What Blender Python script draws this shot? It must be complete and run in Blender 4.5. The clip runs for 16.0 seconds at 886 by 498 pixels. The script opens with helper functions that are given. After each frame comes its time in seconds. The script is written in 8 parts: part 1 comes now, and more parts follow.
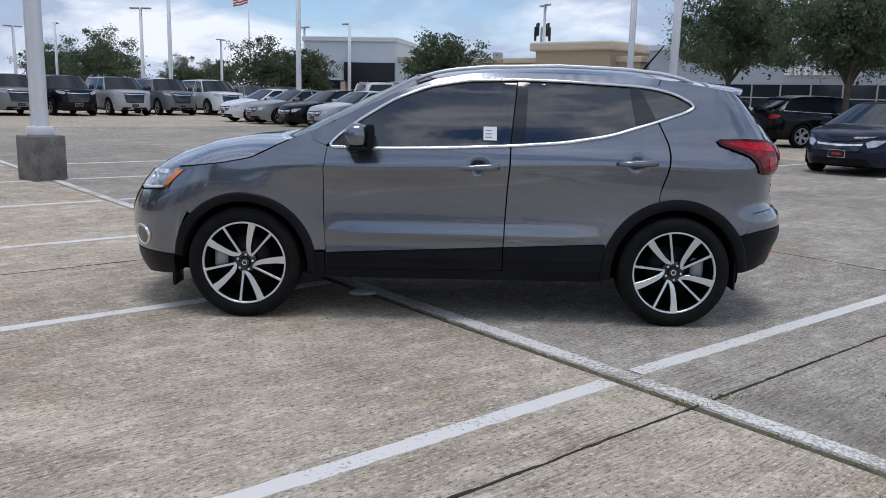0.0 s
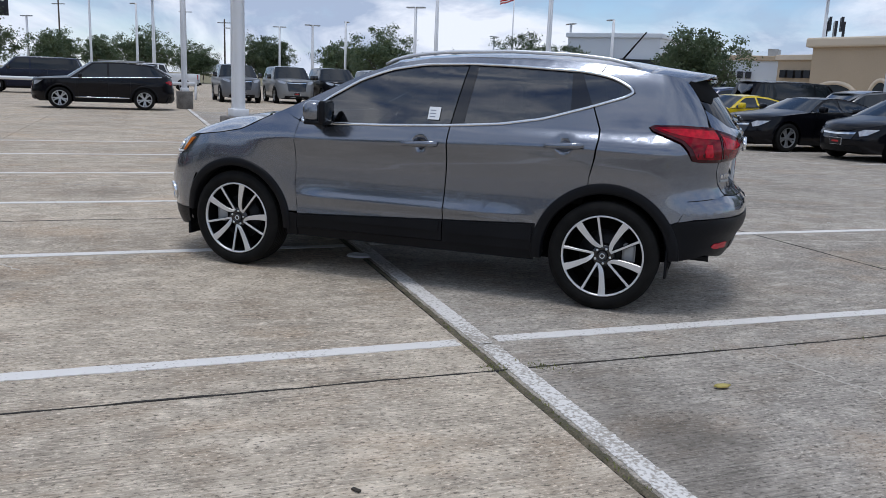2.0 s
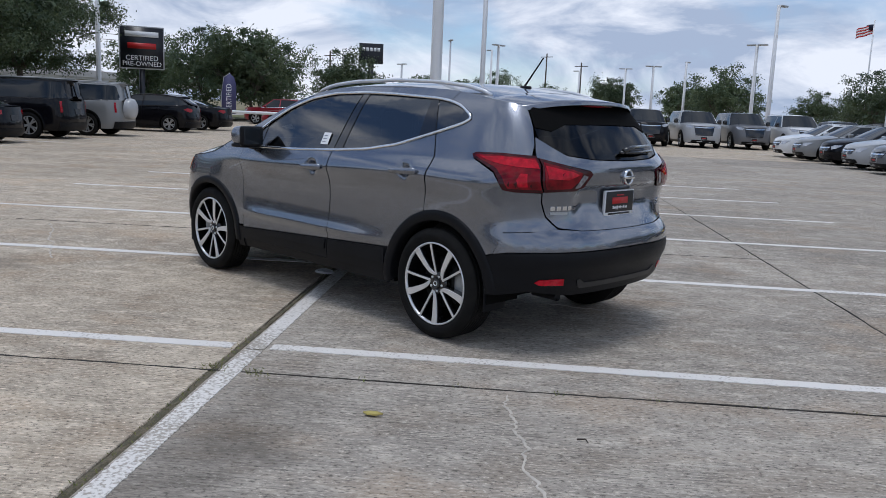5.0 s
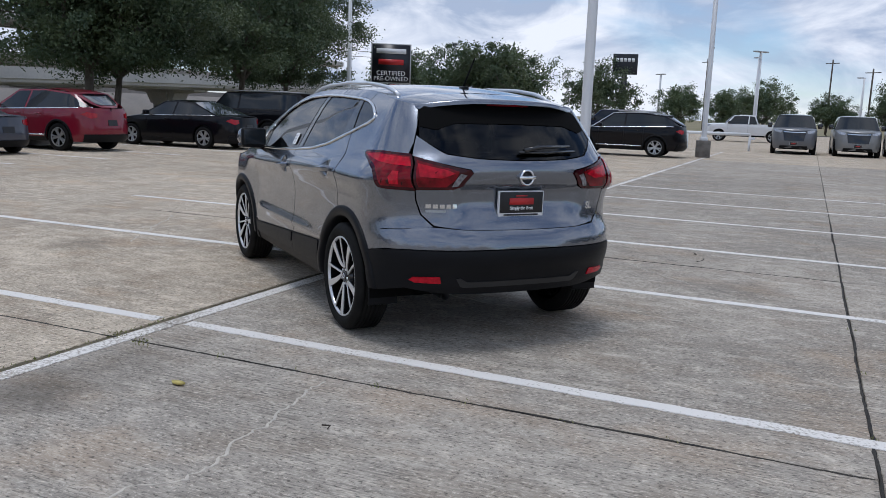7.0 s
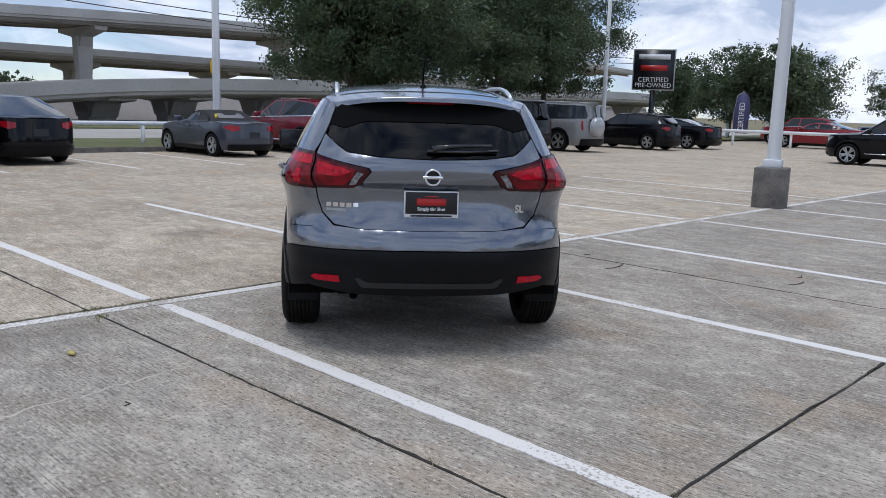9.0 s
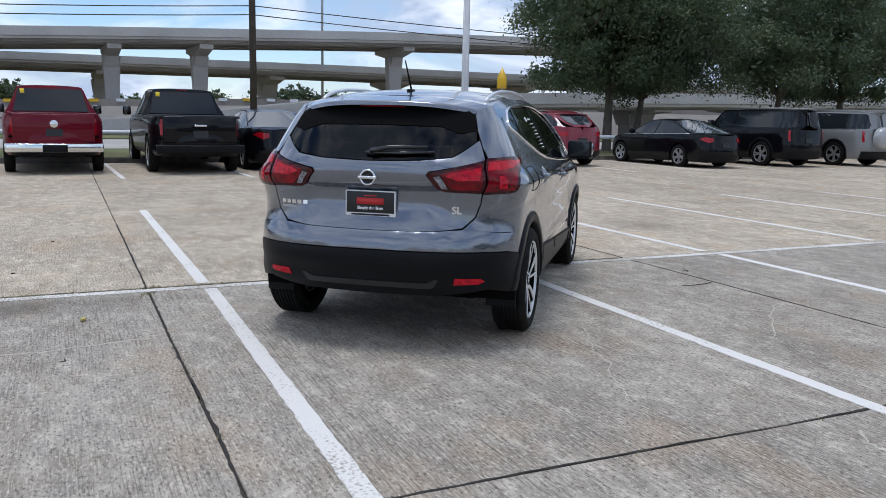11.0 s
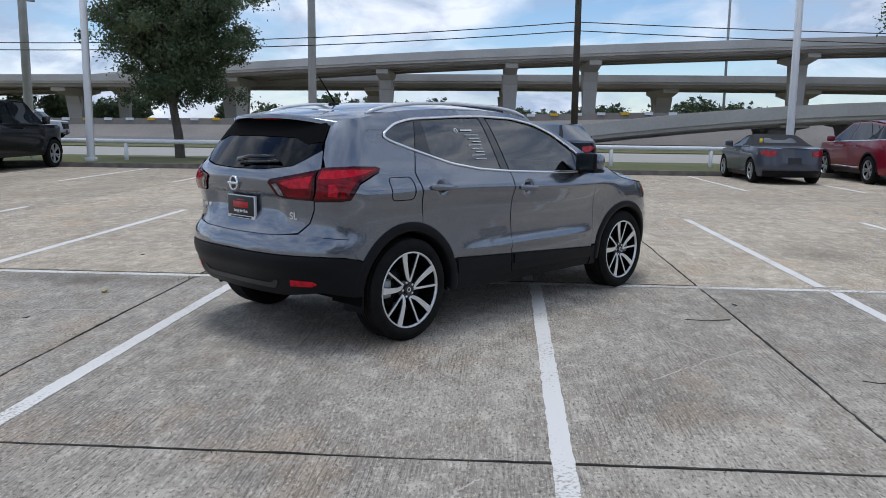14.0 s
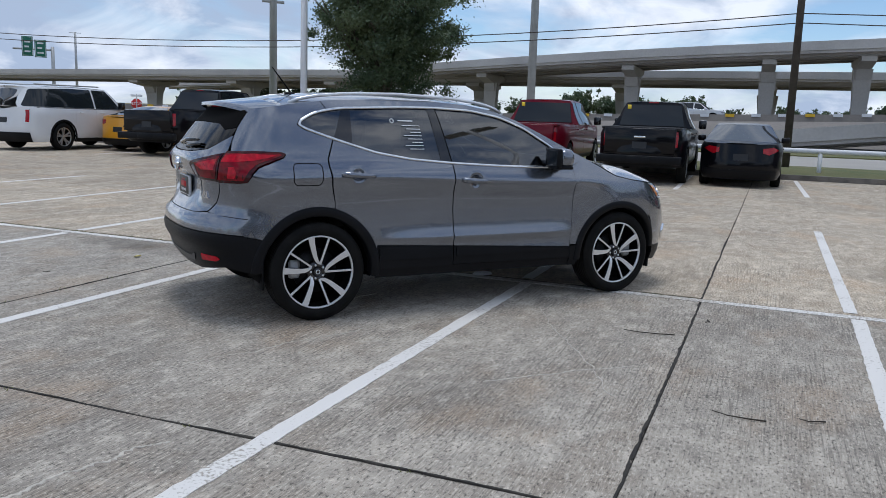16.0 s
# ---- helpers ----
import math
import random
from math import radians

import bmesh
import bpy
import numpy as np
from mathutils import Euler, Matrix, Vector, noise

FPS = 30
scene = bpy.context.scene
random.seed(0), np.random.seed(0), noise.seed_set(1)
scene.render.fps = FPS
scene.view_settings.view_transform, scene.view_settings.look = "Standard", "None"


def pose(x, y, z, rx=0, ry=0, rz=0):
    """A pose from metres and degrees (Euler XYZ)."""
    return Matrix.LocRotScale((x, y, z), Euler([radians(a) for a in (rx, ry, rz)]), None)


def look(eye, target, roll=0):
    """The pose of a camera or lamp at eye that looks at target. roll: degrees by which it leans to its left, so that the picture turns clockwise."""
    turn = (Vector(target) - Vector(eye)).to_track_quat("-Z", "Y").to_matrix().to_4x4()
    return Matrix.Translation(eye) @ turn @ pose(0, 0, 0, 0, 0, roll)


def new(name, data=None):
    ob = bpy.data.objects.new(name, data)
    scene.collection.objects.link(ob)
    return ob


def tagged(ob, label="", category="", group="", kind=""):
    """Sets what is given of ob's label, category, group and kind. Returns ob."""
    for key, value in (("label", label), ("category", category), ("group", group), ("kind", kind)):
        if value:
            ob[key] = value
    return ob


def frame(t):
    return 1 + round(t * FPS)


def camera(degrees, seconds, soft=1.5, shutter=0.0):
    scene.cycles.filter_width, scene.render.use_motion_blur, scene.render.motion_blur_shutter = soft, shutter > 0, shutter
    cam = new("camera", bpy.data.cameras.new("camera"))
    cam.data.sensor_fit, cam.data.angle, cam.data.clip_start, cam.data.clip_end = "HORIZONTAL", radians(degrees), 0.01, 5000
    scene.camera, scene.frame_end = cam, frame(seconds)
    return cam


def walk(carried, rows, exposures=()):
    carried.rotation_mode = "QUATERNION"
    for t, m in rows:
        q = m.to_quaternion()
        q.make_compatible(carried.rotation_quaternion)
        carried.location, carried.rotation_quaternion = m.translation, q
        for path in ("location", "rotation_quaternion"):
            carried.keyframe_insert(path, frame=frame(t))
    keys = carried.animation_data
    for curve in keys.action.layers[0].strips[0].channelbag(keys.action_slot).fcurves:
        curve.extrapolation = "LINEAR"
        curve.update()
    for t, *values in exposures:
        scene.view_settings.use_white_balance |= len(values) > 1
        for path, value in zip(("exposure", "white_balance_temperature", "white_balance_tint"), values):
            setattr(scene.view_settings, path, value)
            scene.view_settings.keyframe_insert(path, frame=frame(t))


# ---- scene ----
cam = camera(56.7, 16.0, soft=0.6)
PATH = [
    (0, (-0.107, -5.815, 1.39), (-0.105, -3.849, 1.02), 1.4),
    (0.5, (0.385, -5.967, 1.418), (0.223, -4.011, 1.032), 1.7),
    (1, (0.939, -6.002, 1.397), (0.608, -4.07, 1.001), 2.0),
    (1.5, (1.499, -6.023, 1.39), (1.011, -4.125, 0.99), 2.3),
    (2, (2.034, -5.925, 1.363), (1.39, -4.073, 0.966), 2.3),
    (2.5, (2.509, -5.802, 1.409), (1.739, -4.002, 1.002), 2.0),
    (3, (3.017, -5.617, 1.423), (2.111, -3.877, 1.031), 2.0),
    (3.5, (3.475, -5.351, 1.424), (2.447, -3.677, 1.047), 2.0),
    (4, (3.939, -5.067, 1.38), (2.794, -3.464, 1.031), 2.5),
    (4.5, (4.348, -4.728, 1.377), (3.088, -3.212, 1.037), 2.6),
    (5, (4.801, -4.366, 1.398), (3.424, -2.955, 1.063), 2.4),
    (5.2, (4.972, -4.228, 1.412), (3.554, -2.857, 1.084), 2.5),
    (7.5, (6.407, -2.106, 1.404), (4.575, -1.378, 1.069), 2.1),
    (8, (6.531, -1.564, 1.386), (4.639, -1.006, 1.054), 2.2),
    (8.5, (6.675, -1.022, 1.382), (4.742, -0.626, 1.056), 1.9),
    (8.7, (6.73, -0.8, 1.419), (4.785, -0.47, 1.089), 1.9),
    (10.8, (6.702, 1.453, 1.386), (4.775, 1.023, 1.069), 0.9),
    (11, (6.646, 1.656, 1.404), (4.736, 1.157, 1.083), 1.2),
    (11.5, (6.487, 2.195, 1.378), (4.63, 1.524, 1.063), 1.2),
    (12, (6.298, 2.718, 1.4), (4.502, 1.897, 1.082), 1.4),
    (12.5, (6.063, 3.225, 1.405), (4.338, 2.262, 1.092), 1.3),
    (13, (5.783, 3.714, 1.432), (4.137, 2.623, 1.118), 1.1),
    (13.5, (5.471, 4.209, 1.447), (3.919, 2.986, 1.139), 0.9),
    (14, (5.073, 4.684, 1.445), (3.632, 3.331, 1.14), 0.7),
    (14.5, (4.685, 5.129, 1.447), (3.357, 3.665, 1.145), 0.9),
    (15, (4.255, 5.506, 1.439), (3.043, 3.946, 1.127), 1.2),
    (15.5, (3.777, 5.862, 1.447), (2.691, 4.213, 1.127), 1.6),
    (16, (3.264, 6.16, 1.457), (2.311, 4.431, 1.13), 1.9),
]
walk(cam, [(t, look(*p)) for t, *p in PATH], exposures=((0, 0.27, 6090, 11), (5, 0.18, 6090, 11), (8, 0.29, 6090, 11), (11, 0.48, 6060, 10), (12.5, 0.38, 6040, 9), (14, 0.30, 6040, 9), (16, 0.27, 6040, 9)))

# ---------------------------------------------------------------- world, sun, exposure
from mathutils.geometry import delaunay_2d_cdt

SUN_EL, SUN_AZ = 83.0, 262.0          # degrees; azimuth counter-clockwise from +x
world = bpy.data.worlds.new("world")
scene.world = world
world.use_nodes = True
wt = world.node_tree
wt.nodes.clear()


def wnode(kind, **inputs):
    n = wt.nodes.new(kind)
    for k, v in inputs.items():
        n.inputs[k.replace("_", " ")].default_value = v
    return n


sky = wt.nodes.new("ShaderNodeTexSky")
sky.sky_type, sky.sun_disc = "NISHITA", False
sky.sun_elevation, sky.sun_rotation = radians(SUN_EL), radians(90 - SUN_AZ)
sky.air_density, sky.dust_density, sky.ozone_density = 0.85, 0.1, 3.0
coord = wt.nodes.new("ShaderNodeTexCoord")
flat = wt.nodes.new("ShaderNodeMapping")
flat.inputs["Scale"].default_value = (1.0, 1.0, 2.6)
wt.links.new(coord.outputs["Generated"], flat.inputs["Vector"])
cloud = wnode("ShaderNodeTexNoise", Scale=3.1, Detail=10.0, Roughness=0.55, Distortion=0.35)
wt.links.new(flat.outputs[0], cloud.inputs["Vector"])
cover = wt.nodes.new("ShaderNodeValToRGB")
cover.color_ramp.elements[0].position, cover.color_ramp.elements[1].position = 0.37, 0.53
wt.links.new(cloud.outputs["Fac"], cover.inputs[0])
thick = wnode("ShaderNodeTexNoise", Scale=6.0, Detail=9.0, Roughness=0.56, Distortion=0.6)
wt.links.new(flat.outputs[0], thick.inputs["Vector"])
tone = wt.nodes.new("ShaderNodeValToRGB")
tone.color_ramp.elements[0].position, tone.color_ramp.elements[1].position = 0.42, 0.60
tone.color_ramp.elements[0].color = (3.6, 4.25, 5.45, 1)
tone.color_ramp.elements[1].color = (7.6, 7.8, 8.3, 1)
wt.links.new(thick.outputs["Fac"], tone.inputs[0])
mixer = wt.nodes.new("ShaderNodeMix")
mixer.data_type = "RGBA"
wt.links.new(cover.outputs[0], mixer.inputs["Factor"])
wt.links.new(sky.outputs[0], mixer.inputs[6])
wt.links.new(tone.outputs[0], mixer.inputs[7])
back = wt.nodes.new("ShaderNodeBackground")
back.inputs["Strength"].default_value = 0.10
wt.links.new(mixer.outputs[2], back.inputs["Color"])
wout = wt.nodes.new("ShaderNodeOutputWorld")
wt.links.new(back.outputs[0], wout.inputs["Surface"])

sun = new("sun", bpy.data.lights.new("sun", "SUN"))
sun.data.energy, sun.data.angle, sun.data.color = 1.05, radians(20), (1.0, 0.975, 0.94)
sd = Vector((math.cos(radians(SUN_EL)) * math.cos(radians(SUN_AZ)), math.cos(radians(SUN_EL)) * math.sin(radians(SUN_AZ)), math.sin(radians(SUN_EL))))
sun.matrix_world = look(sd * 60, (0, 0, 0))

# ---------------------------------------------------------------- plan of the lot
LOT = radians(41.0)                   # the stall lines run at this angle
U = Vector((math.cos(LOT), math.sin(LOT), 0))
V = Vector((-math.sin(LOT), math.cos(LOT), 0))
SLAB = radians(39.5)                  # the slabs and markings are laid a little askew to the rows


def PL(u, v, z=0.0):
    return Vector((u * math.cos(SLAB) - v * math.sin(SLAB), u * math.sin(SLAB) + v * math.cos(SLAB), z))


def P(u, v, z=0.0):
    return U * u + V * v + Vector((0, 0, z))


def polar(az, dist, z=0.0, eye=(-0.1, -5.8)):
    return Vector((eye[0] + dist * math.cos(radians(az)), eye[1] + dist * math.sin(radians(az)), z))


# ---------------------------------------------------------------- materials
def material(name, color, rough=0.5, metal=0.0, vary=0.0, vscale=3.0, fine=0.0, fscale=60.0, bump=0.0, bscale=80.0,
             coat=0.0, trans=0.0, spec=0.5, tint=None, rand=0.0, flake=0.0, emit=0.0):
    """Principled material with two scales of colour variation and a fine relief, in object space."""
    m = bpy.data.materials.new(name)
    m.use_nodes = True
    t = m.node_tree
    b = t.nodes["Principled BSDF"]
    b.inputs["Base Color"].default_value = (*color, 1)
    b.inputs["Roughness"].default_value = rough
    b.inputs["Metallic"].default_value = metal
    b.inputs["Coat Weight"].default_value = coat
    b.inputs["Coat Roughness"].default_value = 0.03
    b.inputs["Transmission Weight"].default_value = trans
    b.inputs["Specular IOR Level"].default_value = spec
    if emit:
        b.inputs["Emission Color"].default_value = (*color, 1)
        b.inputs["Emission Strength"].default_value = emit
    if vary or fine or bump or rand or flake:
        tc = t.nodes.new("ShaderNodeTexCoord")
    last = None
    if vary or fine:
        other = tint or tuple(c * 0.45 for c in color)
        a = t.nodes.new("ShaderNodeTexNoise")
        a.inputs["Scale"].default_value, a.inputs["Detail"].default_value = vscale, 6
        c = t.nodes.new("ShaderNodeTexNoise")
        c.inputs["Scale"].default_value, c.inputs["Detail"].default_value = fscale, 3
        t.links.new(tc.outputs["Object"], a.inputs["Vector"])
        t.links.new(tc.outputs["Object"], c.inputs["Vector"])
        r1, r2 = t.nodes.new("ShaderNodeMapRange"), t.nodes.new("ShaderNodeMapRange")
        for r, s, k in ((r1, a, vary), (r2, c, fine)):
            r.inputs["From Min"].default_value, r.inputs["From Max"].default_value = 0.35, 0.68
            r.inputs["To Max"].default_value = k
            t.links.new(s.outputs["Fac"], r.inputs["Value"])
        add = t.nodes.new("ShaderNodeMath")
        add.operation, add.use_clamp = "ADD", True
        t.links.new(r1.outputs[0], add.inputs[0])
        t.links.new(r2.outputs[0], add.inputs[1])
        mx = t.nodes.new("ShaderNodeMix")
        mx.data_type = "RGBA"
        mx.inputs[6].default_value, mx.inputs[7].default_value = (*color, 1), (*other, 1)
        t.links.new(add.outputs[0], mx.inputs["Factor"])
        last = mx.outputs[2]
    if rand:
        oi = t.nodes.new("ShaderNodeObjectInfo")
        mr = t.nodes.new("ShaderNodeMapRange")
        mr.inputs["To Min"].default_value, mr.inputs["To Max"].default_value = 1 - rand, 1 + rand
        t.links.new(oi.outputs["Random"], mr.inputs["Value"])
        hs = t.nodes.new("ShaderNodeHueSaturation")
        hs.inputs["Color"].default_value = (*color, 1)
        t.links.new(mr.outputs[0], hs.inputs["Value"])
        if last:
            t.links.new(last, hs.inputs["Color"])
        last = hs.outputs[0]
    if last:
        t.links.new(last, b.inputs["Base Color"])
    if bump or flake:
        n = t.nodes.new("ShaderNodeTexNoise")
        n.inputs["Scale"].default_value, n.inputs["Detail"].default_value = bscale, 4
        t.links.new(tc.outputs["Object"], n.inputs["Vector"])
        bp = t.nodes.new("ShaderNodeBump")
        bp.inputs["Strength"].default_value, bp.inputs["Distance"].default_value = bump or flake, 0.01
        t.links.new(n.outputs["Fac"], bp.inputs["Height"])
        t.links.new(bp.outputs[0], b.inputs["Normal"])
    return m


def concrete_material(name, base, dark, light, rough=0.9, spots=()):
    """Broom-finished paving: streaks along the stalls, grooves with their shade in the colour, stains, aggregate
    specks, a tone of its own for each slab.
    """
    m = bpy.data.materials.new(name)
    m.use_nodes = True
    t = m.node_tree
    b = t.nodes["Principled BSDF"]
    b.inputs["Roughness"].default_value = rough
    b.inputs["Specular IOR Level"].default_value = 0.25
    g = t.nodes.new("ShaderNodeNewGeometry")
    rot = t.nodes.new("ShaderNodeMapping")
    rot.inputs["Rotation"].default_value = (0, 0, -SLAB)
    t.links.new(g.outputs["Position"], rot.inputs["Vector"])

    def noise_at(scale, detail, stretch=(1, 1, 1), rough_=0.55):
        mp = t.nodes.new("ShaderNodeMapping")
        mp.inputs["Scale"].default_value = stretch
        t.links.new(rot.outputs[0], mp.inputs["Vector"])
        n = t.nodes.new("ShaderNodeTexNoise")
        n.inputs["Scale"].default_value, n.inputs["Detail"].default_value, n.inputs["Roughness"].default_value = scale, detail, rough_
        t.links.new(mp.outputs[0], n.inputs["Vector"])
        return n.outputs["Fac"]

    def ramp(fac, lo, hi, to=1.0):
        r = t.nodes.new("ShaderNodeMapRange")
        r.inputs["From Min"].default_value, r.inputs["From Max"].default_value, r.inputs["To Max"].default_value = lo, hi, to
        t.links.new(fac, r.inputs["Value"])
        return r.outputs[0]

    def mix(fac, a, c):
        x = t.nodes.new("ShaderNodeMix")
        x.data_type = "RGBA"
        t.links.new(fac, x.inputs["Factor"])
        for s, v in ((6, a), (7, c)):
            if isinstance(v, tuple):
                x.inputs[s].default_value = (*v, 1)
            else:
                t.links.new(v, x.inputs[s])
        return x.outputs[2]

    groove = noise_at(1.0, 2, (2.6, 92.0, 1.0), 0.6)
    broom = noise_at(1.0, 3, (9.0, 120.0, 1.0), 0.65)
    worn = noise_at(1.1, 4, (0.7, 1.3, 1.0))
    stain = noise_at(0.42, 8, (1.0, 1.4, 1.0), 0.66)
    patch = noise_at(0.13, 4)
    mottle = noise_at(6.5, 6, (0.8, 1.2, 1.0), 0.72)
    grain = noise_at(48.0, 3, (0.7, 1.3, 1.0), 0.7)
    times = lambda c, k: tuple(min(1, a * q) for a, q in zip(c, k if isinstance(k, tuple) else (k,) * 3))
    col = mix(ramp(stain, 0.38, 0.60), base, dark)
    col = mix(ramp(patch, 0.44, 0.66, 0.5), col, times(base, (0.80, 0.82, 0.86)))
    col = mix(ramp(mottle, 0.50, 0.66, 0.75), col, times(dark, 0.74))
    col = mix(ramp(mottle, 0.48, 0.35, 0.75), col, times(light, 1.06))
    cloudy = noise_at(2.1, 5, (0.8, 1.25, 1.0), 0.6)
    col = mix(ramp(cloudy, 0.50, 0.64, 0.70), col, times(dark, (0.92, 0.86, 0.80)))
    col = mix(ramp(noise_at(0.8, 5, (1.0, 1.3, 1.0), 0.62), 0.53, 0.66, 0.50), col, times(base, (0.88, 0.72, 0.58)))
    col = mix(ramp(broom, 0.48, 0.66, 0.55), col, light)
    # grooves darkened in the colour for shade that their relief hardly casts
    fade = t.nodes.new("ShaderNodeMath")
    fade.operation = "MULTIPLY"
    t.links.new(ramp(groove, 0.50, 0.63, 0.56), fade.inputs[0])
    t.links.new(ramp(worn, 0.40, 0.58), fade.inputs[1])
    col = mix(fade.outputs[0], col, times(dark, 0.40))
    col = mix(ramp(grain, 0.55, 0.65, 0.88), col, times(dark, 0.36))
    col = mix(ramp(grain, 0.43, 0.33, 0.75), col, times(light, 1.22))
    wobble = t.nodes.new("ShaderNodeVectorMath")
    wobble.operation = "MULTIPLY_ADD"
    wobble.inputs[1].default_value = (0.5, 0.5, 0)
    wn = t.nodes.new("ShaderNodeTexNoise")
    wn.inputs["Scale"].default_value, wn.inputs["Detail"].default_value = 3.5, 6
    t.links.new(g.outputs["Position"], wn.inputs["Vector"])
    t.links.new(wn.outputs["Color"], wobble.inputs[0])
    t.links.new(g.outputs["Position"], wobble.inputs[2])
    for sx_, sy_, big, deep in spots:
        ds = t.nodes.new("ShaderNodeVectorMath")
        ds.operation = "DISTANCE"
        ds.inputs[1].default_value = (sx_ + 0.25, sy_ + 0.25, 0)
        t.links.new(wobble.outputs[0], ds.inputs[0])
        col = mix(ramp(ds.outputs["Value"], big, big * 0.25, deep), col, times(dark, (0.30, 0.29, 0.28)))
    oi = t.nodes.new("ShaderNodeObjectInfo")
    hs = t.nodes.new("ShaderNodeHueSaturation")
    mr = t.nodes.new("ShaderNodeMapRange")
    mr.inputs["To Min"].default_value, mr.inputs["To Max"].default_value = 0.90, 1.08
    t.links.new(oi.outputs["Random"], mr.inputs["Value"])
    t.links.new(mr.outputs[0], hs.inputs["Value"])
    t.links.new(col, hs.inputs["Color"])
    t.links.new(hs.outputs[0], b.inputs["Base Color"])
    hsum = t.nodes.new("ShaderNodeMath")
    t.links.new(grain, hsum.inputs[0])
    t.links.new(fade.outputs[0], hsum.inputs[1])
    hsum.operation = "SUBTRACT"
    bp = t.nodes.new("ShaderNodeBump")
    bp.inputs["Strength"].default_value, bp.inputs["Distance"].default_value = 0.55, 0.006
    t.links.new(hsum.outputs[0], bp.inputs["Height"])
    t.links.new(bp.outputs[0], b.inputs["Normal"])
    return m


def paint_line_material(name="line_paint", worn=0.96):
    """White marking paint, worn through to the paving in specks and streaks."""
    m = bpy.data.materials.new(name)
    m.use_nodes = True
    t = m.node_tree
    b = t.nodes["Principled BSDF"]
    b.inputs["Roughness"].default_value = 0.8
    g = t.nodes.new("ShaderNodeNewGeometry")
    a, c = t.nodes.new("ShaderNodeTexNoise"), t.nodes.new("ShaderNodeTexNoise")
    for n, s, d in ((a, 55.0, 4), (c, 1.4, 5)):
        n.inputs["Scale"].default_value, n.inputs["Detail"].default_value = s, d
        t.links.new(g.outputs["Position"], n.inputs["Vector"])
    s = t.nodes.new("ShaderNodeMath")
    s.operation = "MULTIPLY_ADD"
    s.inputs[1].default_value = 0.75
    t.links.new(c.outputs["Fac"], s.inputs[0])
    t.links.new(a.outputs["Fac"], s.inputs[2])
    r = t.nodes.new("ShaderNodeMapRange")
    r.inputs["From Min"].default_value, r.inputs["From Max"].default_value = worn, worn + 0.16
    t.links.new(s.outputs[0], r.inputs["Value"])
    x = t.nodes.new("ShaderNodeMix")
    x.data_type = "RGBA"
    x.inputs[6].default_value, x.inputs[7].default_value = (0.75, 0.715, 0.665, 1), (0.39, 0.35, 0.295, 1)
    t.links.new(r.outputs[0], x.inputs["Factor"])
    t.links.new(x.outputs[2], b.inputs["Base Color"])
    return m


CONCRETE = concrete_material("concrete", (0.55, 0.462, 0.348), (0.352, 0.294, 0.225), (0.715, 0.62, 0.49), spots=((-2.4, -2.2, 0.45, 0.4), (-4.6, 1.5, 0.6, 0.35)))
CONCRETE2 = concrete_material("concrete_grey", (0.43, 0.382, 0.315), (0.282, 0.25, 0.209), (0.565, 0.506, 0.424), spots=((1.93, -2.64, 0.42, 0.62), (1.62, -2.20, 0.34, 0.35), (2.15, -3.1, 0.36, 0.4), (1.15, 2.75, 0.5, 0.22), (2.6, 1.2, 0.35, 0.2)))
LINE = paint_line_material()
LINEWORN = paint_line_material("worn_line_paint", 0.84)
JOINT = material("joint_filler", (0.026, 0.023, 0.020), 0.95, vary=0.5, vscale=8, tint=(0.065, 0.056, 0.042), bump=0.6, bscale=150)
CRACKFILL = material("crack_filler", (0.60, 0.545, 0.465), 0.9, vary=0.6, vscale=14, tint=(0.36, 0.33, 0.29))
GRASS = material("grass", (0.075, 0.105, 0.035), 0.95, vary=0.7, vscale=0.5, tint=(0.17, 0.15, 0.06), fine=0.5, fscale=30, bump=1.0, bscale=60)
EARTH = material("dry_ground", (0.15, 0.145, 0.07), 0.95, vary=0.8, vscale=0.05, tint=(0.25, 0.20, 0.11), fine=0.4, fscale=4)
ASPHALT = material("asphalt", (0.12, 0.115, 0.11), 0.9, vary=0.6, vscale=0.2, tint=(0.19, 0.18, 0.17), fine=0.4, fscale=30)
ROADC = material("road_concrete", (0.42, 0.39, 0.35), 0.9, vary=0.5, vscale=0.3, tint=(0.30, 0.28, 0.25), fine=0.3, fscale=25)
BRIDGE = material("bridge_concrete", (0.56, 0.535, 0.50), 0.9, vary=0.6, vscale=0.25, tint=(0.38, 0.36, 0.335), fine=0.25, fscale=6, bump=0.2, bscale=12)
EMBANK = material("embankment_concrete", (0.25, 0.225, 0.20), 0.9, vary=0.7, vscale=0.25, tint=(0.17, 0.155, 0.14), fine=0.3, fscale=5)
BASEC = material("base_concrete", (0.25, 0.23, 0.205), 0.95, vary=0.8, vscale=4, tint=(0.12, 0.11, 0.10), fine=0.5, fscale=45, bump=0.6, bscale=60)
POLEW = material("white_enamel", (0.78, 0.79, 0.80), 0.45, vary=0.25, vscale=2, tint=(0.62, 0.62, 0.60), fine=0.1, fscale=40)
POLEG = material("galvanised_steel", (0.42, 0.43, 0.43), 0.5, metal=0.4, vary=0.4, vscale=3, tint=(0.30, 0.30, 0.30))
WOODP = material("creosoted_wood", (0.07, 0.055, 0.045), 0.9, vary=0.6, vscale=4, tint=(0.12, 0.10, 0.08), bump=0.5, bscale=40)
GREYP = material("gunmetal_paint", (0.172, 0.188, 0.222), 0.24, metal=0.85, spec=0.4, coat=1.0, vary=0.10, vscale=600, tint=(0.205, 0.222, 0.258))
GREYP.node_tree.nodes["Principled BSDF"].inputs["Coat IOR"].default_value = 1.65   # a deep, hard lacquer
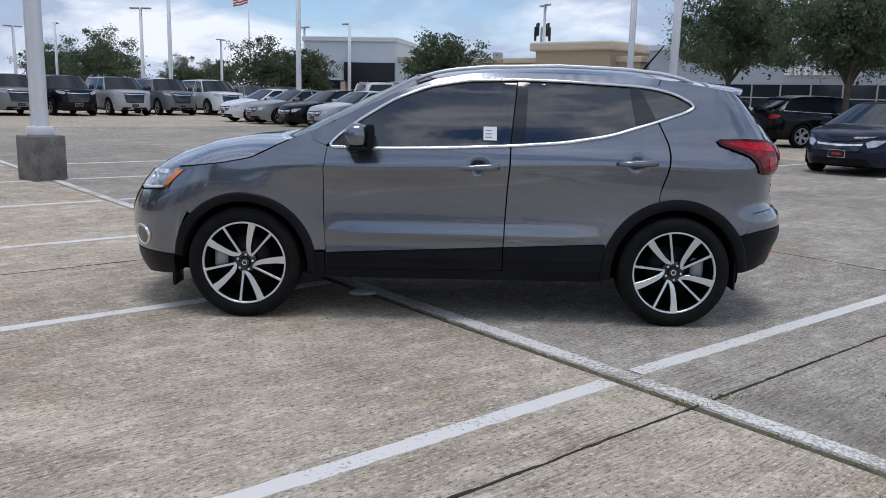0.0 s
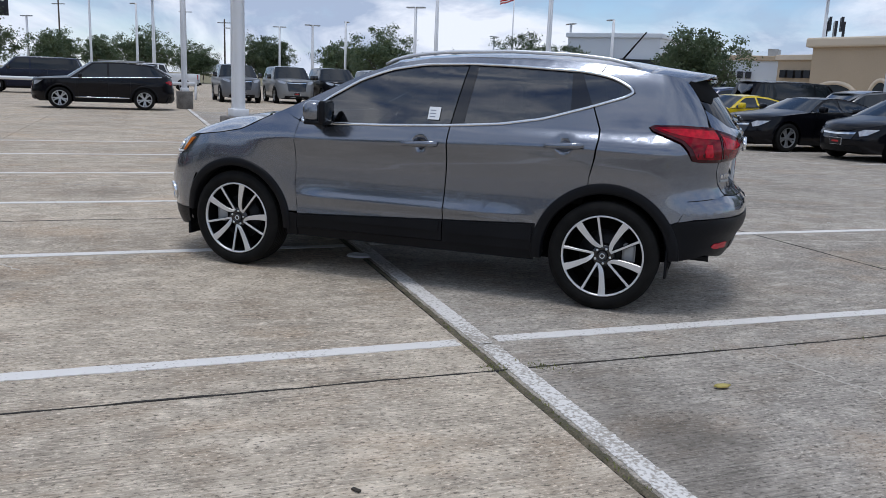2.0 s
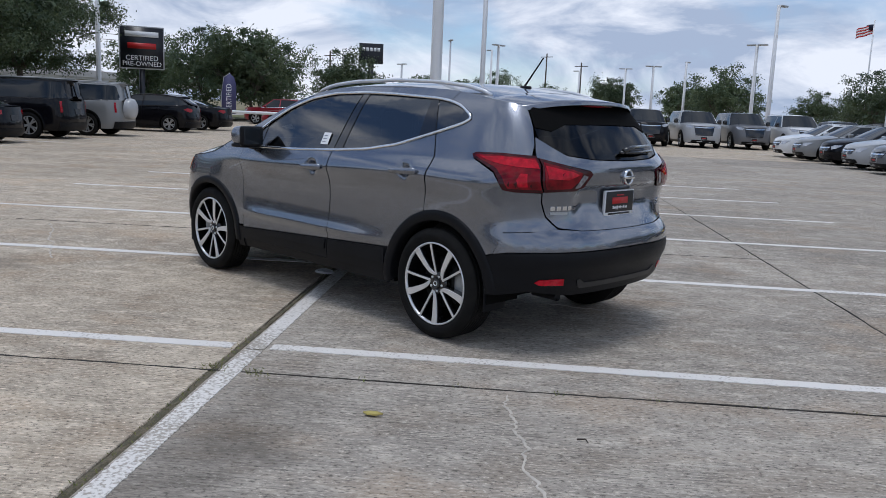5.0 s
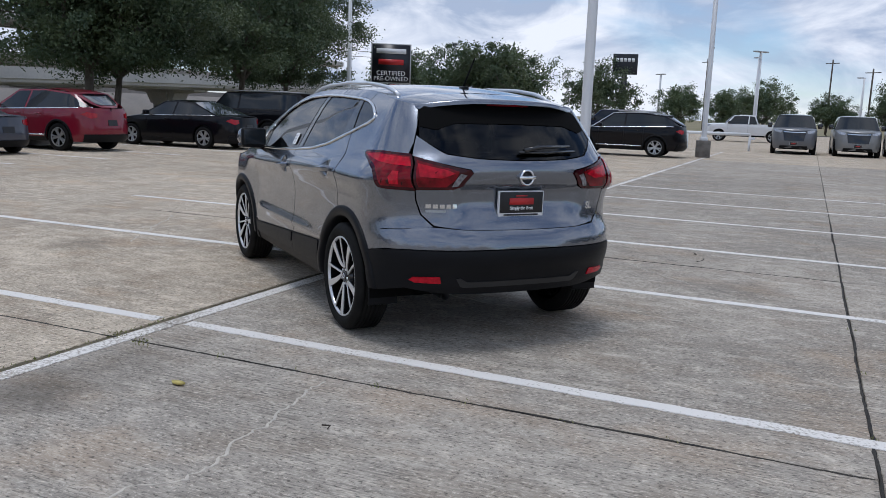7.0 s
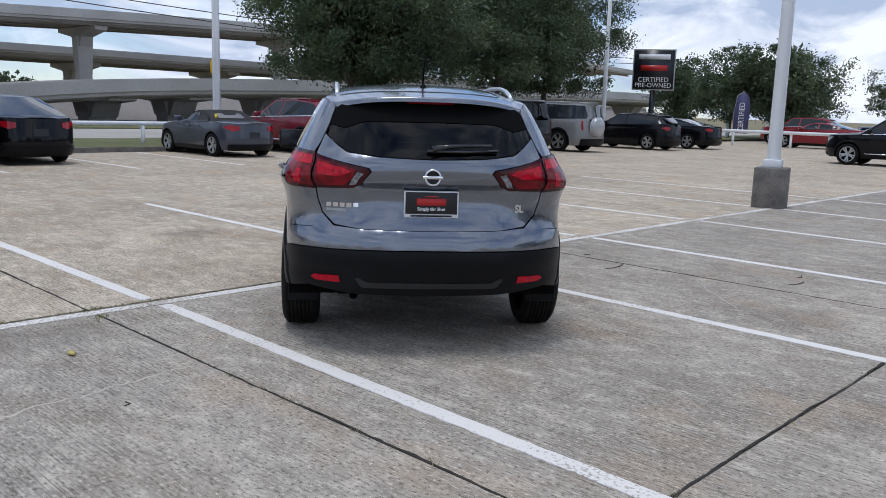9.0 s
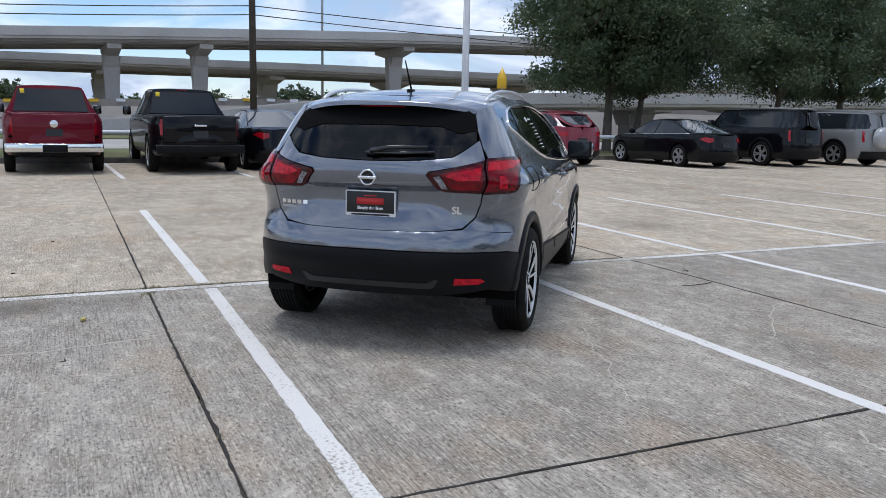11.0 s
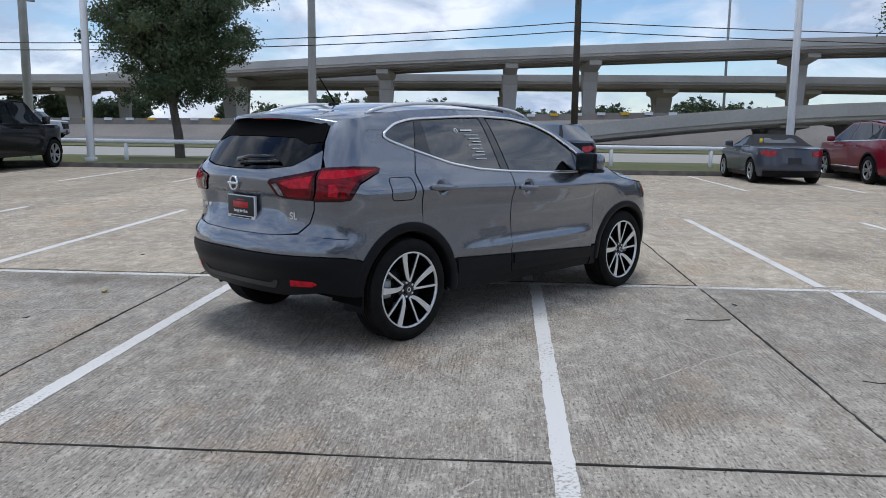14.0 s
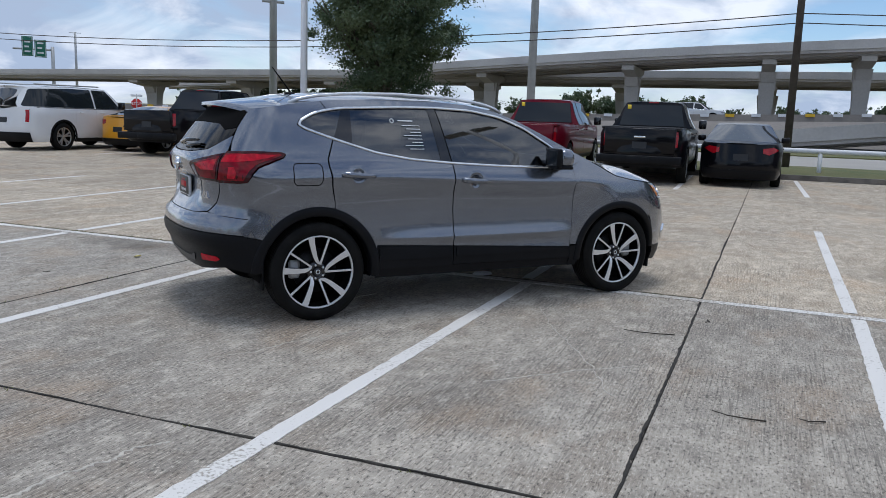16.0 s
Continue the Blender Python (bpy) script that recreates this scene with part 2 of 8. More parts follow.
CLAD = material("black_plastic", (0.007, 0.0075, 0.009), 0.40, spec=0.13, vary=0.4, vscale=3, tint=(0.015, 0.015, 0.017), bump=0.08, bscale=900)
CLADG = material("grey_plastic", (0.017, 0.018, 0.020), 0.4, vary=0.3, vscale=5)
BLACKG = material("gloss_black", (0.008, 0.008, 0.009), 0.12, coat=0.6)
# near-black that holds the shade of gaps, wells and undersides in its colour
DARK = material("cavity_shade", (0.004, 0.004, 0.004), 0.95, spec=0.1)
CHROME = material("chrome", (0.80, 0.81, 0.82), 0.12, metal=1.0, vary=0.1, vscale=20)
SATIN = material("machined_alloy", (0.78, 0.79, 0.80), 0.28, metal=0.7, vary=0.15, vscale=30, tint=(0.55, 0.55, 0.56))
# far darker than bare steel: the shade behind the spokes is in the colour
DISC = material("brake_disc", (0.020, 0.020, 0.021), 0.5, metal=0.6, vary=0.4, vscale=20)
DIRT = material("joint_dirt", (0.22, 0.175, 0.12), 0.98, vary=0.9, vscale=7, tint=(0.10, 0.09, 0.055), fine=0.7, fscale=90, bump=1.0, bscale=90)
RUBBER = material("tyre_rubber", (0.007, 0.007, 0.007), 0.7, spec=0.12, vary=0.5, vscale=10, tint=(0.020, 0.019, 0.017), bump=0.2, bscale=120)


def pane_material(name, tint, ior=1.5):
    """A thin pane: lets tinted light through and mirrors by its angle."""
    m = bpy.data.materials.new(name)
    m.use_nodes = True
    t = m.node_tree
    t.nodes.remove(t.nodes["Principled BSDF"])
    tr, gl, fr, mx = (t.nodes.new("ShaderNode" + k) for k in ("BsdfTransparent", "BsdfGlossy", "Fresnel", "MixShader"))
    tr.inputs["Color"].default_value = (*tint, 1)
    gl.inputs["Roughness"].default_value = 0.015
    fr.inputs["IOR"].default_value = ior
    t.links.new(fr.outputs[0], mx.inputs[0])
    t.links.new(tr.outputs[0], mx.inputs[1])
    t.links.new(gl.outputs[0], mx.inputs[2])
    t.links.new(mx.outputs[0], t.nodes["Material Output"].inputs["Surface"])
    return m


GLASS = pane_material("privacy_glass", (0.055, 0.065, 0.075), 2.35)
REARPANE = pane_material("rear_privacy_glass", (0.05, 0.058, 0.070), 1.42)
CLEARG = pane_material("clear_glass", (0.62, 0.68, 0.68), 1.6)
CARGLASS = material("car_glass", (0.014, 0.018, 0.022), 0.03, spec=0.45)
REARGLASS = material("rear_glass", (0.026, 0.032, 0.040), 0.03, spec=1.0, coat=0.6)
LAMPRED = material("lamp_red", (0.42, 0.005, 0.014), 0.1, spec=0.3, coat=0.4, vary=0.6, vscale=14, tint=(0.16, 0.003, 0.006))
REDLENS = material("red_lens", (0.24, 0.003, 0.010), 0.06, spec=0.2, coat=0.2, vary=0.9, vscale=16, tint=(0.06, 0.002, 0.004))
SMOKED = material("smoked_lens", (0.055, 0.003, 0.006), 0.06, spec=0.25, coat=0.25, vary=0.7, vscale=22, tint=(0.015, 0.002, 0.003))
# for the bumper reflectors, and for glow painted on the tail lamps
REDBRIGHT = material("bright_red_lens", (0.58, 0.006, 0.022), 0.12, spec=0.2, coat=0.2, vary=0.8, vscale=34, tint=(0.28, 0.004, 0.012))
REVERSE = material("smoked_clear_lens", (0.30, 0.29, 0.31), 0.08, coat=0.7, vary=0.9, vscale=40, tint=(0.04, 0.03, 0.035))
CLEARL = material("clear_lens", (0.56, 0.58, 0.62), 0.08, coat=1.0, metal=0.3, vary=0.6, vscale=14, tint=(0.20, 0.21, 0.23))
HEADLENS = material("headlamp_lens", (0.10, 0.105, 0.12), 0.07, coat=1.0, metal=0.3, vary=0.9, vscale=13, tint=(0.46, 0.48, 0.52))
AMBER = material("amber_lens", (0.80, 0.22, 0.03), 0.12, coat=1.0)
CABIN = material("cabin_trim", (0.020, 0.020, 0.021), 0.8, vary=0.3, vscale=6)
PAPER = material("white_paper", (0.80, 0.81, 0.82), 0.7)
INK = material("grey_ink", (0.25, 0.27, 0.32), 0.8)
WHITE = material("white_paint", (0.80, 0.80, 0.80), 0.5)
PLATEBLK = material("plate_black", (0.010, 0.010, 0.011), 0.4)
PLATERED = material("plate_red", (0.55, 0.03, 0.03), 0.5)
BARK = material("bark", (0.085, 0.07, 0.055), 0.95, vary=0.7, vscale=3, tint=(0.16, 0.14, 0.12), bump=1.0, bscale=14)
LEAF = material("leaf", (0.048, 0.084, 0.046), 0.5, vary=0.95, vscale=0.62, tint=(0.130, 0.165, 0.078), fine=0.3, fscale=9, rand=0.15)


def let_light_through(m, share):
    """Leaves pass part of the light on to their other side."""
    t = m.node_tree
    b, out = t.nodes["Principled BSDF"], t.nodes["Material Output"]
    tl, mx = t.nodes.new("ShaderNodeBsdfTranslucent"), t.nodes.new("ShaderNodeMixShader")
    mx.inputs[0].default_value = share
    t.links.new(b.inputs["Base Color"].links[0].from_socket, tl.inputs["Color"])
    t.links.new(b.outputs[0], mx.inputs[1])
    t.links.new(tl.outputs[0], mx.inputs[2])
    t.links.new(mx.outputs[0], out.inputs["Surface"])


let_light_through(LEAF, 0.28)

# ---------------------------------------------------------------- mesh helpers
def obj_of(name, bm, mat, parent=None, label="", smooth=True):
    me = bpy.data.meshes.new(name)
    bm.to_mesh(me)
    bm.free()
    if mat:
        me.materials.append(mat)
    if smooth:
        me.polygons.foreach_set("use_smooth", [True] * len(me.polygons))
    o = new(name, me)
    if parent:
        o.parent = parent
    if label:
        o["label"] = label
    return o


def part(name, bm, mat, parent, label="", smooth=True):
    """One mesh object under a thing or under a part."""
    return obj_of(name, bm, mat, parent, label, smooth)


def thing(name, label, category, at=None, group="", kind="", turn=0.0):
    e = new(name)
    e.matrix_world = Matrix.Translation(at or (0, 0, 0)) @ Matrix.Rotation(turn, 4, "Z")
    return tagged(e, label, category, group, kind)


def bm_box(x0, x1, y0, y1, z0, z1, bevel=0.0, bm=None, seg=2):
    b = bm or bmesh.new()
    r = bmesh.ops.create_cube(b, size=1, matrix=Matrix.Translation(((x0 + x1) / 2, (y0 + y1) / 2, (z0 + z1) / 2)) @ Matrix.Diagonal((x1 - x0, y1 - y0, z1 - z0, 1)))
    if bevel:
        es = list({e for v in r["verts"] for e in v.link_edges})
        bmesh.ops.bevel(b, geom=es, offset=bevel, segments=seg, affect="EDGES", profile=0.5)
    return b


def bm_lathe(profile, seg=32, axis="Y", bm=None, at=(0, 0, 0), caps=False):
    """Turn a profile of (radius, along) about an axis."""
    b = bm or bmesh.new()
    rows = []
    for r, a in profile:
        row = []
        for i in range(seg):
            t = 2 * math.pi * i / seg
            c, s = r * math.cos(t), r * math.sin(t)
            p = (c, a, s) if axis == "Y" else (c, s, a) if axis == "Z" else (a, c, s)
            row.append(b.verts.new(Vector(p) + Vector(at)))
        rows.append(row)
    for k in range(len(rows) - 1):
        for i in range(seg):
            j = (i + 1) % seg
            b.faces.new((rows[k][i], rows[k][j], rows[k + 1][j], rows[k + 1][i]))
    for row in (rows[0], rows[-1]) if caps else ():
        if (row[0].co - row[seg // 2].co).length > 1e-4:
            b.faces.new(row if row is rows[-1] else row[::-1])
    bmesh.ops.recalc_face_normals(b, faces=b.faces)
    return b


def bm_tube(pts, radius, seg=8, bm=None, taper=None):
    """A round tube along points; taper: end radius."""
    b = bm or bmesh.new()
    pts = [Vector(p) for p in pts]
    rows = []
    for i, p in enumerate(pts):
        d = (pts[min(i + 1, len(pts) - 1)] - pts[max(i - 1, 0)]).normalized()
        side = d.cross(Vector((0, 0, 1)))
        if side.length < 0.1:
            side = d.cross(Vector((0, 1, 0)))
        side.normalize()
        up = side.cross(d)
        r = radius if taper is None else radius + (taper - radius) * i / (len(pts) - 1)
        rows.append([b.verts.new(p + side * r * math.cos(2 * math.pi * k / seg) + up * r * math.sin(2 * math.pi * k / seg)) for k in range(seg)])
    for a, c in zip(rows, rows[1:]):
        for k in range(seg):
            b.faces.new((a[k], a[(k + 1) % seg], c[(k + 1) % seg], c[k]))
    b.faces.new(rows[0][::-1])
    b.faces.new(rows[-1])
    bmesh.ops.recalc_face_normals(b, faces=b.faces)
    return b


def bm_prism(poly, axis, a0, a1, bm=None):
    """A flat outline, given as pairs, made solid between a0 and a1 along an axis."""
    b = bm or bmesh.new()

    def at(p, a):
        return (a, p[0], p[1]) if axis == "X" else (p[0], a, p[1]) if axis == "Y" else (p[0], p[1], a)
    lo, hi = [b.verts.new(at(p, a0)) for p in poly], [b.verts.new(at(p, a1)) for p in poly]
    b.faces.new(lo)
    b.faces.new(hi[::-1])
    for i in range(len(poly)):
        j = (i + 1) % len(poly)
        b.faces.new((lo[i], hi[i], hi[j], lo[j]))
    bmesh.ops.recalc_face_normals(b, faces=b.faces)
    return b


def inside(p, poly):
    x, y = p
    hit = False
    for (x0, y0), (x1, y1) in zip(poly, poly[1:] + poly[:1]):
        if (y0 > y) != (y1 > y) and x < (x1 - x0) * (y - y0) / (y1 - y0) + x0:
            hit = not hit
    return hit


def dense(poly, step, closed=True):
    out = []
    for (x0, y0), (x1, y1) in zip(poly, poly[1:] + poly[:1] if closed else poly[1:]):
        n = max(1, int(math.hypot(x1 - x0, y1 - y0) / step + 0.5))
        out += [(x0 + (x1 - x0) * i / n, y0 + (y1 - y0) * i / n) for i in range(n)]
    return out if closed else out + [poly[-1]]


def rounded(poly, r, n=4):
    """Round the corners of an outline."""
    out = []
    m = len(poly)
    for i in range(m):
        p, a, c = Vector(poly[i]), Vector(poly[i - 1]), Vector(poly[(i + 1) % m])
        da, dc = (a - p), (c - p)
        k = min(r, da.length * 0.45, dc.length * 0.45)
        s, e = p + da.normalized() * k, p + dc.normalized() * k
        for j in range(n + 1):
            t = j / n
            q = s * (1 - t) ** 2 + p * 2 * t * (1 - t) + e * t ** 2
            out.append((q.x, q.y))
    return out


def fill(poly, step):
    """Triangles over an outline with an even scatter of inner points: points, triangles, the outline's length."""
    ring = []
    for p in dense(poly, step):
        if not ring or math.hypot(p[0] - ring[-1][0], p[1] - ring[-1][1]) > 1e-3:
            ring.append(p)
    if math.hypot(ring[0][0] - ring[-1][0], ring[0][1] - ring[-1][1]) < 1e-3:
        ring.pop()
    n = len(ring)
    xs, ys = [p[0] for p in ring], [p[1] for p in ring]
    pts = [Vector(p) for p in ring]
    x = min(xs) + step * 0.5
    k = 0
    ringa = np.array(ring)
    while x < max(xs):
        y = min(ys) + step * (0.5 if k % 2 else 1.0)
        while y < max(ys):
            if inside((x, y), ring) and np.min((ringa[:, 0] - x) ** 2 + (ringa[:, 1] - y) ** 2) > (step * 0.5) ** 2:
                pts.append(Vector((x, y)))
            y += step
        x += step
        k += 1
    vs, _, fs, origin, _, _ = delaunay_2d_cdt(pts, [(i, (i + 1) % n) for i in range(n)], [], 0, 1e-5)
    fs = [f for f in fs if inside(((vs[f[0]].x + vs[f[1]].x + vs[f[2]].x) / 3, (vs[f[0]].y + vs[f[1]].y + vs[f[2]].y) / 3), ring)]
    where = {i: k for k, src in enumerate(origin) for i in src}
    return vs, fs, [where.get(i, 0) for i in range(n)]


class Shell:
    """The skin of a car body round its plan: s runs back along one side, round the tail and forward again; z is the height.
    Heads along -x, with its middle at x = 0. Widths and the two end profiles are given by height."""

    def __init__(self, wz, xr, xf, n_rear=3.2, n_front=2.6, xc=1.25, xcf=-1.3, taper=(0.015, 0.05), belt=1.05, mid=(-0.2, 0.6), ledge=None, nose=None, crisp=False, rise=0.0, dents=(), recess=None):
        self.wz, self.xr, self.xf = [self.smooth(t, 3 if crisp else 5) for t in (wz, xr, xf)]
        self.rise, self.dents, self.recess = rise, dents, recess
        self.nr, self.nf, self.xc, self.xcf, self.taper, self.belt, self.mid, self.ledge = n_rear, n_front, xc, xcf, taper, belt, mid, ledge
        self.L = 1.25
        self.nose = self.smooth(nose) if nose else None

    @staticmethod
    def smooth(tab, span=5):
        z = np.arange(tab[0][0], tab[-1][0] + 1e-6, 0.005)
        w = np.interp(z, [a for a, _ in tab], [c for _, c in tab])
        for _ in range(2):
            w = np.convolve(np.pad(w, span // 2, mode="edge"), np.ones(span) / span, "valid")
        return z, w

    @staticmethod
    def lerp(tab, z):
        return float(np.interp(z, tab[0], tab[1]))

    def width(self, x, z):
        k = self.taper[0] + (self.taper[1] - self.taper[0]) * min(1, max(0, (z - self.belt + 0.12) / 0.15))
        d = max(0, self.mid[0] - x, x - self.mid[1])
        if self.rise and 0.70 < z < 1.12:
            z -= self.rise * self.ease((x + 0.70) / 1.9) * self.ease((z - 0.70) / 0.16) * self.ease((1.12 - z) / 0.10)
        w = self.lerp(self.wz, z)
        if self.nose and x < -0.72:
            q = min(1, (-0.72 - x) / 0.60)
            q = q * q * (3 - 2 * q)
            w += (self.lerp(self.nose, z) - w) * q
        w *= 1 - k * min(d, 1.4) ** 2
        if self.ledge:
            z0, amp, xa, xb = self.ledge
            run = min(1, max(0, (x - xa) / 0.34)) * min(1, max(0, (xb - x) / 0.70))
            w += amp * run * run * (3 - 2 * run) * math.exp(-((z - z0) / (0.042 if z > z0 else 0.018)) ** 2)
        return w

    @staticmethod
    def ease(t):
        t = min(1.0, max(0.0, t))
        return t * t * (3 - 2 * t)

    def at(self, s, z):
        """The place for s and z with the scoops behind the handles and the recess round the plate pressed in."""
        p = self.plain(s, z)
        if s > self.xc and self.recess:
            z0, z1, half, deep = self.recess
            p.x -= deep * self.ease((z1 - z) / 0.026) * self.ease((z - z0) / 0.15) * self.ease((half - abs(p.y)) / 0.17)
        elif s < self.xc:
            for cx, cz, rx, rz, deep in self.dents:
                q = 1 - ((s - cx) / rx) ** 2 - ((z - cz) / rz) ** 2
                if q > 0:
                    p.y -= deep * q
        return p

    def plain(self, s, z):
        """The smooth skin, on the side of positive y where s counts from the front to the rear middle."""
        if s > self.xc:
            a = (s - self.xc) / self.L * math.pi / 2
            w, d, n = self.width(self.xc, z), self.lerp(self.xr, z) - self.xc, self.nr
            c = math.cos(a)
            return Vector((self.xc + d * abs(math.sin(a)) ** (2 / n), math.copysign(abs(c) ** (2 / n), c) * w, z))
        if s < self.xcf:
            a = (self.xcf - s) / self.L * math.pi / 2
            w, d, n = self.width(self.xcf, z), self.xcf - self.lerp(self.xf, z), self.nf
            c = math.cos(a)
            return Vector((self.xcf - d * abs(math.sin(a)) ** (2 / n), math.copysign(abs(c) ** (2 / n), c) * w, z))
        return Vector((s, self.width(s, z), z))

    def s_x(self, x, z):
        """s of the point of the side that lies at x."""
        if x > self.xc:
            d = max(1e-3, self.lerp(self.xr, z) - self.xc)
            return self.xc + self.L * math.asin(min(1, (x - self.xc) / d) ** (self.nr / 2)) / (math.pi / 2)
        if x < self.xcf:
            d = max(1e-3, self.xcf - self.lerp(self.xf, z))
            return self.xcf - self.L * math.asin(min(1, (self.xcf - x) / d) ** (self.nf / 2)) / (math.pi / 2)
        return x

    def s_y(self, y, z, rear=True):
        """s of the point of the tail (or the nose) that lies at y; negative y is past the middle."""
        w = self.width(self.xc if rear else self.xcf, z)
        n = self.nr if rear else self.nf
        a = math.acos(math.copysign(min(1, abs(y) / w) ** (n / 2), y)) / (math.pi / 2)
        return self.xc + self.L * a if rear else self.xcf - self.L * a

    def normal(self, s, z):
        e = 0.01
        n = (self.at(s + e, z) - self.at(s - e, z)).cross(self.at(s, z + e) - self.at(s, z - e))
        n.normalize()
        return -n if n.dot(self.at(s, z) - Vector((max(self.xcf, min(self.xc, s)) * 0.9, 0, z))) < 0 else n

    def panel(self, poly, off=0.0, thick=0.014, step=0.06, side=1, fold=True):
        """A panel of the skin over the outline poly (s, z), its edge folded inwards. side -1: on negative y."""
        vs, fs, ring = fill(poly, step)
        b = bmesh.new()
        out = []
        for p in vs:
            q = self.at(p.x, p.y) + self.normal(p.x, p.y) * off
            out.append(b.verts.new((q.x, q.y * side, q.z)))
        for f in fs:
            try:
                b.faces.new([out[i] for i in f])
            except ValueError:
                pass
        if fold:
            rim = []
            for i in ring:
                p = vs[i]
                q = self.at(p.x, p.y) + self.normal(p.x, p.y) * (off - thick)
                rim.append(b.verts.new((q.x, q.y * side, q.z)))
            for i in range(len(ring)):
                j = (i + 1) % len(ring)
                if ring[i] != ring[j]:
                    b.faces.new((out[ring[i]], out[ring[j]], rim[j], rim[i]))
            for i in range(len(ring)):
                e = b.edges.get((out[ring[i]], out[ring[(i + 1) % len(ring)]])) if ring[i] != ring[(i + 1) % len(ring)] else None
                if e:
                    e.smooth = False
        bmesh.ops.recalc_face_normals(b, faces=b.faces)
        k = max(b.faces, key=lambda f: f.calc_area())
        c = k.calc_center_median()
        if k.normal.dot(Vector((c.x * 0.3, c.y, 0))) < 0:
            bmesh.ops.reverse_faces(b, faces=b.faces)
        return b

    def ribbon(self, pts, wide, proud, side=1, closed=False, off=0.0):
        """A raised bead along points (s, z) of the skin."""
        b = bmesh.new()
        m = len(pts)
        rows = []
        for i, (s, z) in enumerate(pts):
            a = pts[(i - 1) % m] if closed or i else pts[0]
            c = pts[(i + 1) % m] if closed or i < m - 1 else pts[-1]
            p, n = self.at(s, z), self.normal(s, z)
            d = self.at(*c) - self.at(*a)
            x = d.cross(n).normalized()
            row = []
            for u, h in ((-0.5, -0.006), (-0.5, proud * 0.55), (-0.25, proud), (0.25, proud), (0.5, proud * 0.55), (0.5, -0.006)):
                q = p + x * wide * u + n * (h + off)
                row.append(b.verts.new((q.x, q.y * side, q.z)))
            rows.append(row)
        for i in range(m if closed else m - 1):
            r0, r1 = rows[i], rows[(i + 1) % m]
            for k in range(5):
                b.faces.new((r0[k], r0[k + 1], r1[k + 1], r1[k]))
        if not closed:
            b.faces.new(rows[0])
            b.faces.new(rows[-1][::-1])
        bmesh.ops.recalc_face_normals(b, faces=b.faces)
        return b


def bm_cover(edge, centre, power=2.3, cols=14, thick=0.0, lift=0.0):
    """A crowned sheet between two mirrored side edges, given with the middle line in step: (x, y, z) and (x, z)."""
    b = bmesh.new()
    rows = []
    for (ex, ey, ez), (cx, cz) in zip(edge, centre):
        row = []
        for k in range(-cols, cols + 1):
            t = math.sin(k / cols * math.pi / 2)
            f = 1 - abs(t) ** power
            row.append(b.verts.new((ex + (cx - ex) * f, ey * t, ez + (cz - ez) * f + lift)))
        rows.append(row)
    for a, c in zip(rows, rows[1:]):
        for k in range(2 * cols):
            b.faces.new((a[k], a[k + 1], c[k + 1], c[k]))
    bmesh.ops.recalc_face_normals(b, faces=b.faces)
    if sum(f.normal.z for f in b.faces) < 0:
        bmesh.ops.reverse_faces(b, faces=b.faces)
    if thick:
        ring = [v for v in rows[0]] + [r[-1] for r in rows[1:-1]] + rows[-1][::-1] + [r[0] for r in rows[-2:0:-1]]
        low = [b.verts.new(v.co - Vector((0, 0, thick))) for v in ring]
        for i in range(len(ring)):
            j = (i + 1) % len(ring)
            b.faces.new((ring[i], ring[j], low[j], low[i]))
    return b


def cover_patch(edge, centre, power, q0, q1, reach, lift, rows=9, cols=10):
    """A pane that lies on a crowned sheet as bm_cover makes it: from q0 to q1 of its length, to reach of its half width."""
    b = bmesh.new()
    n = len(edge) - 1
    grid = []
    for i in range(rows + 1):
        q = (q0 + (q1 - q0) * i / rows) * n
        k = min(int(q), n - 1)
        e = Vector(edge[k]).lerp(Vector(edge[k + 1]), q - k)
        c = Vector(centre[k]).lerp(Vector(centre[k + 1]), q - k)
        end = 0.90 if i in (0, rows) else 1.0
        row = []
        for j in range(-cols, cols + 1):
            t = math.sin(j / cols * math.pi / 2) * reach * end
            h = 1 - abs(t) ** power
            row.append(b.verts.new((e.x + (c.x - e.x) * h, e.y * t, e.z + (c.y - e.z) * h)))
        grid.append(row)
    for r0, r1 in zip(grid, grid[1:]):
        for j in range(2 * cols):
            b.faces.new((r0[j], r0[j + 1], r1[j + 1], r1[j]))
    bmesh.ops.recalc_face_normals(b, faces=b.faces)
    if sum(f.normal.x + f.normal.z for f in b.faces) < 0:
        bmesh.ops.reverse_faces(b, faces=b.faces)
    b.normal_update()
    moved = [(v, v.co + v.normal * lift) for v in b.verts]
    for v, p in moved:
        v.co = p
    return b


def resample(tab, n):
    """n points evenly along a polyline of tuples."""
    a = np.array(tab, float)
    d = np.concatenate([[0], np.cumsum(np.linalg.norm(np.diff(a, axis=0), axis=1))])
    t = np.linspace(0, d[-1], n)
    return [tuple(float(np.interp(x, d, a[:, i])) for i in range(a.shape[1])) for x in t]


def arc(cx, cz, r, a0, a1, n=14):
    return [(cx + r * math.cos(radians(a0 + (a1 - a0) * i / n)), cz + r * math.sin(radians(a0 + (a1 - a0) * i / n))) for i in range(n + 1)]

# ---------------------------------------------------------------- ground, slabs, markings
KERB = -17.3                          # u of the kerb


def sheet(name, pts, z, mat, label, category, kind="structure", thick=0.05):
    b = bm_prism([(P(*p).x, P(*p).y) for p in pts], "Z", z - thick, z)
    return tagged(obj_of(name, b, mat, smooth=False), label, category, kind=kind)


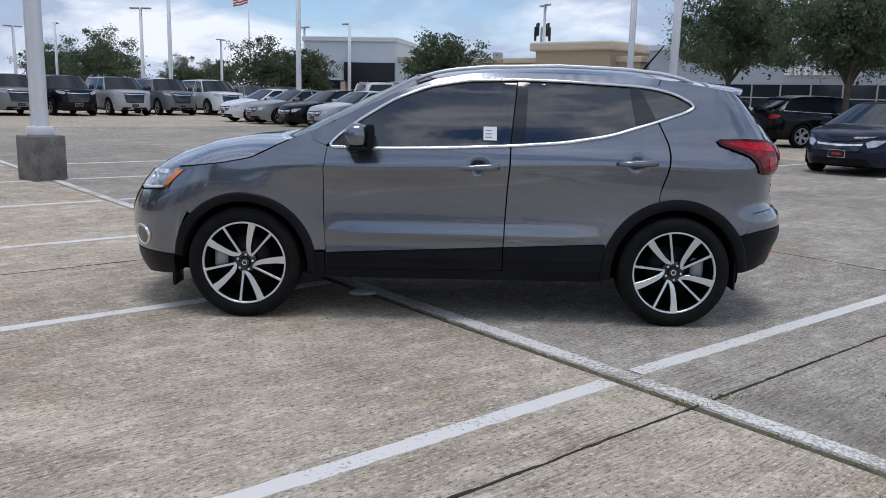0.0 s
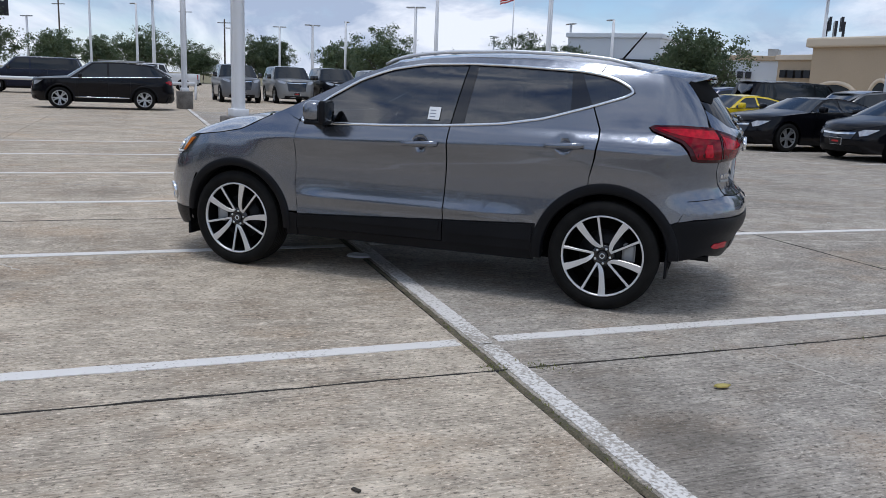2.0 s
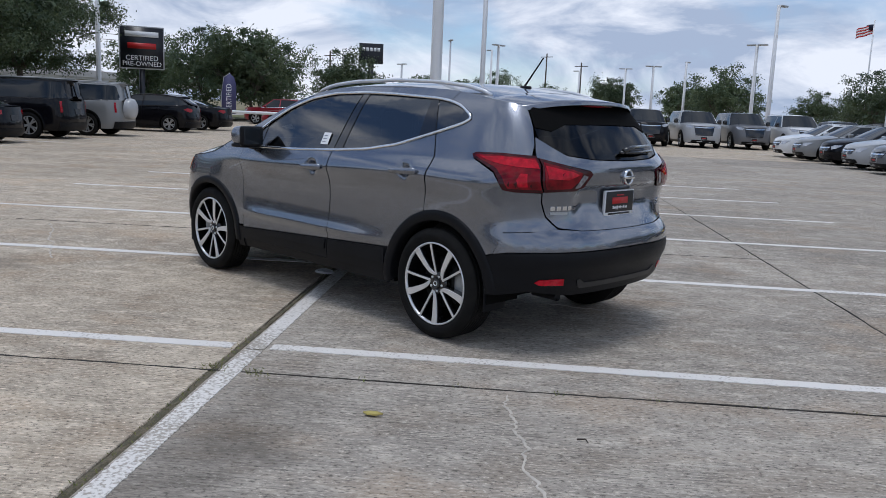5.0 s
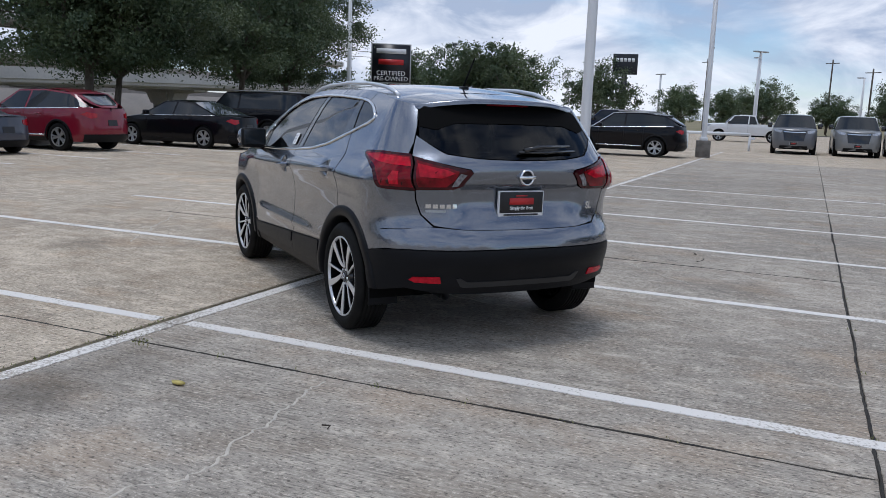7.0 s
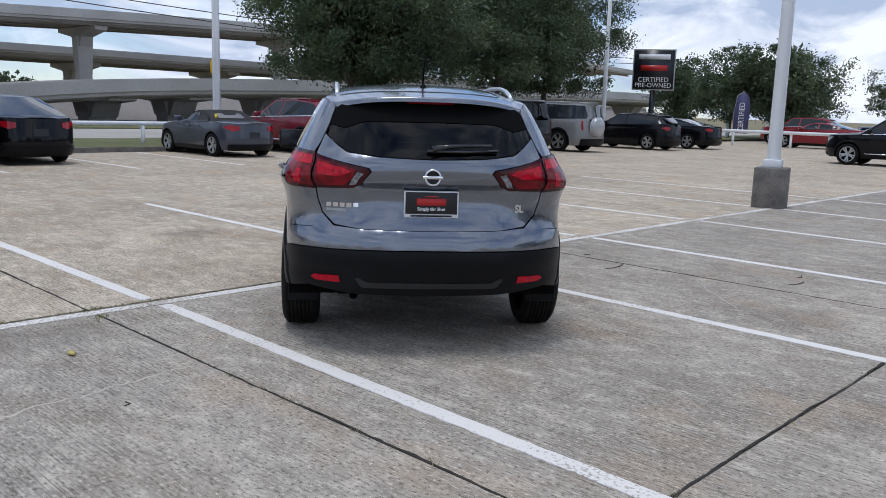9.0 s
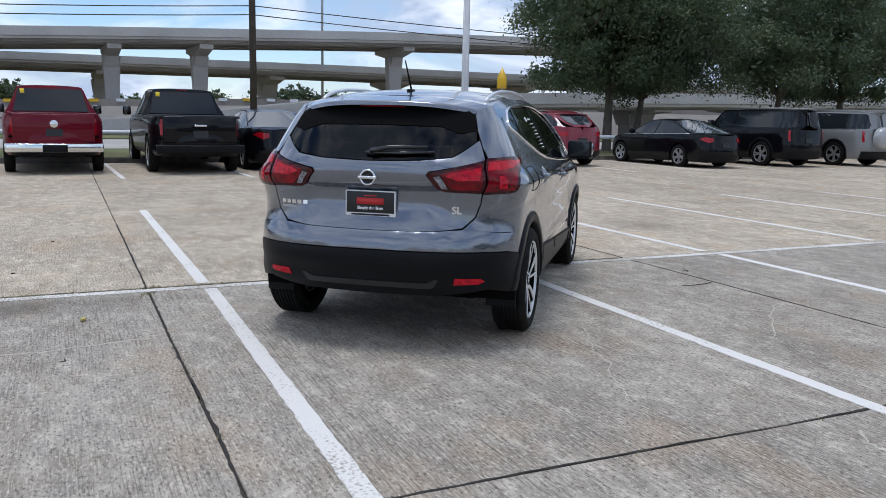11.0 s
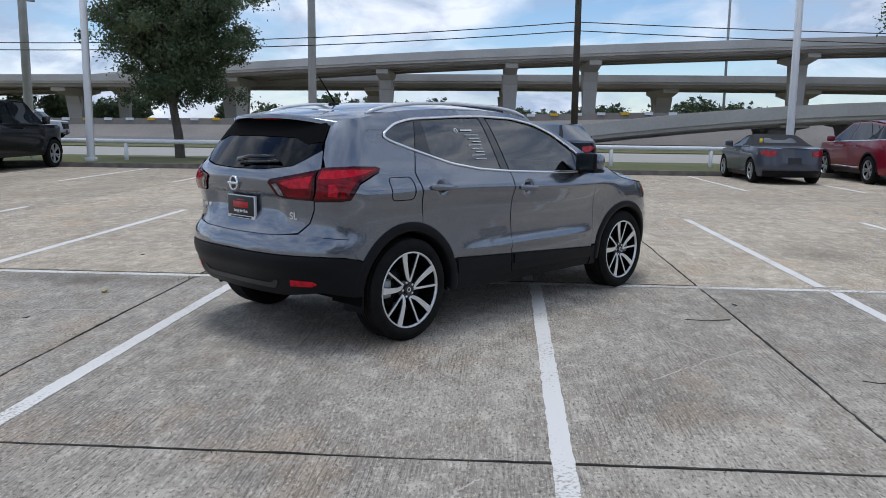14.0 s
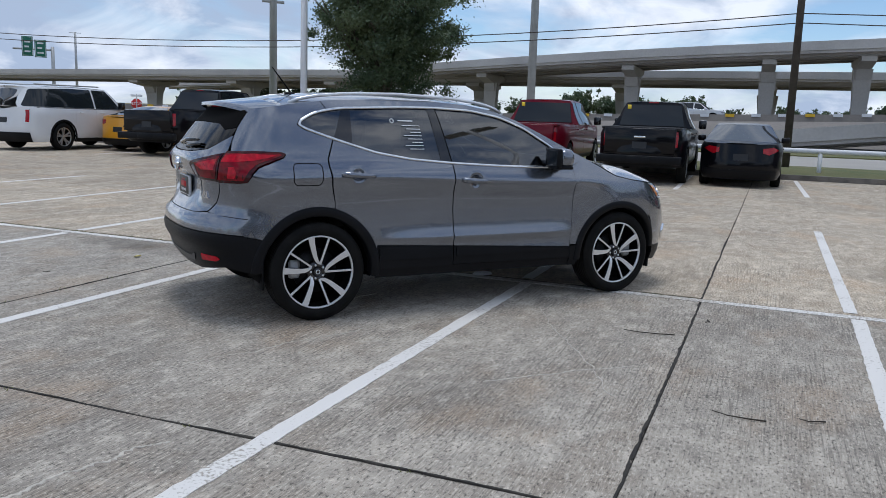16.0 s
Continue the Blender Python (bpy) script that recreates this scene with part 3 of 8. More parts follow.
def build_ground():
    b = bmesh.new()
    bmesh.ops.create_grid(b, x_segments=8, y_segments=8, size=3500, matrix=Matrix.Translation((0, 0, -0.16)))
    tagged(obj_of("ground", b, EARTH, smooth=False), "flat dry grassy ground reaching the horizon", "ground", kind="structure")
    sheet("joint_bed", [(KERB, -72), (84, -72), (84, 110), (KERB, 110)], -0.014, JOINT, "dark dirt-filled joints between the concrete slabs", "joint")


def build_lines():
    holder = thing("parking_lines", "worn white painted parking stall lines on concrete", "parking line", kind="structure")

    def stripe2(u0, v0, u1, v1):
        stripe(u0, v0, u1, v1, at=P)

    def stripe(u0, v0, u1, v1, w=0.10, at=PL, rag=0.005, mat=LINE):
        a, c = at(u0, v0), at(u1, v1)
        d = (c - a).normalized()
        x = Vector((-d.y, d.x, 0)) * w / 2
        n = max(2, int((c - a).length / (0.012 if rag != 0.005 else 0.05)))
        b = bmesh.new()
        rows = []
        for i in range(n + 1):
            p = a + (c - a) * i / n
            j1, j2 = random.uniform(-0.004, 0.004), random.uniform(-rag, rag)
            rows.append([b.verts.new(p + x + x.normalized() * j1 + Vector((0, 0, h))) for h in (-0.004, 0.004)] +
                        [b.verts.new(p - x + x.normalized() * j2 + Vector((0, 0, h))) for h in (0.004, -0.004)])
        for r0, r1 in zip(rows, rows[1:]):
            for k in range(3):
                b.faces.new((r0[k], r0[k + 1], r1[k + 1], r1[k]))
        bmesh.ops.recalc_face_normals(b, faces=b.faces)
        part("stripe", b, mat, holder, smooth=False)
    for k in range(-4, 6):
        v = -1.95 + 2.65 * k
        w = v + {0: 0.02, 1: 0.055, 2: 0.035}.get(k, 0.03)
        stripe(-6.0, v - 0.02, -0.64, v)
        stripe(-0.42, w, 5.6, w - 0.085)
    for s0 in range(-14, 32, 4):
        stripe(-0.50, s0, -0.50, s0 + 3.985, 0.105, rag=0.0045, mat=LINEWORN)
    for k in range(-7, 8):
        v = 1.07 + 2.62 * k
        stripe2(-16.9, v, -11.7, v)
    for k in range(-2, 12):
        v = 2.0 + 2.66 * k
        stripe2(12.4, v, 17.6, v)


SLAB_U, SLAB_V = 4.098, 4.62


def build_slabs():
    """Concrete slabs between saw-cut joints: those round the walk one by one, the others joined."""
    floor = thing("paving", "broom-finished tan concrete paving slabs with dark joints and stains", "paving", kind="structure")
    gu, gv = 0.006, 0.005

    def slab(bm, u0, u1, v0, v1):
        z = -0.09
        top = []
        n = 6
        ring = []
        for a, c in (((u0, v0), (u1, v0)), ((u1, v0), (u1, v1)), ((u1, v1), (u0, v1)), ((u0, v1), (u0, v0))):
            for i in range(n):
                t = i / n
                ring.append((a[0] + (c[0] - a[0]) * t + random.uniform(-1, 1) * 0.004, a[1] + (c[1] - a[1]) * t + random.uniform(-1, 1) * 0.004))
        cu, cv = (u0 + u1) / 2, (v0 + v1) / 2
        top = [bm.verts.new(PL(cu + (a - cu) * 0.998, cv + (c - cv) * 0.998, 0.0)) for a, c in ring]
        mid = [bm.verts.new(PL(a, c, -0.006)) for a, c in ring]
        low = [bm.verts.new(PL(a, c, z)) for a, c in ring]
        bm.faces.new(top)
        for r0, r1 in ((mid, top), (low, mid)):
            for i in range(len(ring)):
                j = (i + 1) % len(ring)
                bm.faces.new((r0[i], r0[j], r1[j], r1[i]))
    far = bmesh.new()
    for i in range(-5, 20):
        for j in range(-15, 23):
            u0, v0 = -0.58 + SLAB_U * i, -2.394 + SLAB_V * j
            u0, u1 = u0 + gu, u0 + SLAB_U - gu
            if P(0, 0).x + PL(u1, v0).dot(U) < KERB + 0.3:
                continue
            v0, v1 = v0 + gv, v0 + SLAB_V - gv
            if i == -1 and v1 < 3:
                u1 -= 0.032
            near = -17 < (u0 + u1) / 2 < 16 and -14 < (v0 + v1) / 2 < 26
            if near:
                b = bmesh.new()
                slab(b, u0, u1, v0, v1)
                part("slab", b, CONCRETE if u1 < 0 else CONCRETE2, floor, smooth=False)
            else:
                slab(far, u0, u1, v0, v1)
    tagged(part("far_paving", far, CONCRETE, floor, smooth=False), kind="stuff")


def squiggle(a, c, wob, n=24, seed=0):
    r = random.Random(seed)
    a, c = Vector(a), Vector(c)
    d = (c - a)
    x = Vector((-d.y, d.x, 0)).normalized()
    off, pts = 0.0, []
    for i in range(n + 1):
        off += r.uniform(-wob, wob)
        off *= 0.93
        pts.append(a + d * i / n + x * off * min(1, i / 3, (n - i) / 3 + 0.3))
    return pts


def crack(name, pts, wide, mat, label, z=0.003, seed=0):
    r = random.Random(seed)
    b = bmesh.new()
    rows = []
    for i, p in enumerate(pts):
        d = pts[min(i + 1, len(pts) - 1)] - pts[max(i - 1, 0)]
        x = Vector((-d.y, d.x, 0)).normalized()
        w = wide * r.uniform(0.35, 1.3) * (0.25 if i in (0, len(pts) - 1) else 1)
        rows.append([b.verts.new((p.x + x.x * s * w / 2, p.y + x.y * s * w / 2, h)) for s, h in ((-1, -0.004), (-0.6, z), (0.6, z), (1, -0.004))])
    for r0, r1 in zip(rows, rows[1:]):
        for k in range(3):
            b.faces.new((r0[k], r0[k + 1], r1[k + 1], r1[k]))
    bmesh.ops.recalc_face_normals(b, faces=b.faces)
    return tagged(obj_of(name, b, mat, smooth=False), label, "crack", kind="structure")

# ---------------------------------------------------------------- wheels
def spoke_wheel(parent, at, radius, wide, rim_r, side, style="twin", name="wheel", tyre_seg=48, rim_mat=None, spin=0.0):
    """A wheel with tyre, barrel, spokes, brake disc; side: +1 faces +y."""
    w = new(name)
    w.parent = parent
    w.location = at
    w.rotation_euler = (0, spin, 0 if side > 0 else math.pi)
    h = wide / 2
    prof = [(rim_r - 0.004, -h * 0.80), (rim_r + 0.012, -h * 0.94), (radius * 0.5 + rim_r * 0.5, -h), (radius - 0.028, -h * 0.95), (radius - 0.008, -h * 0.80)]
    for k in range(-3, 4):
        prof += [(radius, h * (k * 0.22 - 0.085)), (radius, h * (k * 0.22 + 0.065)), (radius - 0.007, h * (k * 0.22 + 0.075)), (radius - 0.007, h * (k * 0.22 + 0.125))]
    prof = prof[:-2] + [(radius - 0.008, h * 0.80), (radius - 0.028, h * 0.95), (radius * 0.5 + rim_r * 0.5, h), (rim_r + 0.012, h * 0.94), (rim_r - 0.004, h * 0.80)]
    b = bm_lathe(prof, tyre_seg)
    part("tyre", b, RUBBER, w)
    # barrel in near-black, the shade inside the wheel put into its colour
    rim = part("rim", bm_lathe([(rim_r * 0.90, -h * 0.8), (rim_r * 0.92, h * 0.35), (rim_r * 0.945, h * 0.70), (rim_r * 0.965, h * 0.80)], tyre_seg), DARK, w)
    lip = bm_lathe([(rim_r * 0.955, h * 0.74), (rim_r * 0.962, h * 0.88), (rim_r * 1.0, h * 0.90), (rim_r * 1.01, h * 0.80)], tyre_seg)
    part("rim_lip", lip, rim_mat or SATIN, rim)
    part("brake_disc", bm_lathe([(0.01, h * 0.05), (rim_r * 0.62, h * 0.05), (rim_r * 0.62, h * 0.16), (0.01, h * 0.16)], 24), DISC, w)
    # added black disc that paints the shade seen between the spokes
    part("wheel_shade_disc", bm_lathe([(0.01, -h * 0.1), (rim_r * 0.9, -h * 0.1), (rim_r * 0.9, -h * 0.02), (0.01, -h * 0.02)], 20), DARK, w)
    return w, rim, h


def blade(r0, r1, a0, a1, w0, w1, y0, y1, bend=0.0, n=5):
    """A wheel spoke from radius r0 at angle a0 to r1 at a1, widths w0 and w1, faces at y0 (hub) and y1 (rim)."""
    b = bmesh.new()
    rows = []
    for i in range(n + 1):
        t = i / n
        r, a = r0 + (r1 - r0) * t, radians(a0 + (a1 - a0) * t + bend * math.sin(math.pi * t))
        w, y = w0 + (w1 - w0) * t, y0 + (y1 - y0) * t
        c, s = math.cos(a), math.sin(a)
        rows.append([b.verts.new((r * c + s * k * w, yy, r * s - c * k * w)) for k, yy in ((-0.5, y - 0.03), (-0.5, y - 0.003), (-0.42, y), (0.42, y), (0.5, y - 0.003), (0.5, y - 0.03))])
    for p, q in zip(rows, rows[1:]):
        for k in range(5):
            b.faces.new((p[k], p[k + 1], q[k + 1], q[k]))
    b.faces.new(rows[0])
    b.faces.new(rows[-1][::-1])
    bmesh.ops.recalc_face_normals(b, faces=b.faces)
    return b


def spoke_run(way, y_low, y_top, grow=0.0, bevel=0.003):
    """A curved wheel spoke along (radius, degrees, width), solid from y_low to y_top, which may be pairs hub to rim."""
    b = bmesh.new()
    pts = [Vector((r * math.cos(radians(a)), r * math.sin(radians(a)))) for r, a, _ in way]
    rows = []
    for i, (p, (_, _, w)) in enumerate(zip(pts, way)):
        d = (pts[min(i + 1, len(pts) - 1)] - pts[max(i - 1, 0)]).normalized()
        x = Vector((-d.y, d.x))
        t = i / (len(way) - 1)
        lo, hi = (k[0] + (k[1] - k[0]) * t for k in (y_low, y_top))
        h = w / 2 + grow
        rows.append([b.verts.new((p.x + x.x * u, yy, p.y + x.y * u)) for u, yy in ((-h, lo), (-h, hi - bevel), (-h + bevel, hi), (h - bevel, hi), (h, hi - bevel), (h, lo))])
    for p, q in zip(rows, rows[1:]):
        for k in range(5):
            b.faces.new((p[k], p[k + 1], q[k + 1], q[k]))
    b.faces.new(rows[0])
    b.faces.new(rows[-1][::-1])
    bmesh.ops.recalc_face_normals(b, faces=b.faces)
    return b


def hero_wheel(parent, at, side, turn, calliper):
    """A black alloy wheel: five pairs of one broad bent and one thin straight spoke, their faces machined bright."""
    R, rim_r = 0.343, 0.256
    w, rim, h = spoke_wheel(parent, at, R, 0.225, rim_r, side, "twin", tyre_seg=64, rim_mat=SATIN)
    for k in range(5):
        a = 180 - turn - 72 * k
        thin = [(0.054, a + 3, 0.015), (0.11, a + 1, 0.0135), (0.17, a, 0.0135), (rim_r * 0.965, a - 0.5, 0.015)]
        wide = [(0.056, a - 1, 0.013), (0.064, a - 13, 0.019), (0.080, a - 23.5, 0.026), (0.105, a - 28.5, 0.029), (0.15, a - 30.5, 0.034), (0.20, a - 31, 0.039), (rim_r * 0.965, a - 30.5, 0.046)]
        for nm, way in (("wide_spoke", wide), ("thin_spoke", thin)):
            core = part(nm, spoke_run(way, (h * 0.20, h * 0.45), (h * 0.62, h * 0.84), 0.003), BLACKG, rim, smooth=False)
            face = spoke_run(way, (h * 0.60, h * 0.82), (h * 0.66, h * 0.885), 0.0, 0.0012)
            me = bpy.data.meshes.new(nm)
            face.to_mesh(me)
            face.free()
            b = bmesh.new()
            b.from_mesh(core.data)
            b.from_mesh(me)
            cut_ = len(core.data.polygons)
            b.to_mesh(core.data)
            b.free()
            core.data.materials.append(SATIN)
            for q in core.data.polygons[cut_:]:
                q.material_index = 1
    part("hub", bm_lathe([(0.078, h * 0.30), (0.074, h * 0.56), (0.056, h * 0.64), (0.034, h * 0.66), (0.032, h * 0.62), (0.0005, h * 0.62)], 30), BLACKG, rim)
    part("hub_cap", bm_lathe([(0.030, h * 0.56), (0.030, h * 0.72), (0.026, h * 0.75), (0.023, h * 0.75), (0.022, h * 0.73), (0.0005, h * 0.73)], 24), BLACKG, rim)
    part("hub_ring", bm_lathe([(0.0165, h * 0.725), (0.0165, h * 0.755), (0.0115, h * 0.755), (0.0115, h * 0.725)], 20), SATIN, rim)
    for k in range(5):
        a = radians(180 - turn - 72 * k + 36)
        part("wheel_nut", bm_lathe([(0.008, h * 0.5), (0.008, h * 0.69), (0.005, h * 0.71), (0.0005, h * 0.71)], 8, at=(0.048 * math.cos(a), 0, 0.048 * math.sin(a))), SATIN, rim)
    part("calliper", bm_box(calliper * 0.155 - 0.040, calliper * 0.155 + 0.040, h * 0.10, h * 0.38, -0.045, 0.085, 0.018), POLEG, w, "dull grey brake calliper")
    return w


# ---------------------------------------------------------------- the grey crossover
HERO = Shell(
    wz=[(0.15, 0.80), (0.24, 0.845), (0.32, 0.872), (0.42, 0.880), (0.48, 0.874), (0.54, 0.874), (0.60, 0.875), (0.68, 0.870), (0.76, 0.868), (0.83, 0.875),
        (0.89, 0.892), (0.935, 0.913), (0.950, 0.917), (0.975, 0.910), (1.02, 0.894), (1.07, 0.872), (1.12, 0.848), (1.2, 0.810), (1.3, 0.757), (1.4, 0.700), (1.47, 0.652), (1.52, 0.605), (1.56, 0.55)],
    xr=[(0.20, 1.93), (0.33, 2.03), (0.40, 2.075), (0.45, 2.092), (0.49, 2.112), (0.53, 2.136), (0.585, 2.146), (0.605, 2.136), (0.62, 2.138), (0.66, 2.140), (0.70, 2.125), (0.73, 2.085), (0.77, 2.062), (0.86, 2.052), (0.955, 2.058),
        (1.01, 2.078), (1.06, 2.088), (1.115, 2.082), (1.14, 2.060), (1.17, 2.030), (1.25, 1.975), (1.35, 1.895), (1.45, 1.80), (1.52, 1.73)],
    xf=[(0.15, -1.95), (0.21, -2.15), (0.30, -2.19), (0.40, -2.20), (0.50, -2.225), (0.60, -2.220), (0.70, -2.18), (0.78, -2.13), (0.86, -2.06), (0.92, -1.99), (1.0, -1.9)],
    n_rear=2.75, n_front=2.35, xc=1.5, xcf=-1.45, belt=1.07, ledge=(0.540, 0.019, -0.95, 1.1), crisp=True, rise=0.050,
    dents=((0.098, 0.966, 0.064, 0.056, 0.036), (1.043, 1.012, 0.064, 0.056, 0.036)), recess=(0.745, 0.992, 0.50, 0.042),
    nose=[(0.15, 0.80), (0.24, 0.845), (0.32, 0.872), (0.42, 0.884), (0.52, 0.894), (0.62, 0.902), (0.72, 0.905), (0.80, 0.904), (0.87, 0.899), (0.94, 0.889), (1.02, 0.867), (1.10, 0.836), (1.2, 0.800), (1.3, 0.750)])

FA, RA, WZ = (-1.3235, 0.338), (1.3235, 0.338), 0.338
DLO = [(-0.81, 1.066), (-0.54, 1.062), (-0.13, 1.073), (0.28, 1.093), (0.62, 1.120), (0.89, 1.165), (1.17, 1.250), (1.37, 1.318), (1.415, 1.345), (1.40, 1.372),
       (1.305, 1.424), (1.20, 1.450), (1.084, 1.466), (0.63, 1.486), (0.35, 1.490), (0.03, 1.478), (-0.21, 1.436), (-0.415, 1.357), (-0.615, 1.235), (-0.745, 1.134)]
ROOF_EDGE = [(-1.00, 1.118), (-0.78, 1.215), (-0.56, 1.325), (-0.36, 1.418), (-0.16, 1.485), (0.05, 1.522), (0.35, 1.540), (0.75, 1.540), (1.10, 1.525), (1.36, 1.498), (1.52, 1.470)]


def hero_car():
    car = thing("crossover_car", "gunmetal grey crossover car with tinted glass, parked across stall lines", "car")
    H = HERO
    sx, sy = H.s_x, H.s_y

    def both(name, poly, mat, label="", off=0.0, thick=0.016, step=0.05, parent=None, ribs=None):
        made = []
        for side in (1, -1):
            made.append(part(name, H.panel(poly, off, thick, step, side), mat, (parent[0 if side > 0 else 1] if isinstance(parent, list) else parent) or car, label))
        return made

    def xz(pts):
        return [(sx(x, z), z) for x, z in pts]
    g = 0.0022                                  # half of a shut line
    # front wing
    archf = arc(*FA, 0.438, -2, 152, 22)
    both("front_wing", xz(arc(*FA, 0.438, 13, 137, 18) + [(-1.79, 0.785), (-1.72, 0.895), (-1.64, 0.925), (-1.45, 0.953), (-1.28, 0.985), (-1.20, 1.02), (-1.12, 1.065), (-1.00, 1.118),
          (-0.92, 1.112), (-0.812 - g, 1.068), (-0.832 - g, 0.93), (-0.835 - g, 0.66), (-0.822 - g, 0.44)]), GREYP, step=0.035)
    doors = []
    low = lambda x: 0.425 + 0.052 * (x + 0.82)
    both_f = both("front_door", [(-0.822 + g, low(-0.82)), (0.262 - g, low(0.26)), (0.267 - g, 0.618), (0.287 - g, 1.086)] + [(0.0, 1.073), (-0.13, 1.066), (-0.54, 1.056), (-0.812 + g, 1.064), (-0.832 + g, 0.93), (-0.835 + g, 0.66)], GREYP, step=0.022)
    both_r = both("rear_door", [(0.265 + g, low(0.26))] + [(0.86, low(0.86))] + arc(*RA, 0.452, 164, 106, 12) + [(1.205 - g, 0.83), (1.232 - g, 0.95), (1.246 - g, 1.06), (1.243 - g, 1.12), (1.19 - g, 1.246)] +
                  [(0.89, 1.158), (0.62, 1.113), (0.292 + g, 1.088), (0.27 + g, 0.618)], GREYP, step=0.022)
    # quarter panel with the rear pillar
    gate_edge = [(0.655, 1.155), (0.690, 1.10)]
    sgate = lambda y, z: sy(y, z)
    quarter = [(1.203 + g, 0.815)] + xz(arc(*RA, 0.452, 105, 32, 22)) + [(sx(1.755, 0.595), 0.595), (sx(1.80, 0.72), 0.72), (sgate(0.66, 0.735), 0.735), (sgate(0.562, 0.745), 0.745), (sgate(0.628, 0.812), 0.812), (sgate(0.656, 0.895), 0.895), (sgate(0.664, 0.950), 0.950)] + \
        [(sx(1.845, 0.955), 0.953), (sx(1.80, 0.962), 0.962), (sx(1.770, 1.016), 1.016), (sx(1.730, 1.056), 1.056), (sx(1.64, 1.090), 1.090), (sx(1.553, 1.121), 1.121), (sx(1.533, 1.146), 1.146), (sx(1.562, 1.163), 1.163), (sx(1.72, 1.168), 1.168), (sgate(0.675, 1.160), 1.160)] + \
        [(sgate(0.637, 1.22), 1.22), (sgate(0.619, 1.262), 1.262), (sgate(0.592, 1.32), 1.32), (sgate(0.562, 1.41), 1.41), (sgate(0.572, 1.445), 1.445), (sx(1.52, 1.470), 1.470), (1.36, 1.498), (1.23, 1.512), (1.20, 1.454), (1.31, 1.430), (1.412, 1.377), (1.428, 1.343), (1.38, 1.311), (1.193 + g, 1.25),
         (1.249 + g, 1.12), (1.252 + g, 1.06), (1.238 + g, 0.95)]
    both("quarter_panel", quarter, GREYP, step=0.04)
    frame_ = [(-1.00, 1.118), (-0.90, 1.105), (-0.82, 1.075), (-0.755, 1.137), (-0.62, 1.243), (-0.42, 1.366), (-0.21, 1.446), (0.03, 1.489), (0.35, 1.501), (0.63, 1.497), (1.084, 1.477), (1.195, 1.458), (1.225, 1.514)] + ROOF_EDGE[::-1][2:-1]
    both("roof_side", frame_, GREYP, step=0.04)
    # glass, black pillars, bright trim
    def cut(lo, hi):
        """The part of the side opening between two pillar lines."""
        loop = dense(DLO, 0.03)
        pts = []
        for (x, z), (x2, z2) in zip(loop, loop[1:] + loop[:1]):
            if lo(z) <= x <= hi(z):
                pts.append((x, z))
            for edge in (lo, hi):
                d, d2 = x - edge(z), x2 - edge(z2)
                if d * d2 < 0:
                    f = d / (d - d2)
                    pts.append((x + (x2 - x) * f, z + (z2 - z) * f))
        return pts
    b0, b1 = lambda z: 0.283 + (z - 1.09) * 0.12, lambda z: 0.374 + (z - 1.10) * 0.075
    c0, c1 = lambda z: 1.055 - (z - 1.20) * 0.12, lambda z: 1.185 - (z - 1.25) * 0.47
    both("front_window", cut(lambda z: -9, b0), GLASS, "tinted side window", off=-0.007, thick=0.004)
    both("rear_window", cut(b1, c0), GLASS, "dark privacy glass", off=-0.007, thick=0.004)
    both("quarter_window", cut(c1, lambda z: 9), GLASS, "dark privacy glass", off=-0.007, thick=0.004)
    both("door_pillar", [(b0(1.09), 1.09), (b1(1.10), 1.10), (b1(1.488), 1.488), (b0(1.490), 1.490)], BLACKG, off=-0.003)
    both("window_divider", [(c0(1.215), 1.215), (c1(1.25), 1.25), (c1(1.465), 1.465), (c0(1.469), 1.469)], BLACKG, off=-0.003)
    both("mirror_sail", [(-0.80, 1.068), (-0.645, 1.066), (-0.60, 1.10), (-0.60, 1.235), (-0.74, 1.134)], BLACKG, off=-0.004)
    for side in (1, -1):
        part("window_trim", H.ribbon(dense(rounded(DLO, 0.05, 3), 0.03), 0.017, 0.006, side, True, off=0.004), CHROME, car, "bright chrome window surround")
        # dark bead painted as the shade in the gap between the doors
        part("door_gap_shade", H.ribbon(dense([(b0(1.10) + 0.004, 1.10), (b0(1.49) + 0.004, 1.485)], 0.05, False), 0.007, 0.0005, side, off=-0.002), DARK, car)
    # bonnet, windscreen, roof
    n = 16
    wed = lambda pts: [(x, H.width(x, z), z) for x, z in pts]
    hood_e = resample([(-1.93, 0.893), (-1.72, 0.921), (-1.45, 0.955), (-1.28, 0.988), (-1.12, 1.068), (-1.02, 1.112)], n)
    hood_ey = [(x, min(H.width(x, z), abs(H.at(sx(x, z), z).y)), z) for x, z in hood_e]
    hood_c = resample([(-2.055, 0.862), (-1.98, 0.915), (-1.87, 0.975), (-1.65, 1.050), (-1.40, 1.095), (-1.19, 1.115), (-1.13, 1.118)], n)
    part("bonnet", bm_cover(hood_ey, hood_c, 2.8, 16, 0.02), GREYP, car)
    for side in (1, -1):
        # no cut here: a dark bead paints the shaded gap beside the bonnet
        part("bonnet_gap_shade", H.ribbon([(sx(x, z), z) for x, z in resample([(-1.72, 0.921), (-1.45, 0.955), (-1.28, 0.988), (-1.12, 1.068), (-1.05, 1.10)], 24)], 0.007, 0.0012, side), DARK, car)
    part("cowl", bm_cover(wed(resample([(-1.03, 1.108), (-0.96, 1.108)], 3)), resample([(-1.15, 1.108), (-1.08, 1.10)], 3), 2.4, 12, 0.03), CLAD, car, "black plastic scuttle panel")
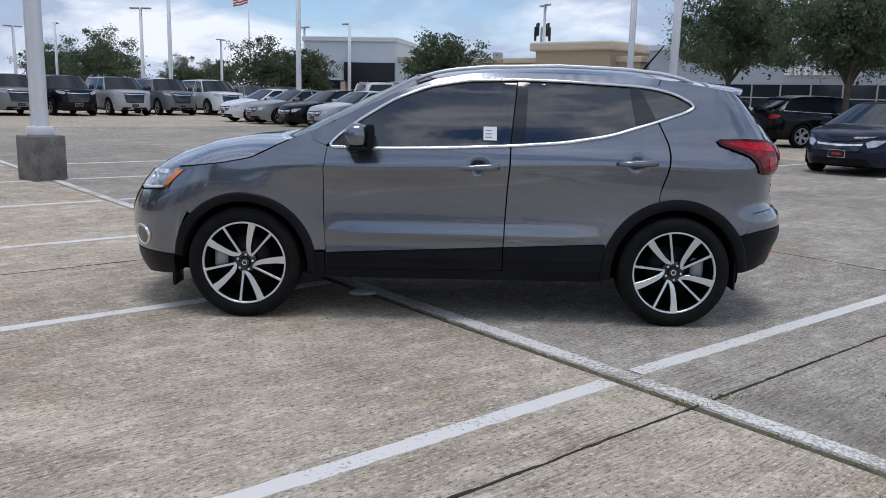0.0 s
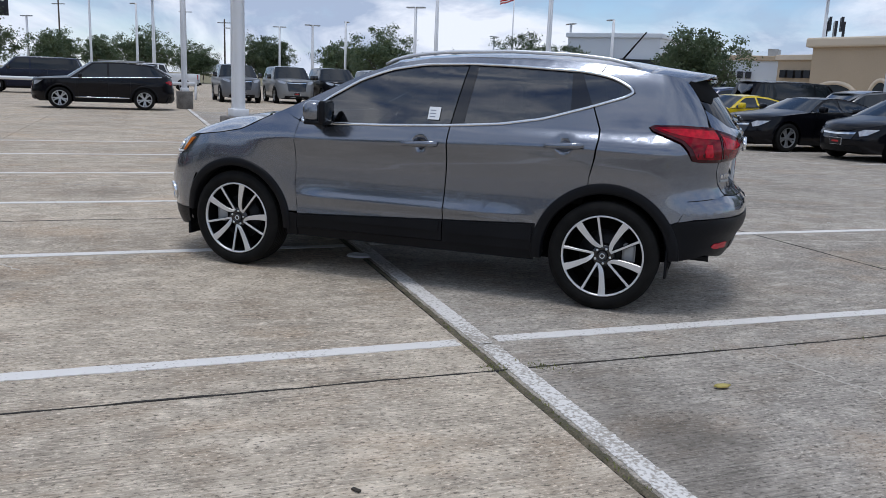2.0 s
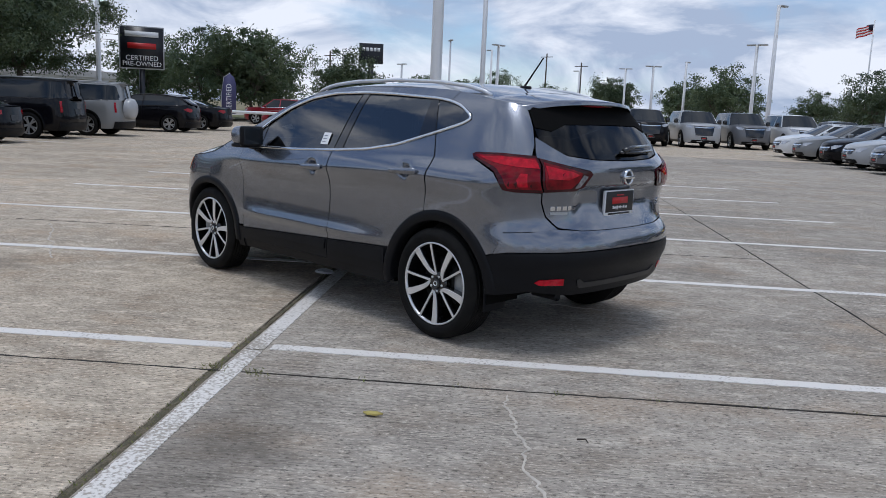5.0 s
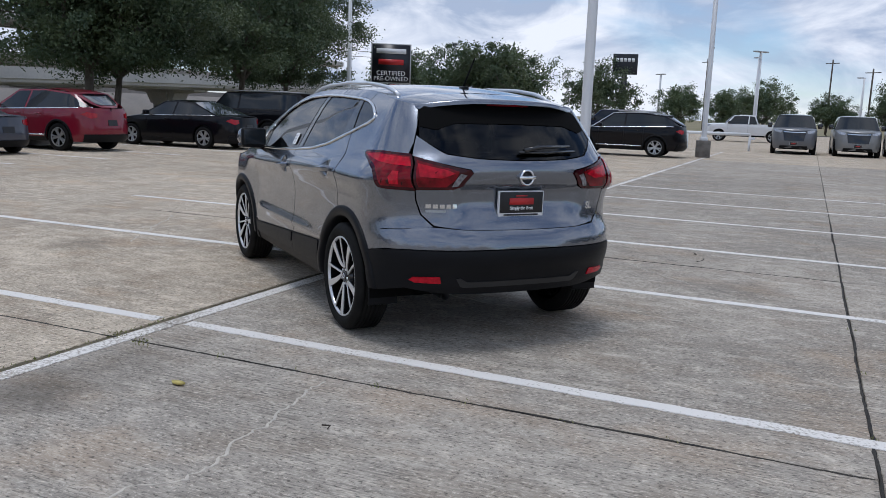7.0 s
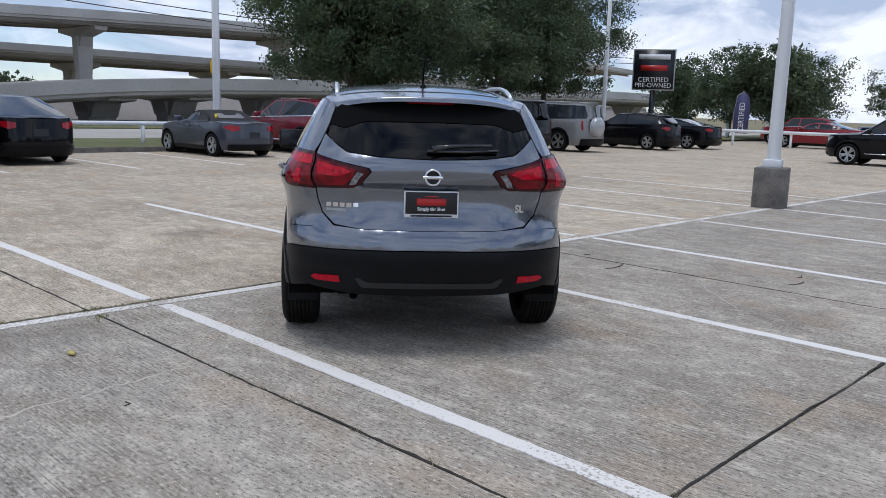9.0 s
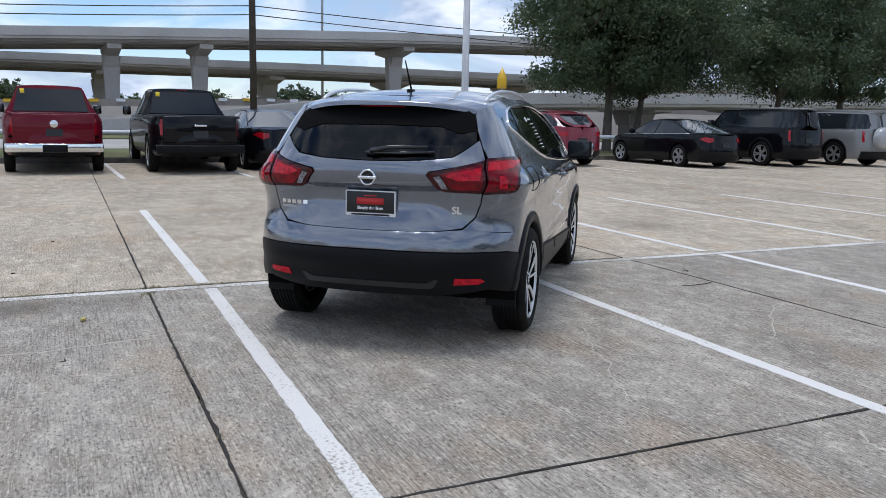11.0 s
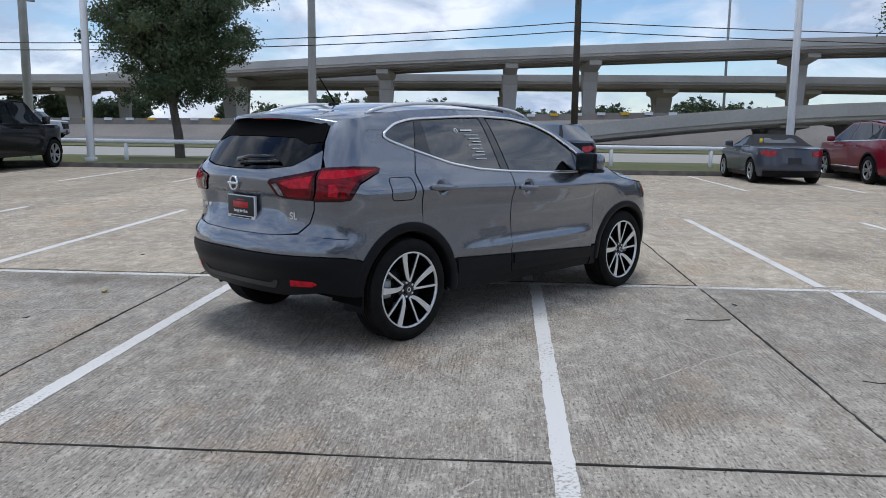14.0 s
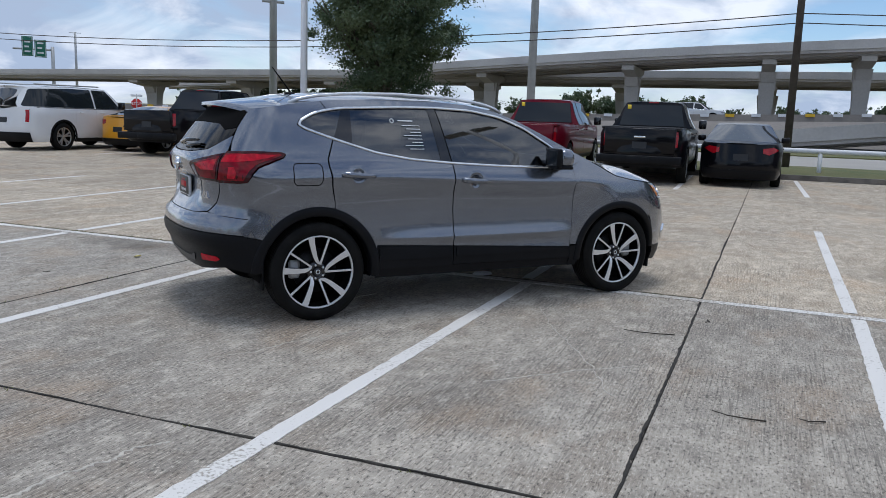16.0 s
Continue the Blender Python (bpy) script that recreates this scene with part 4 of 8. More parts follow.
    part("windscreen", bm_cover(wed(resample([(-1.00, 1.116), (-0.56, 1.322), (-0.16, 1.483)], 8)), resample([(-1.13, 1.112), (-0.72, 1.32), (-0.31, 1.515)], 8), 2.4, 14), CLEARG, car)
    part("roof", bm_cover(wed(resample([(-0.16, 1.485), (0.05, 1.522), (0.35, 1.540), (0.75, 1.540), (1.10, 1.525), (1.36, 1.498), (1.50, 1.475)], 14)),
                          resample([(-0.31, 1.517), (-0.07, 1.553), (0.30, 1.582), (0.69, 1.590), (1.07, 1.580), (1.36, 1.552), (1.52, 1.528)], 14), 2.6, 16), GREYP, car)
    sp = part("spoiler", bm_cover([(x, y, z) for x, y, z in zip(np.linspace(1.503, 1.70, 6), np.linspace(0.625, 0.565, 6), np.linspace(1.474, 1.432, 6))],
                                  list(zip(np.linspace(1.524, 1.870, 6), np.linspace(1.527, 1.482, 6))), 3.0, 14, 0.022), GREYP, car)
    # sheet under the spoiler, coloured near-black for its shade
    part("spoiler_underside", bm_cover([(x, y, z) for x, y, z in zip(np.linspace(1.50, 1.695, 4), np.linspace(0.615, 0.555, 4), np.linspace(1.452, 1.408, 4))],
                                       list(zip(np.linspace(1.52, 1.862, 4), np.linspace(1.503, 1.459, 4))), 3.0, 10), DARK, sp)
    part("brake_light", bm_prism([(1.80, 1.462), (1.845, 1.462), (1.838, 1.448), (1.79, 1.448)], "Y", -0.14, 0.14), REDLENS, sp, "high red brake light")
    # tail: glass, gate, lamps, bumper
    def yz(pts):
        return [(sy(y, z), z) for y, z in pts]

    def mirror(pts):
        return pts + [(-y, z) for y, z in pts[::-1]]
    part("rear_glass", H.panel(dense(yz(mirror([(0.0, 1.140), (0.30, 1.148), (0.48, 1.170), (0.575, 1.235), (0.60, 1.26), (0.585, 1.32), (0.555, 1.41), (0.50, 1.452), (0.0, 1.47)])), 0.06), -0.004, 0.01, 0.06), REARPANE, car, "dark tinted heated rear window")
    # spoiler's shade on the top of the glass, painted as a black band
    part("rear_glass_shade", H.panel(dense(yz(mirror([(0.0, 1.345), (0.38, 1.340), (0.50, 1.30), (0.585, 1.318), (0.556, 1.408), (0.50, 1.450), (0.0, 1.468)])), 0.06), 0.0, 0.004, 0.07), DARK, car, "black band painting the spoiler's shade on the rear window")
    gate = part("tailgate", H.panel(dense(yz(mirror([(0.0, 0.728), (0.40, 0.733), (0.555, 0.753), (0.622, 0.818), (0.650, 0.898), (0.658, 0.955), (0.45, 0.962), (0.40, 0.985), (0.345, 1.060), (0.36, 1.082), (0.66, 1.150),
                                                                   (0.612, 1.262), (0.58, 1.232), (0.485, 1.162), (0.30, 1.140), (0.0, 1.132)])), 0.03), 0.0, 0.018, 0.028), GREYP, car)
    for side in (1, -1):
        gl = part("gate_lamp", H.panel(dense(yz([(0.653, 0.960), (0.455, 0.967), (0.405, 0.99), (0.352, 1.060), (0.365, 1.076), (0.656, 1.143)]), 0.04), 0.010, 0.02, 0.04, side), SMOKED, car, "smoked red tail lamp on the tailgate")
        part("lamp_field", H.panel(dense(yz([(0.648, 0.978), (0.50, 0.982), (0.455, 1.02), (0.432, 1.068), (0.50, 1.086), (0.648, 1.122)]), 0.03), 0.012, 0.004, 0.03, side), REDLENS, gl)
        # glow along the upper lens, painted as a brighter red panel
        part("lamp_glow_band", H.panel(dense(yz([(0.645, 1.035), (0.53, 1.030), (0.455, 1.058), (0.50, 1.074), (0.645, 1.105)]), 0.03), 0.0138, 0.004, 0.03, side), REDBRIGHT, gl, "bright red band, the lamp's glow put into its colour")
        part("reversing_lamp", H.panel(dense(yz([(0.470, 0.985), (0.435, 0.990), (0.390, 1.050), (0.425, 1.058)]), 0.03), 0.0125, 0.004, 0.03, side), REVERSE, gl, "smoked clear reversing lamp")
        lamp = part("tail_lamp", H.panel([(sx(1.80, 0.967), 0.967), (sx(1.775, 1.020), 1.020), (sx(1.735, 1.060), 1.060), (sx(1.645, 1.094), 1.094), (sx(1.560, 1.125), 1.125), (sx(1.540, 1.146), 1.146), (sx(1.565, 1.158), 1.158), (sx(1.72, 1.163), 1.163), (sy(0.664, 1.153), 1.153), (sy(0.660, 0.958), 0.958),
                                          (sx(1.85, 0.957), 0.957)], 0.012, 0.024, 0.03, side), SMOKED, car, "smoked red wrap-round tail lamp")
        part("lamp_field", H.panel([(sx(1.825, 0.978), 0.978), (sx(1.795, 1.030), 1.030), (sx(1.745, 1.072), 1.072), (sx(1.64, 1.110), 1.110), (sx(1.565, 1.137), 1.137), (sx(1.58, 1.148), 1.148), (sx(1.73, 1.150), 1.150), (sy(0.674, 1.138), 1.138), (sy(0.672, 0.975), 0.975)], 0.0138, 0.004, 0.03, side), REDLENS, lamp)
        # upper glow and a small gleam of the outer lamp, painted in brighter red
        part("lamp_glow_band", H.panel([(sx(1.75, 1.098), 1.098), (sx(1.66, 1.118), 1.118), (sx(1.60, 1.138), 1.138), (sx(1.75, 1.142), 1.142), (sy(0.68, 1.130), 1.130), (sy(0.68, 1.085), 1.085), (sx(1.84, 1.088), 1.088)], 0.0155, 0.004, 0.03, side), REDBRIGHT, lamp, "bright red band, the lamp's glow put into its colour")
        part("lamp_gleam", H.panel([(sx(1.872, 0.988), 0.988), (sx(1.862, 1.020), 1.020), (sx(1.872, 1.055), 1.055), (sx(1.900, 1.055), 1.055), (sx(1.908, 0.990), 0.990)], 0.0155, 0.004, 0.03, side), REDBRIGHT, lamp)
    part("rear_bumper_top", H.panel(dense(yz([(0.0, 0.622), (0.70, 0.618), (0.80, 0.610)]) + [(sx(1.758, 0.593), 0.593), (sx(1.80, 0.715), 0.715), (sy(0.70, 0.728), 0.728)] + yz([(0.66, 0.735), (0.562, 0.742), (0.48, 0.736), (0.40, 0.7285), (0.0, 0.7238)]), 0.05) , 0.002, 0.02, 0.05, 1), GREYP, car)
    part("rear_bumper_top", H.panel(dense(yz([(0.0, 0.622), (0.70, 0.618), (0.80, 0.610)]) + [(sx(1.758, 0.593), 0.593), (sx(1.80, 0.715), 0.715), (sy(0.70, 0.728), 0.728)] + yz([(0.66, 0.735), (0.562, 0.742), (0.48, 0.736), (0.40, 0.7285), (0.0, 0.7238)]), 0.05), 0.002, 0.02, 0.05, -1), GREYP, car)
    for side in (1, -1):
        part("rear_bumper", H.panel(dense(yz([(0.0, 0.34), (0.42, 0.345), (0.70, 0.385)]) + [(sx(1.86, 0.37), 0.37), (sx(1.775, 0.352), 0.352)] + xz(arc(*RA, 0.450, 5, 31, 6)) + [(sx(1.752, 0.590), 0.590)] + yz([(0.80, 0.603), (0.70, 0.612), (0.0, 0.615)]), 0.04), 0.006, 0.03, 0.026, side), CLAD, car, "black plastic rear bumper")
        part("rear_reflector", H.panel(dense(yz([(0.515, 0.418), (0.655, 0.422), (0.685, 0.438), (0.665, 0.456), (0.525, 0.460)]), 0.03), 0.011, 0.01, 0.03, side), REDBRIGHT, car, "red bumper reflector")
    part("rear_skid_plate", H.panel(dense(yz(mirror([(0.0, 0.392), (0.38, 0.392), (0.40, 0.40), (0.43, 0.445), (0.41, 0.452), (0.36, 0.425), (0.0, 0.425)])), 0.05), 0.011, 0.01, 0.05), CLADG, car, "dark satin grey bumper insert")
    # sills, arches, front end
    both("sill_cladding", [(-0.845, 0.262), (0.885, 0.268), (0.872, 0.335), (-0.86, 0.325)], CLAD, "black plastic sill cladding", off=-0.006)
    for x0_, x1_, nm, own in ((-0.826 + g, 0.262 - g, "front_door_cladding", both_f), (0.265 + g, 0.888, "rear_door_cladding", both_r)):
        both(nm, [(x0_, 0.330), (x1_, 0.338), (x1_, low(x1_) - 0.003), (x0_, low(x0_) - 0.003)], CLAD, "black plastic strip along the door", off=0.004, parent=own)
        both("cladding_ridge", [(x0_ + 0.02, 0.395), (x1_ - 0.02, 0.403), (x1_ - 0.02, low(x1_) - 0.012), (x0_ + 0.02, low(x0_) - 0.010)], CLAD, off=0.013, thick=0.012, parent=own)
    both("wing_cladding", [(-0.91, 0.262), (-0.829, 0.262), (-0.829, 0.424), (-0.915, 0.424)], CLAD, off=0.002)
    for side in (1, -1):
        for c, r0, r1, a0, a1, nm in ((FA, 0.386, 0.444, -4, 175, "front_arch_trim"), (RA, 0.392, 0.458, 2, 186, "rear_arch_trim")):
            b = bmesh.new()
            rows = []
            for i in range(41):
                a = radians(a0 + (a1 - a0) * i / 40)
                row = []
                for r, o in ((r0, -0.07), (r0, 0.004), (r0 + 0.008, 0.014), (r1 - 0.010, 0.013), (r1, 0.007), (r1 + 0.001, -0.006)):
                    x, z = c[0] + r * math.cos(a), max(0.21, c[1] + r * math.sin(a))
                    s = sx(x, z)
                    q = H.at(s, z) + H.normal(s, z) * o
                    row.append(b.verts.new((q.x, q.y * side, q.z)))
                rows.append(row)
            for p, q in zip(rows, rows[1:]):
                for k in range(5):
                    b.faces.new((p[k], p[k + 1], q[k + 1], q[k]))
            bmesh.ops.recalc_face_normals(b, faces=b.faces)
            part(nm, b, CLAD, car, "black plastic wheel arch trim")
            # liner coloured near-black for the shade inside the arch
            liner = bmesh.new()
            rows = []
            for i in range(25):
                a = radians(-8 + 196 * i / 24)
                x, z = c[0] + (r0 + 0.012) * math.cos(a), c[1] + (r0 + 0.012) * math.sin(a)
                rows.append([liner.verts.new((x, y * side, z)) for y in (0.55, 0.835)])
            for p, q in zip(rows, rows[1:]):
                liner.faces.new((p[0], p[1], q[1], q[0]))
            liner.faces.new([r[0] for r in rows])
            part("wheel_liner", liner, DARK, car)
        part("mud_flap", bm_box(1.700, 1.716, 0.745 * side - 0.095, 0.745 * side + 0.095, 0.235, 0.44, 0.006), CLAD, car)
        part("front_deflector", bm_box(-1.79, -1.77, 0.70 * side - 0.10, 0.70 * side + 0.06, 0.175, 0.27, 0.005), CLAD, car)
    fb = lambda pts: [(sy(y, z, False), z) for y, z in pts]
    for side in (1, -1):
        part("front_bumper", H.panel(dense([(sx(-1.772, 0.378), 0.378), (sx(-1.755, 0.45), 0.45), (sx(-1.735, 0.52), 0.52), (sx(-1.665, 0.66), 0.66), (sx(-1.788, 0.785), 0.785), (sx(-1.86, 0.770), 0.770), (sx(-2.02, 0.748), 0.748)] + fb([(0.45, 0.74), (0.0, 0.74), (0.0, 0.375), (0.5, 0.375)]), 0.06), 0.0, 0.02, 0.06, side), GREYP, car)
        part("front_apron", H.panel(dense([(sx(-1.772, 0.373), 0.373), (sx(-1.775, 0.25), 0.25)] + fb([(0.5, 0.21), (0.0, 0.21), (0.0, 0.370), (0.5, 0.370)]), 0.06), 0.003, 0.02, 0.06, side), CLAD, car, "black plastic front apron")
        hl = part("headlamp", H.panel(dense([(sx(-1.645, 0.916), 0.918), (sx(-1.72, 0.890), 0.890), (sx(-1.792, 0.795), 0.795), (sx(-1.87, 0.777), 0.777), (sx(-2.02, 0.757), 0.757)] + fb([(0.46, 0.765), (0.50, 0.86)]) + [(sx(-1.93, 0.885), 0.885), (sx(-1.78, 0.905), 0.905)], 0.05), 0.004, 0.03, 0.05, side), HEADLENS, car, "clear headlamp over dark housing")
        part("side_marker", H.panel([(sx(-1.685, 0.904), 0.904), (sx(-1.798, 0.803), 0.803), (sx(-1.832, 0.797), 0.797), (sx(-1.742, 0.893), 0.893)], 0.007, 0.004, 0.05, side), AMBER, hl, "amber side marker")
        part("projector_ring", H.ribbon([(sx(x, z), z) for x, z in arc(-1.915, 0.835, 0.030, 0, 360, 20)[:-1]], 0.010, 0.006, side, True, off=0.006), CHROME, hl, "chrome lamp ring")
        part("daylight_strip", H.ribbon([(sx(x, z), z) for x, z in resample([(-1.84, 0.792), (-1.93, 0.780), (-2.01, 0.775)], 10)], 0.012, 0.004, side, off=0.006), WHITE, hl, "white daytime light strip")
        part("upper_reflector", H.panel([(sx(x, z), z) for x, z in ((-1.80, 0.868), (-1.96, 0.862), (-1.94, 0.878), (-1.80, 0.893))], 0.007, 0.004, 0.05, side), CHROME, hl, "bright reflector")
        ring = arc(-2.015, 0.47, 0.062, 0, 360, 28)[:-1]
        part("fog_lamp", H.panel([(sx(x, z), z) for x, z in arc(-2.015, 0.47, 0.05, 0, 360, 20)[:-1]], 0.006, 0.01, 0.05, side), BLACKG, car)
        part("fog_lamp_ring", H.ribbon([(sx(x, z), z) for x, z in ring], 0.016, 0.014, side, True), CHROME, car, "chrome fog lamp ring")
    part("grille", H.panel(dense(fb(mirror([(0.0, 0.47), (0.30, 0.48), (0.42, 0.75), (0.40, 0.86), (0.0, 0.86)])), 0.06), 0.006, 0.02, 0.06), BLACKG, car, "black front grille")
    # near-black sheets that paint the shade behind the shut lines; floor pan, cabin
    for side in (1, -1):
        part("inner_shade_sheet", H.panel(xz([(-0.83, 0.36), (0.83, 0.36), (0.86, 0.62), (1.02, 0.80), (1.24, 0.86), (1.24, 1.10), (0.62, 1.09), (-0.80, 1.04)]), -0.03, 0.004, 0.1, side), DARK, car)
        part("rear_shade_sheet", H.panel(dense([(sx(1.78, 0.45), 0.45)] + yz([(0.0, 0.45), (0.0, 1.12), (0.63, 1.12)]) + [(sx(1.72, 1.10), 1.10)], 0.08), -0.035, 0.004, 0.1, side), DARK, car)
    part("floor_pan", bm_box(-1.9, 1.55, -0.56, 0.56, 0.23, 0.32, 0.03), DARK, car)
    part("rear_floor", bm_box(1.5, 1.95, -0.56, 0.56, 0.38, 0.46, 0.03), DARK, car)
    part("floor_side", bm_box(-0.86, 0.88, -0.78, 0.78, 0.285, 0.36, 0.03), CLAD, car)
    part("parcel_floor", bm_box(0.95, 1.95, -0.54, 0.54, 0.62, 0.70, 0.02), CABIN, car)
    part("dashboard", bm_box(-0.95, -0.55, -0.70, 0.70, 0.80, 1.04, 0.08), CABIN, car)
    part("exhaust_tip", bm_lathe([(0.022, 1.76), (0.024, 1.93), (0.026, 1.945), (0.023, 1.945), (0.021, 1.85), (0.0005, 1.85)], 18, "X", at=(0, -0.44, 0.318)), DISC, car, "dull steel exhaust tip")
    part("silencer", bm_box(1.66, 1.86, -0.5, 0.1, 0.33, 0.44, 0.04), DARK, car)
    part("rear_axle", bm_tube([(1.3235, -0.75, 0.32), (1.3235, 0.75, 0.32)], 0.045, 10), DARK, car)
    for y in (-0.36, 0.36):
        seat = part("front_seat", bm_box(-0.30, 0.22, y - 0.24, y + 0.24, 0.52, 0.66, 0.06), CABIN, car)
        part("backrest", bm_prism([(0.12, 0.62), (0.26, 0.62), (0.42, 1.16), (0.33, 1.18)], "Y", y - 0.23, y + 0.23), CABIN, seat)
        part("headrest", bm_box(0.33, 0.43, y - 0.13, y + 0.13, 1.17, 1.37, 0.04), CABIN, seat)
    rs = part("rear_seat", bm_box(0.55, 1.02, -0.62, 0.62, 0.55, 0.68, 0.06), CABIN, car)
    part("backrest", bm_prism([(0.98, 0.62), (1.12, 0.62), (1.24, 1.10), (1.14, 1.12)], "Y", -0.62, 0.62), CABIN, rs)
    for y in (-0.40, 0.40):
        part("headrest", bm_box(1.14, 1.23, y - 0.12, y + 0.12, 1.10, 1.24, 0.03), CABIN, rs)
    st = bm_lathe([(0.17, -0.012), (0.185, 0.0), (0.17, 0.012), (0.158, 0.0), (0.17, -0.012)], 28, "X")
    for v in st.verts:
        v.co = Matrix.Translation((-0.42, -0.36, 0.98)) @ Matrix.Rotation(radians(25), 4, "Y") @ v.co
    part("steering_wheel", st, CABIN, car)
    # wheels
    for c, side, turn in ((FA, 1, 74), (FA, -1, 47), (RA, 1, 72), (RA, -1, 27)):
        hero_wheel(car, (c[0], side * 0.775, 0.3425), side, turn, (1 if c is RA else -1) * side)
    # mirrors
    for side in (1, -1):
        mir = part("door_mirror", bm_box(-0.085, 0.05, -0.100, 0.100, -0.070, 0.072, 0.055, seg=5), GREYP, car)
        mir.location = (-0.605, side * 0.985, 1.142)
        mir.rotation_euler = (0, 0, side * radians(-8))
        part("mirror_bezel", bm_box(0.035, 0.080, -0.103, 0.103, -0.074, 0.074, 0.018, seg=3), CLAD, mir)
        part("mirror_glass", bm_box(0.078, 0.083, -0.088, 0.088, -0.060, 0.060, 0.002), CARGLASS, mir)
        part("mirror_stalk", bm_tube([(-0.03, -side * 0.06, -0.07), (-0.06, -side * 0.16, -0.085)], 0.028, 10), BLACKG, mir)
        part("mirror_foot", bm_box(-0.07, 0.070, -0.09, 0.09, -0.084, -0.056, 0.012), CLAD, mir)
    # handles
    for side in (1, -1):
        for x, z, d in ((0.10, 0.962, both_f), (1.045, 1.008, both_r)):
            door = d[0 if side > 0 else 1]
            y = H.width(x, z)
            han = bmesh.new()
            rows = []
            for i in range(13):
                t = i / 12
                xx = x - 0.125 + 0.25 * t
                bow = 0.028 * min(1, 4 * t, 4 * (1 - t) + 0.15) ** 0.7
                hh = 0.019 * (0.75 + 0.5 * t if t < 0.8 else 1.15 - 1.2 * (t - 0.8))
                yy = H.width(xx, z) + 0.004
                rows.append([han.verts.new((xx, side * (yy + bow * a), z + 0.012 * t + hh * q)) for a, q in ((0.1, -0.9), (0.75, -1.0), (1.15, -0.5), (1.2, 0.3), (0.85, 0.95), (0.1, 0.9))])
            for p, q in zip(rows, rows[1:]):
                for k in range(6):
                    han.faces.new((p[k], p[(k + 1) % 6], q[(k + 1) % 6], q[k]))
            han.faces.new(rows[0])
            han.faces.new(rows[-1][::-1])
            bmesh.ops.recalc_face_normals(han, faces=han.faces)
            part("door_handle", han, GREYP, door)
    # fuel flap on the far side, its shut line a dark bead painting the gap's shade
    part("fuel_flap_gap_shade", H.ribbon(dense(rounded([(sx(1.31, 0.945), 0.945), (sx(1.51, 0.945), 0.945), (sx(1.50, 1.09), 1.09), (sx(1.30, 1.09), 1.09)], 0.035), 0.012), 0.0055, 0.002, 1, True), DARK, car)
    # roof rails and aerial
    for side in (1, -1):
        rail = [(-0.30, 1.485), (-0.22, 1.525), (-0.08, 1.556), (0.15, 1.580), (0.6, 1.595), (1.0, 1.586), (1.25, 1.562), (1.38, 1.533), (1.44, 1.508)]
        pts = [(x, side * (0.568 - 0.045 * abs(x - 0.55) ** 2 * 0.35), z - 0.014) for x, z in resample(rail, 26)]
        part("roof_rail", bm_tube(pts, 0.0125, 10), SATIN, car, "satin silver roof rail")
    aer = part("aerial_base", bm_box(1.21, 1.29, -0.022, 0.022, 1.540, 1.576, 0.012), CLAD, car)
    part("aerial", bm_tube([(1.235, 0, 1.565), (1.385, 0, 1.755)], 0.0068, 8, taper=0.0045), RUBBER, aer)
    # wiper
    H_at = lambda y, z, o: H.at(sy(y, z), z) + H.normal(sy(y, z), z) * o
    wip = part("rear_wiper", bm_tube([H_at(0.0, 1.175, 0.03), H_at(0.10, 1.195, 0.032), H_at(0.34, 1.205, 0.03)], 0.017, 8, taper=0.008), BLACKG, car)
    part("wiper_blade", bm_tube([H_at(-0.03, 1.172, 0.016), H_at(0.18, 1.172, 0.016), H_at(0.38, 1.182, 0.016)], 0.010, 6), BLACKG, wip)
    # number plate in its frame, round badge, lettering
    pf = part("plate_frame", bm_box(2.048, 2.068, -0.158, 0.158, 0.800, 0.955, 0.004), WHITE, car, "white dealer plate frame")
    pf.location.x = -0.024
    part("plate_face", bm_box(2.066, 2.0705, -0.150, 0.150, 0.822, 0.948, 0.001), PLATEBLK, pf, "black plate with red and white bars")
    part("plate_mark", bm_box(2.070, 2.0725, -0.085, 0.085, 0.872, 0.912), PLATERED, pf)
    part("plate_mark", bm_box(2.070, 2.0725, -0.04, 0.04, 0.921, 0.928), PLATERED, pf)
    script = text("Simply the Best", 0.019, 0.0, 0.845, H, WHITE, pf, 0.001)
    script.matrix_local = Matrix.Translation((2.072, 0, 0.843)) @ Euler((radians(90), 0, radians(90))).to_matrix().to_4x4()
    part("plate_bar", bm_box(2.067, 2.0695, -0.12, 0.12, 0.806, 0.816), PLATEBLK, pf)
    bd = part("badge_ring", bm_lathe([(0.047, 2.078), (0.050, 2.096), (0.044, 2.104), (0.037, 2.100), (0.037, 2.080)], 40, "X", at=(0, 0, 1.037)), CHROME, car, "round chrome badge")
    part("badge_bar", bm_box(2.085, 2.106, -0.058, 0.058, 1.028, 1.046, 0.003), CHROME, bd)
    part("badge_disc", bm_lathe([(0.0005, 2.090), (0.038, 2.090), (0.038, 2.084)], 30, "X", at=(0, 0, 1.037)), PLATEBLK, bd)
    text("SL", 0.045, 0.52, 0.836, H, CHROME, car, 0.004)
    for k in range(5):
        yk = -0.60 + 0.038 * k
        part("model_badge", H.panel(yz([(yk, 0.852), (yk + 0.028, 0.852), (yk + 0.028, 0.876), (yk, 0.876)]), 0.004, 0.004, 0.03), CHROME, car)
    part("trim_badge", H.panel(yz([(-0.60, 0.828), (-0.49, 0.828), (-0.49, 0.842), (-0.60, 0.842)]), 0.004, 0.004, 0.04), POLEG, car)
    # papers on the glass
    w = H.width(0.16, 1.165)
    for side, x0, x1, z0, z1 in ((-1, 0.125, 0.205, 1.125, 1.205),):
        part("window_sticker", H.panel([(x0, z0), (x1, z0), (x1, z1), (x0, z1)], 0.002, 0.001, 0.05, side), PAPER, car, "small white paper sticker")
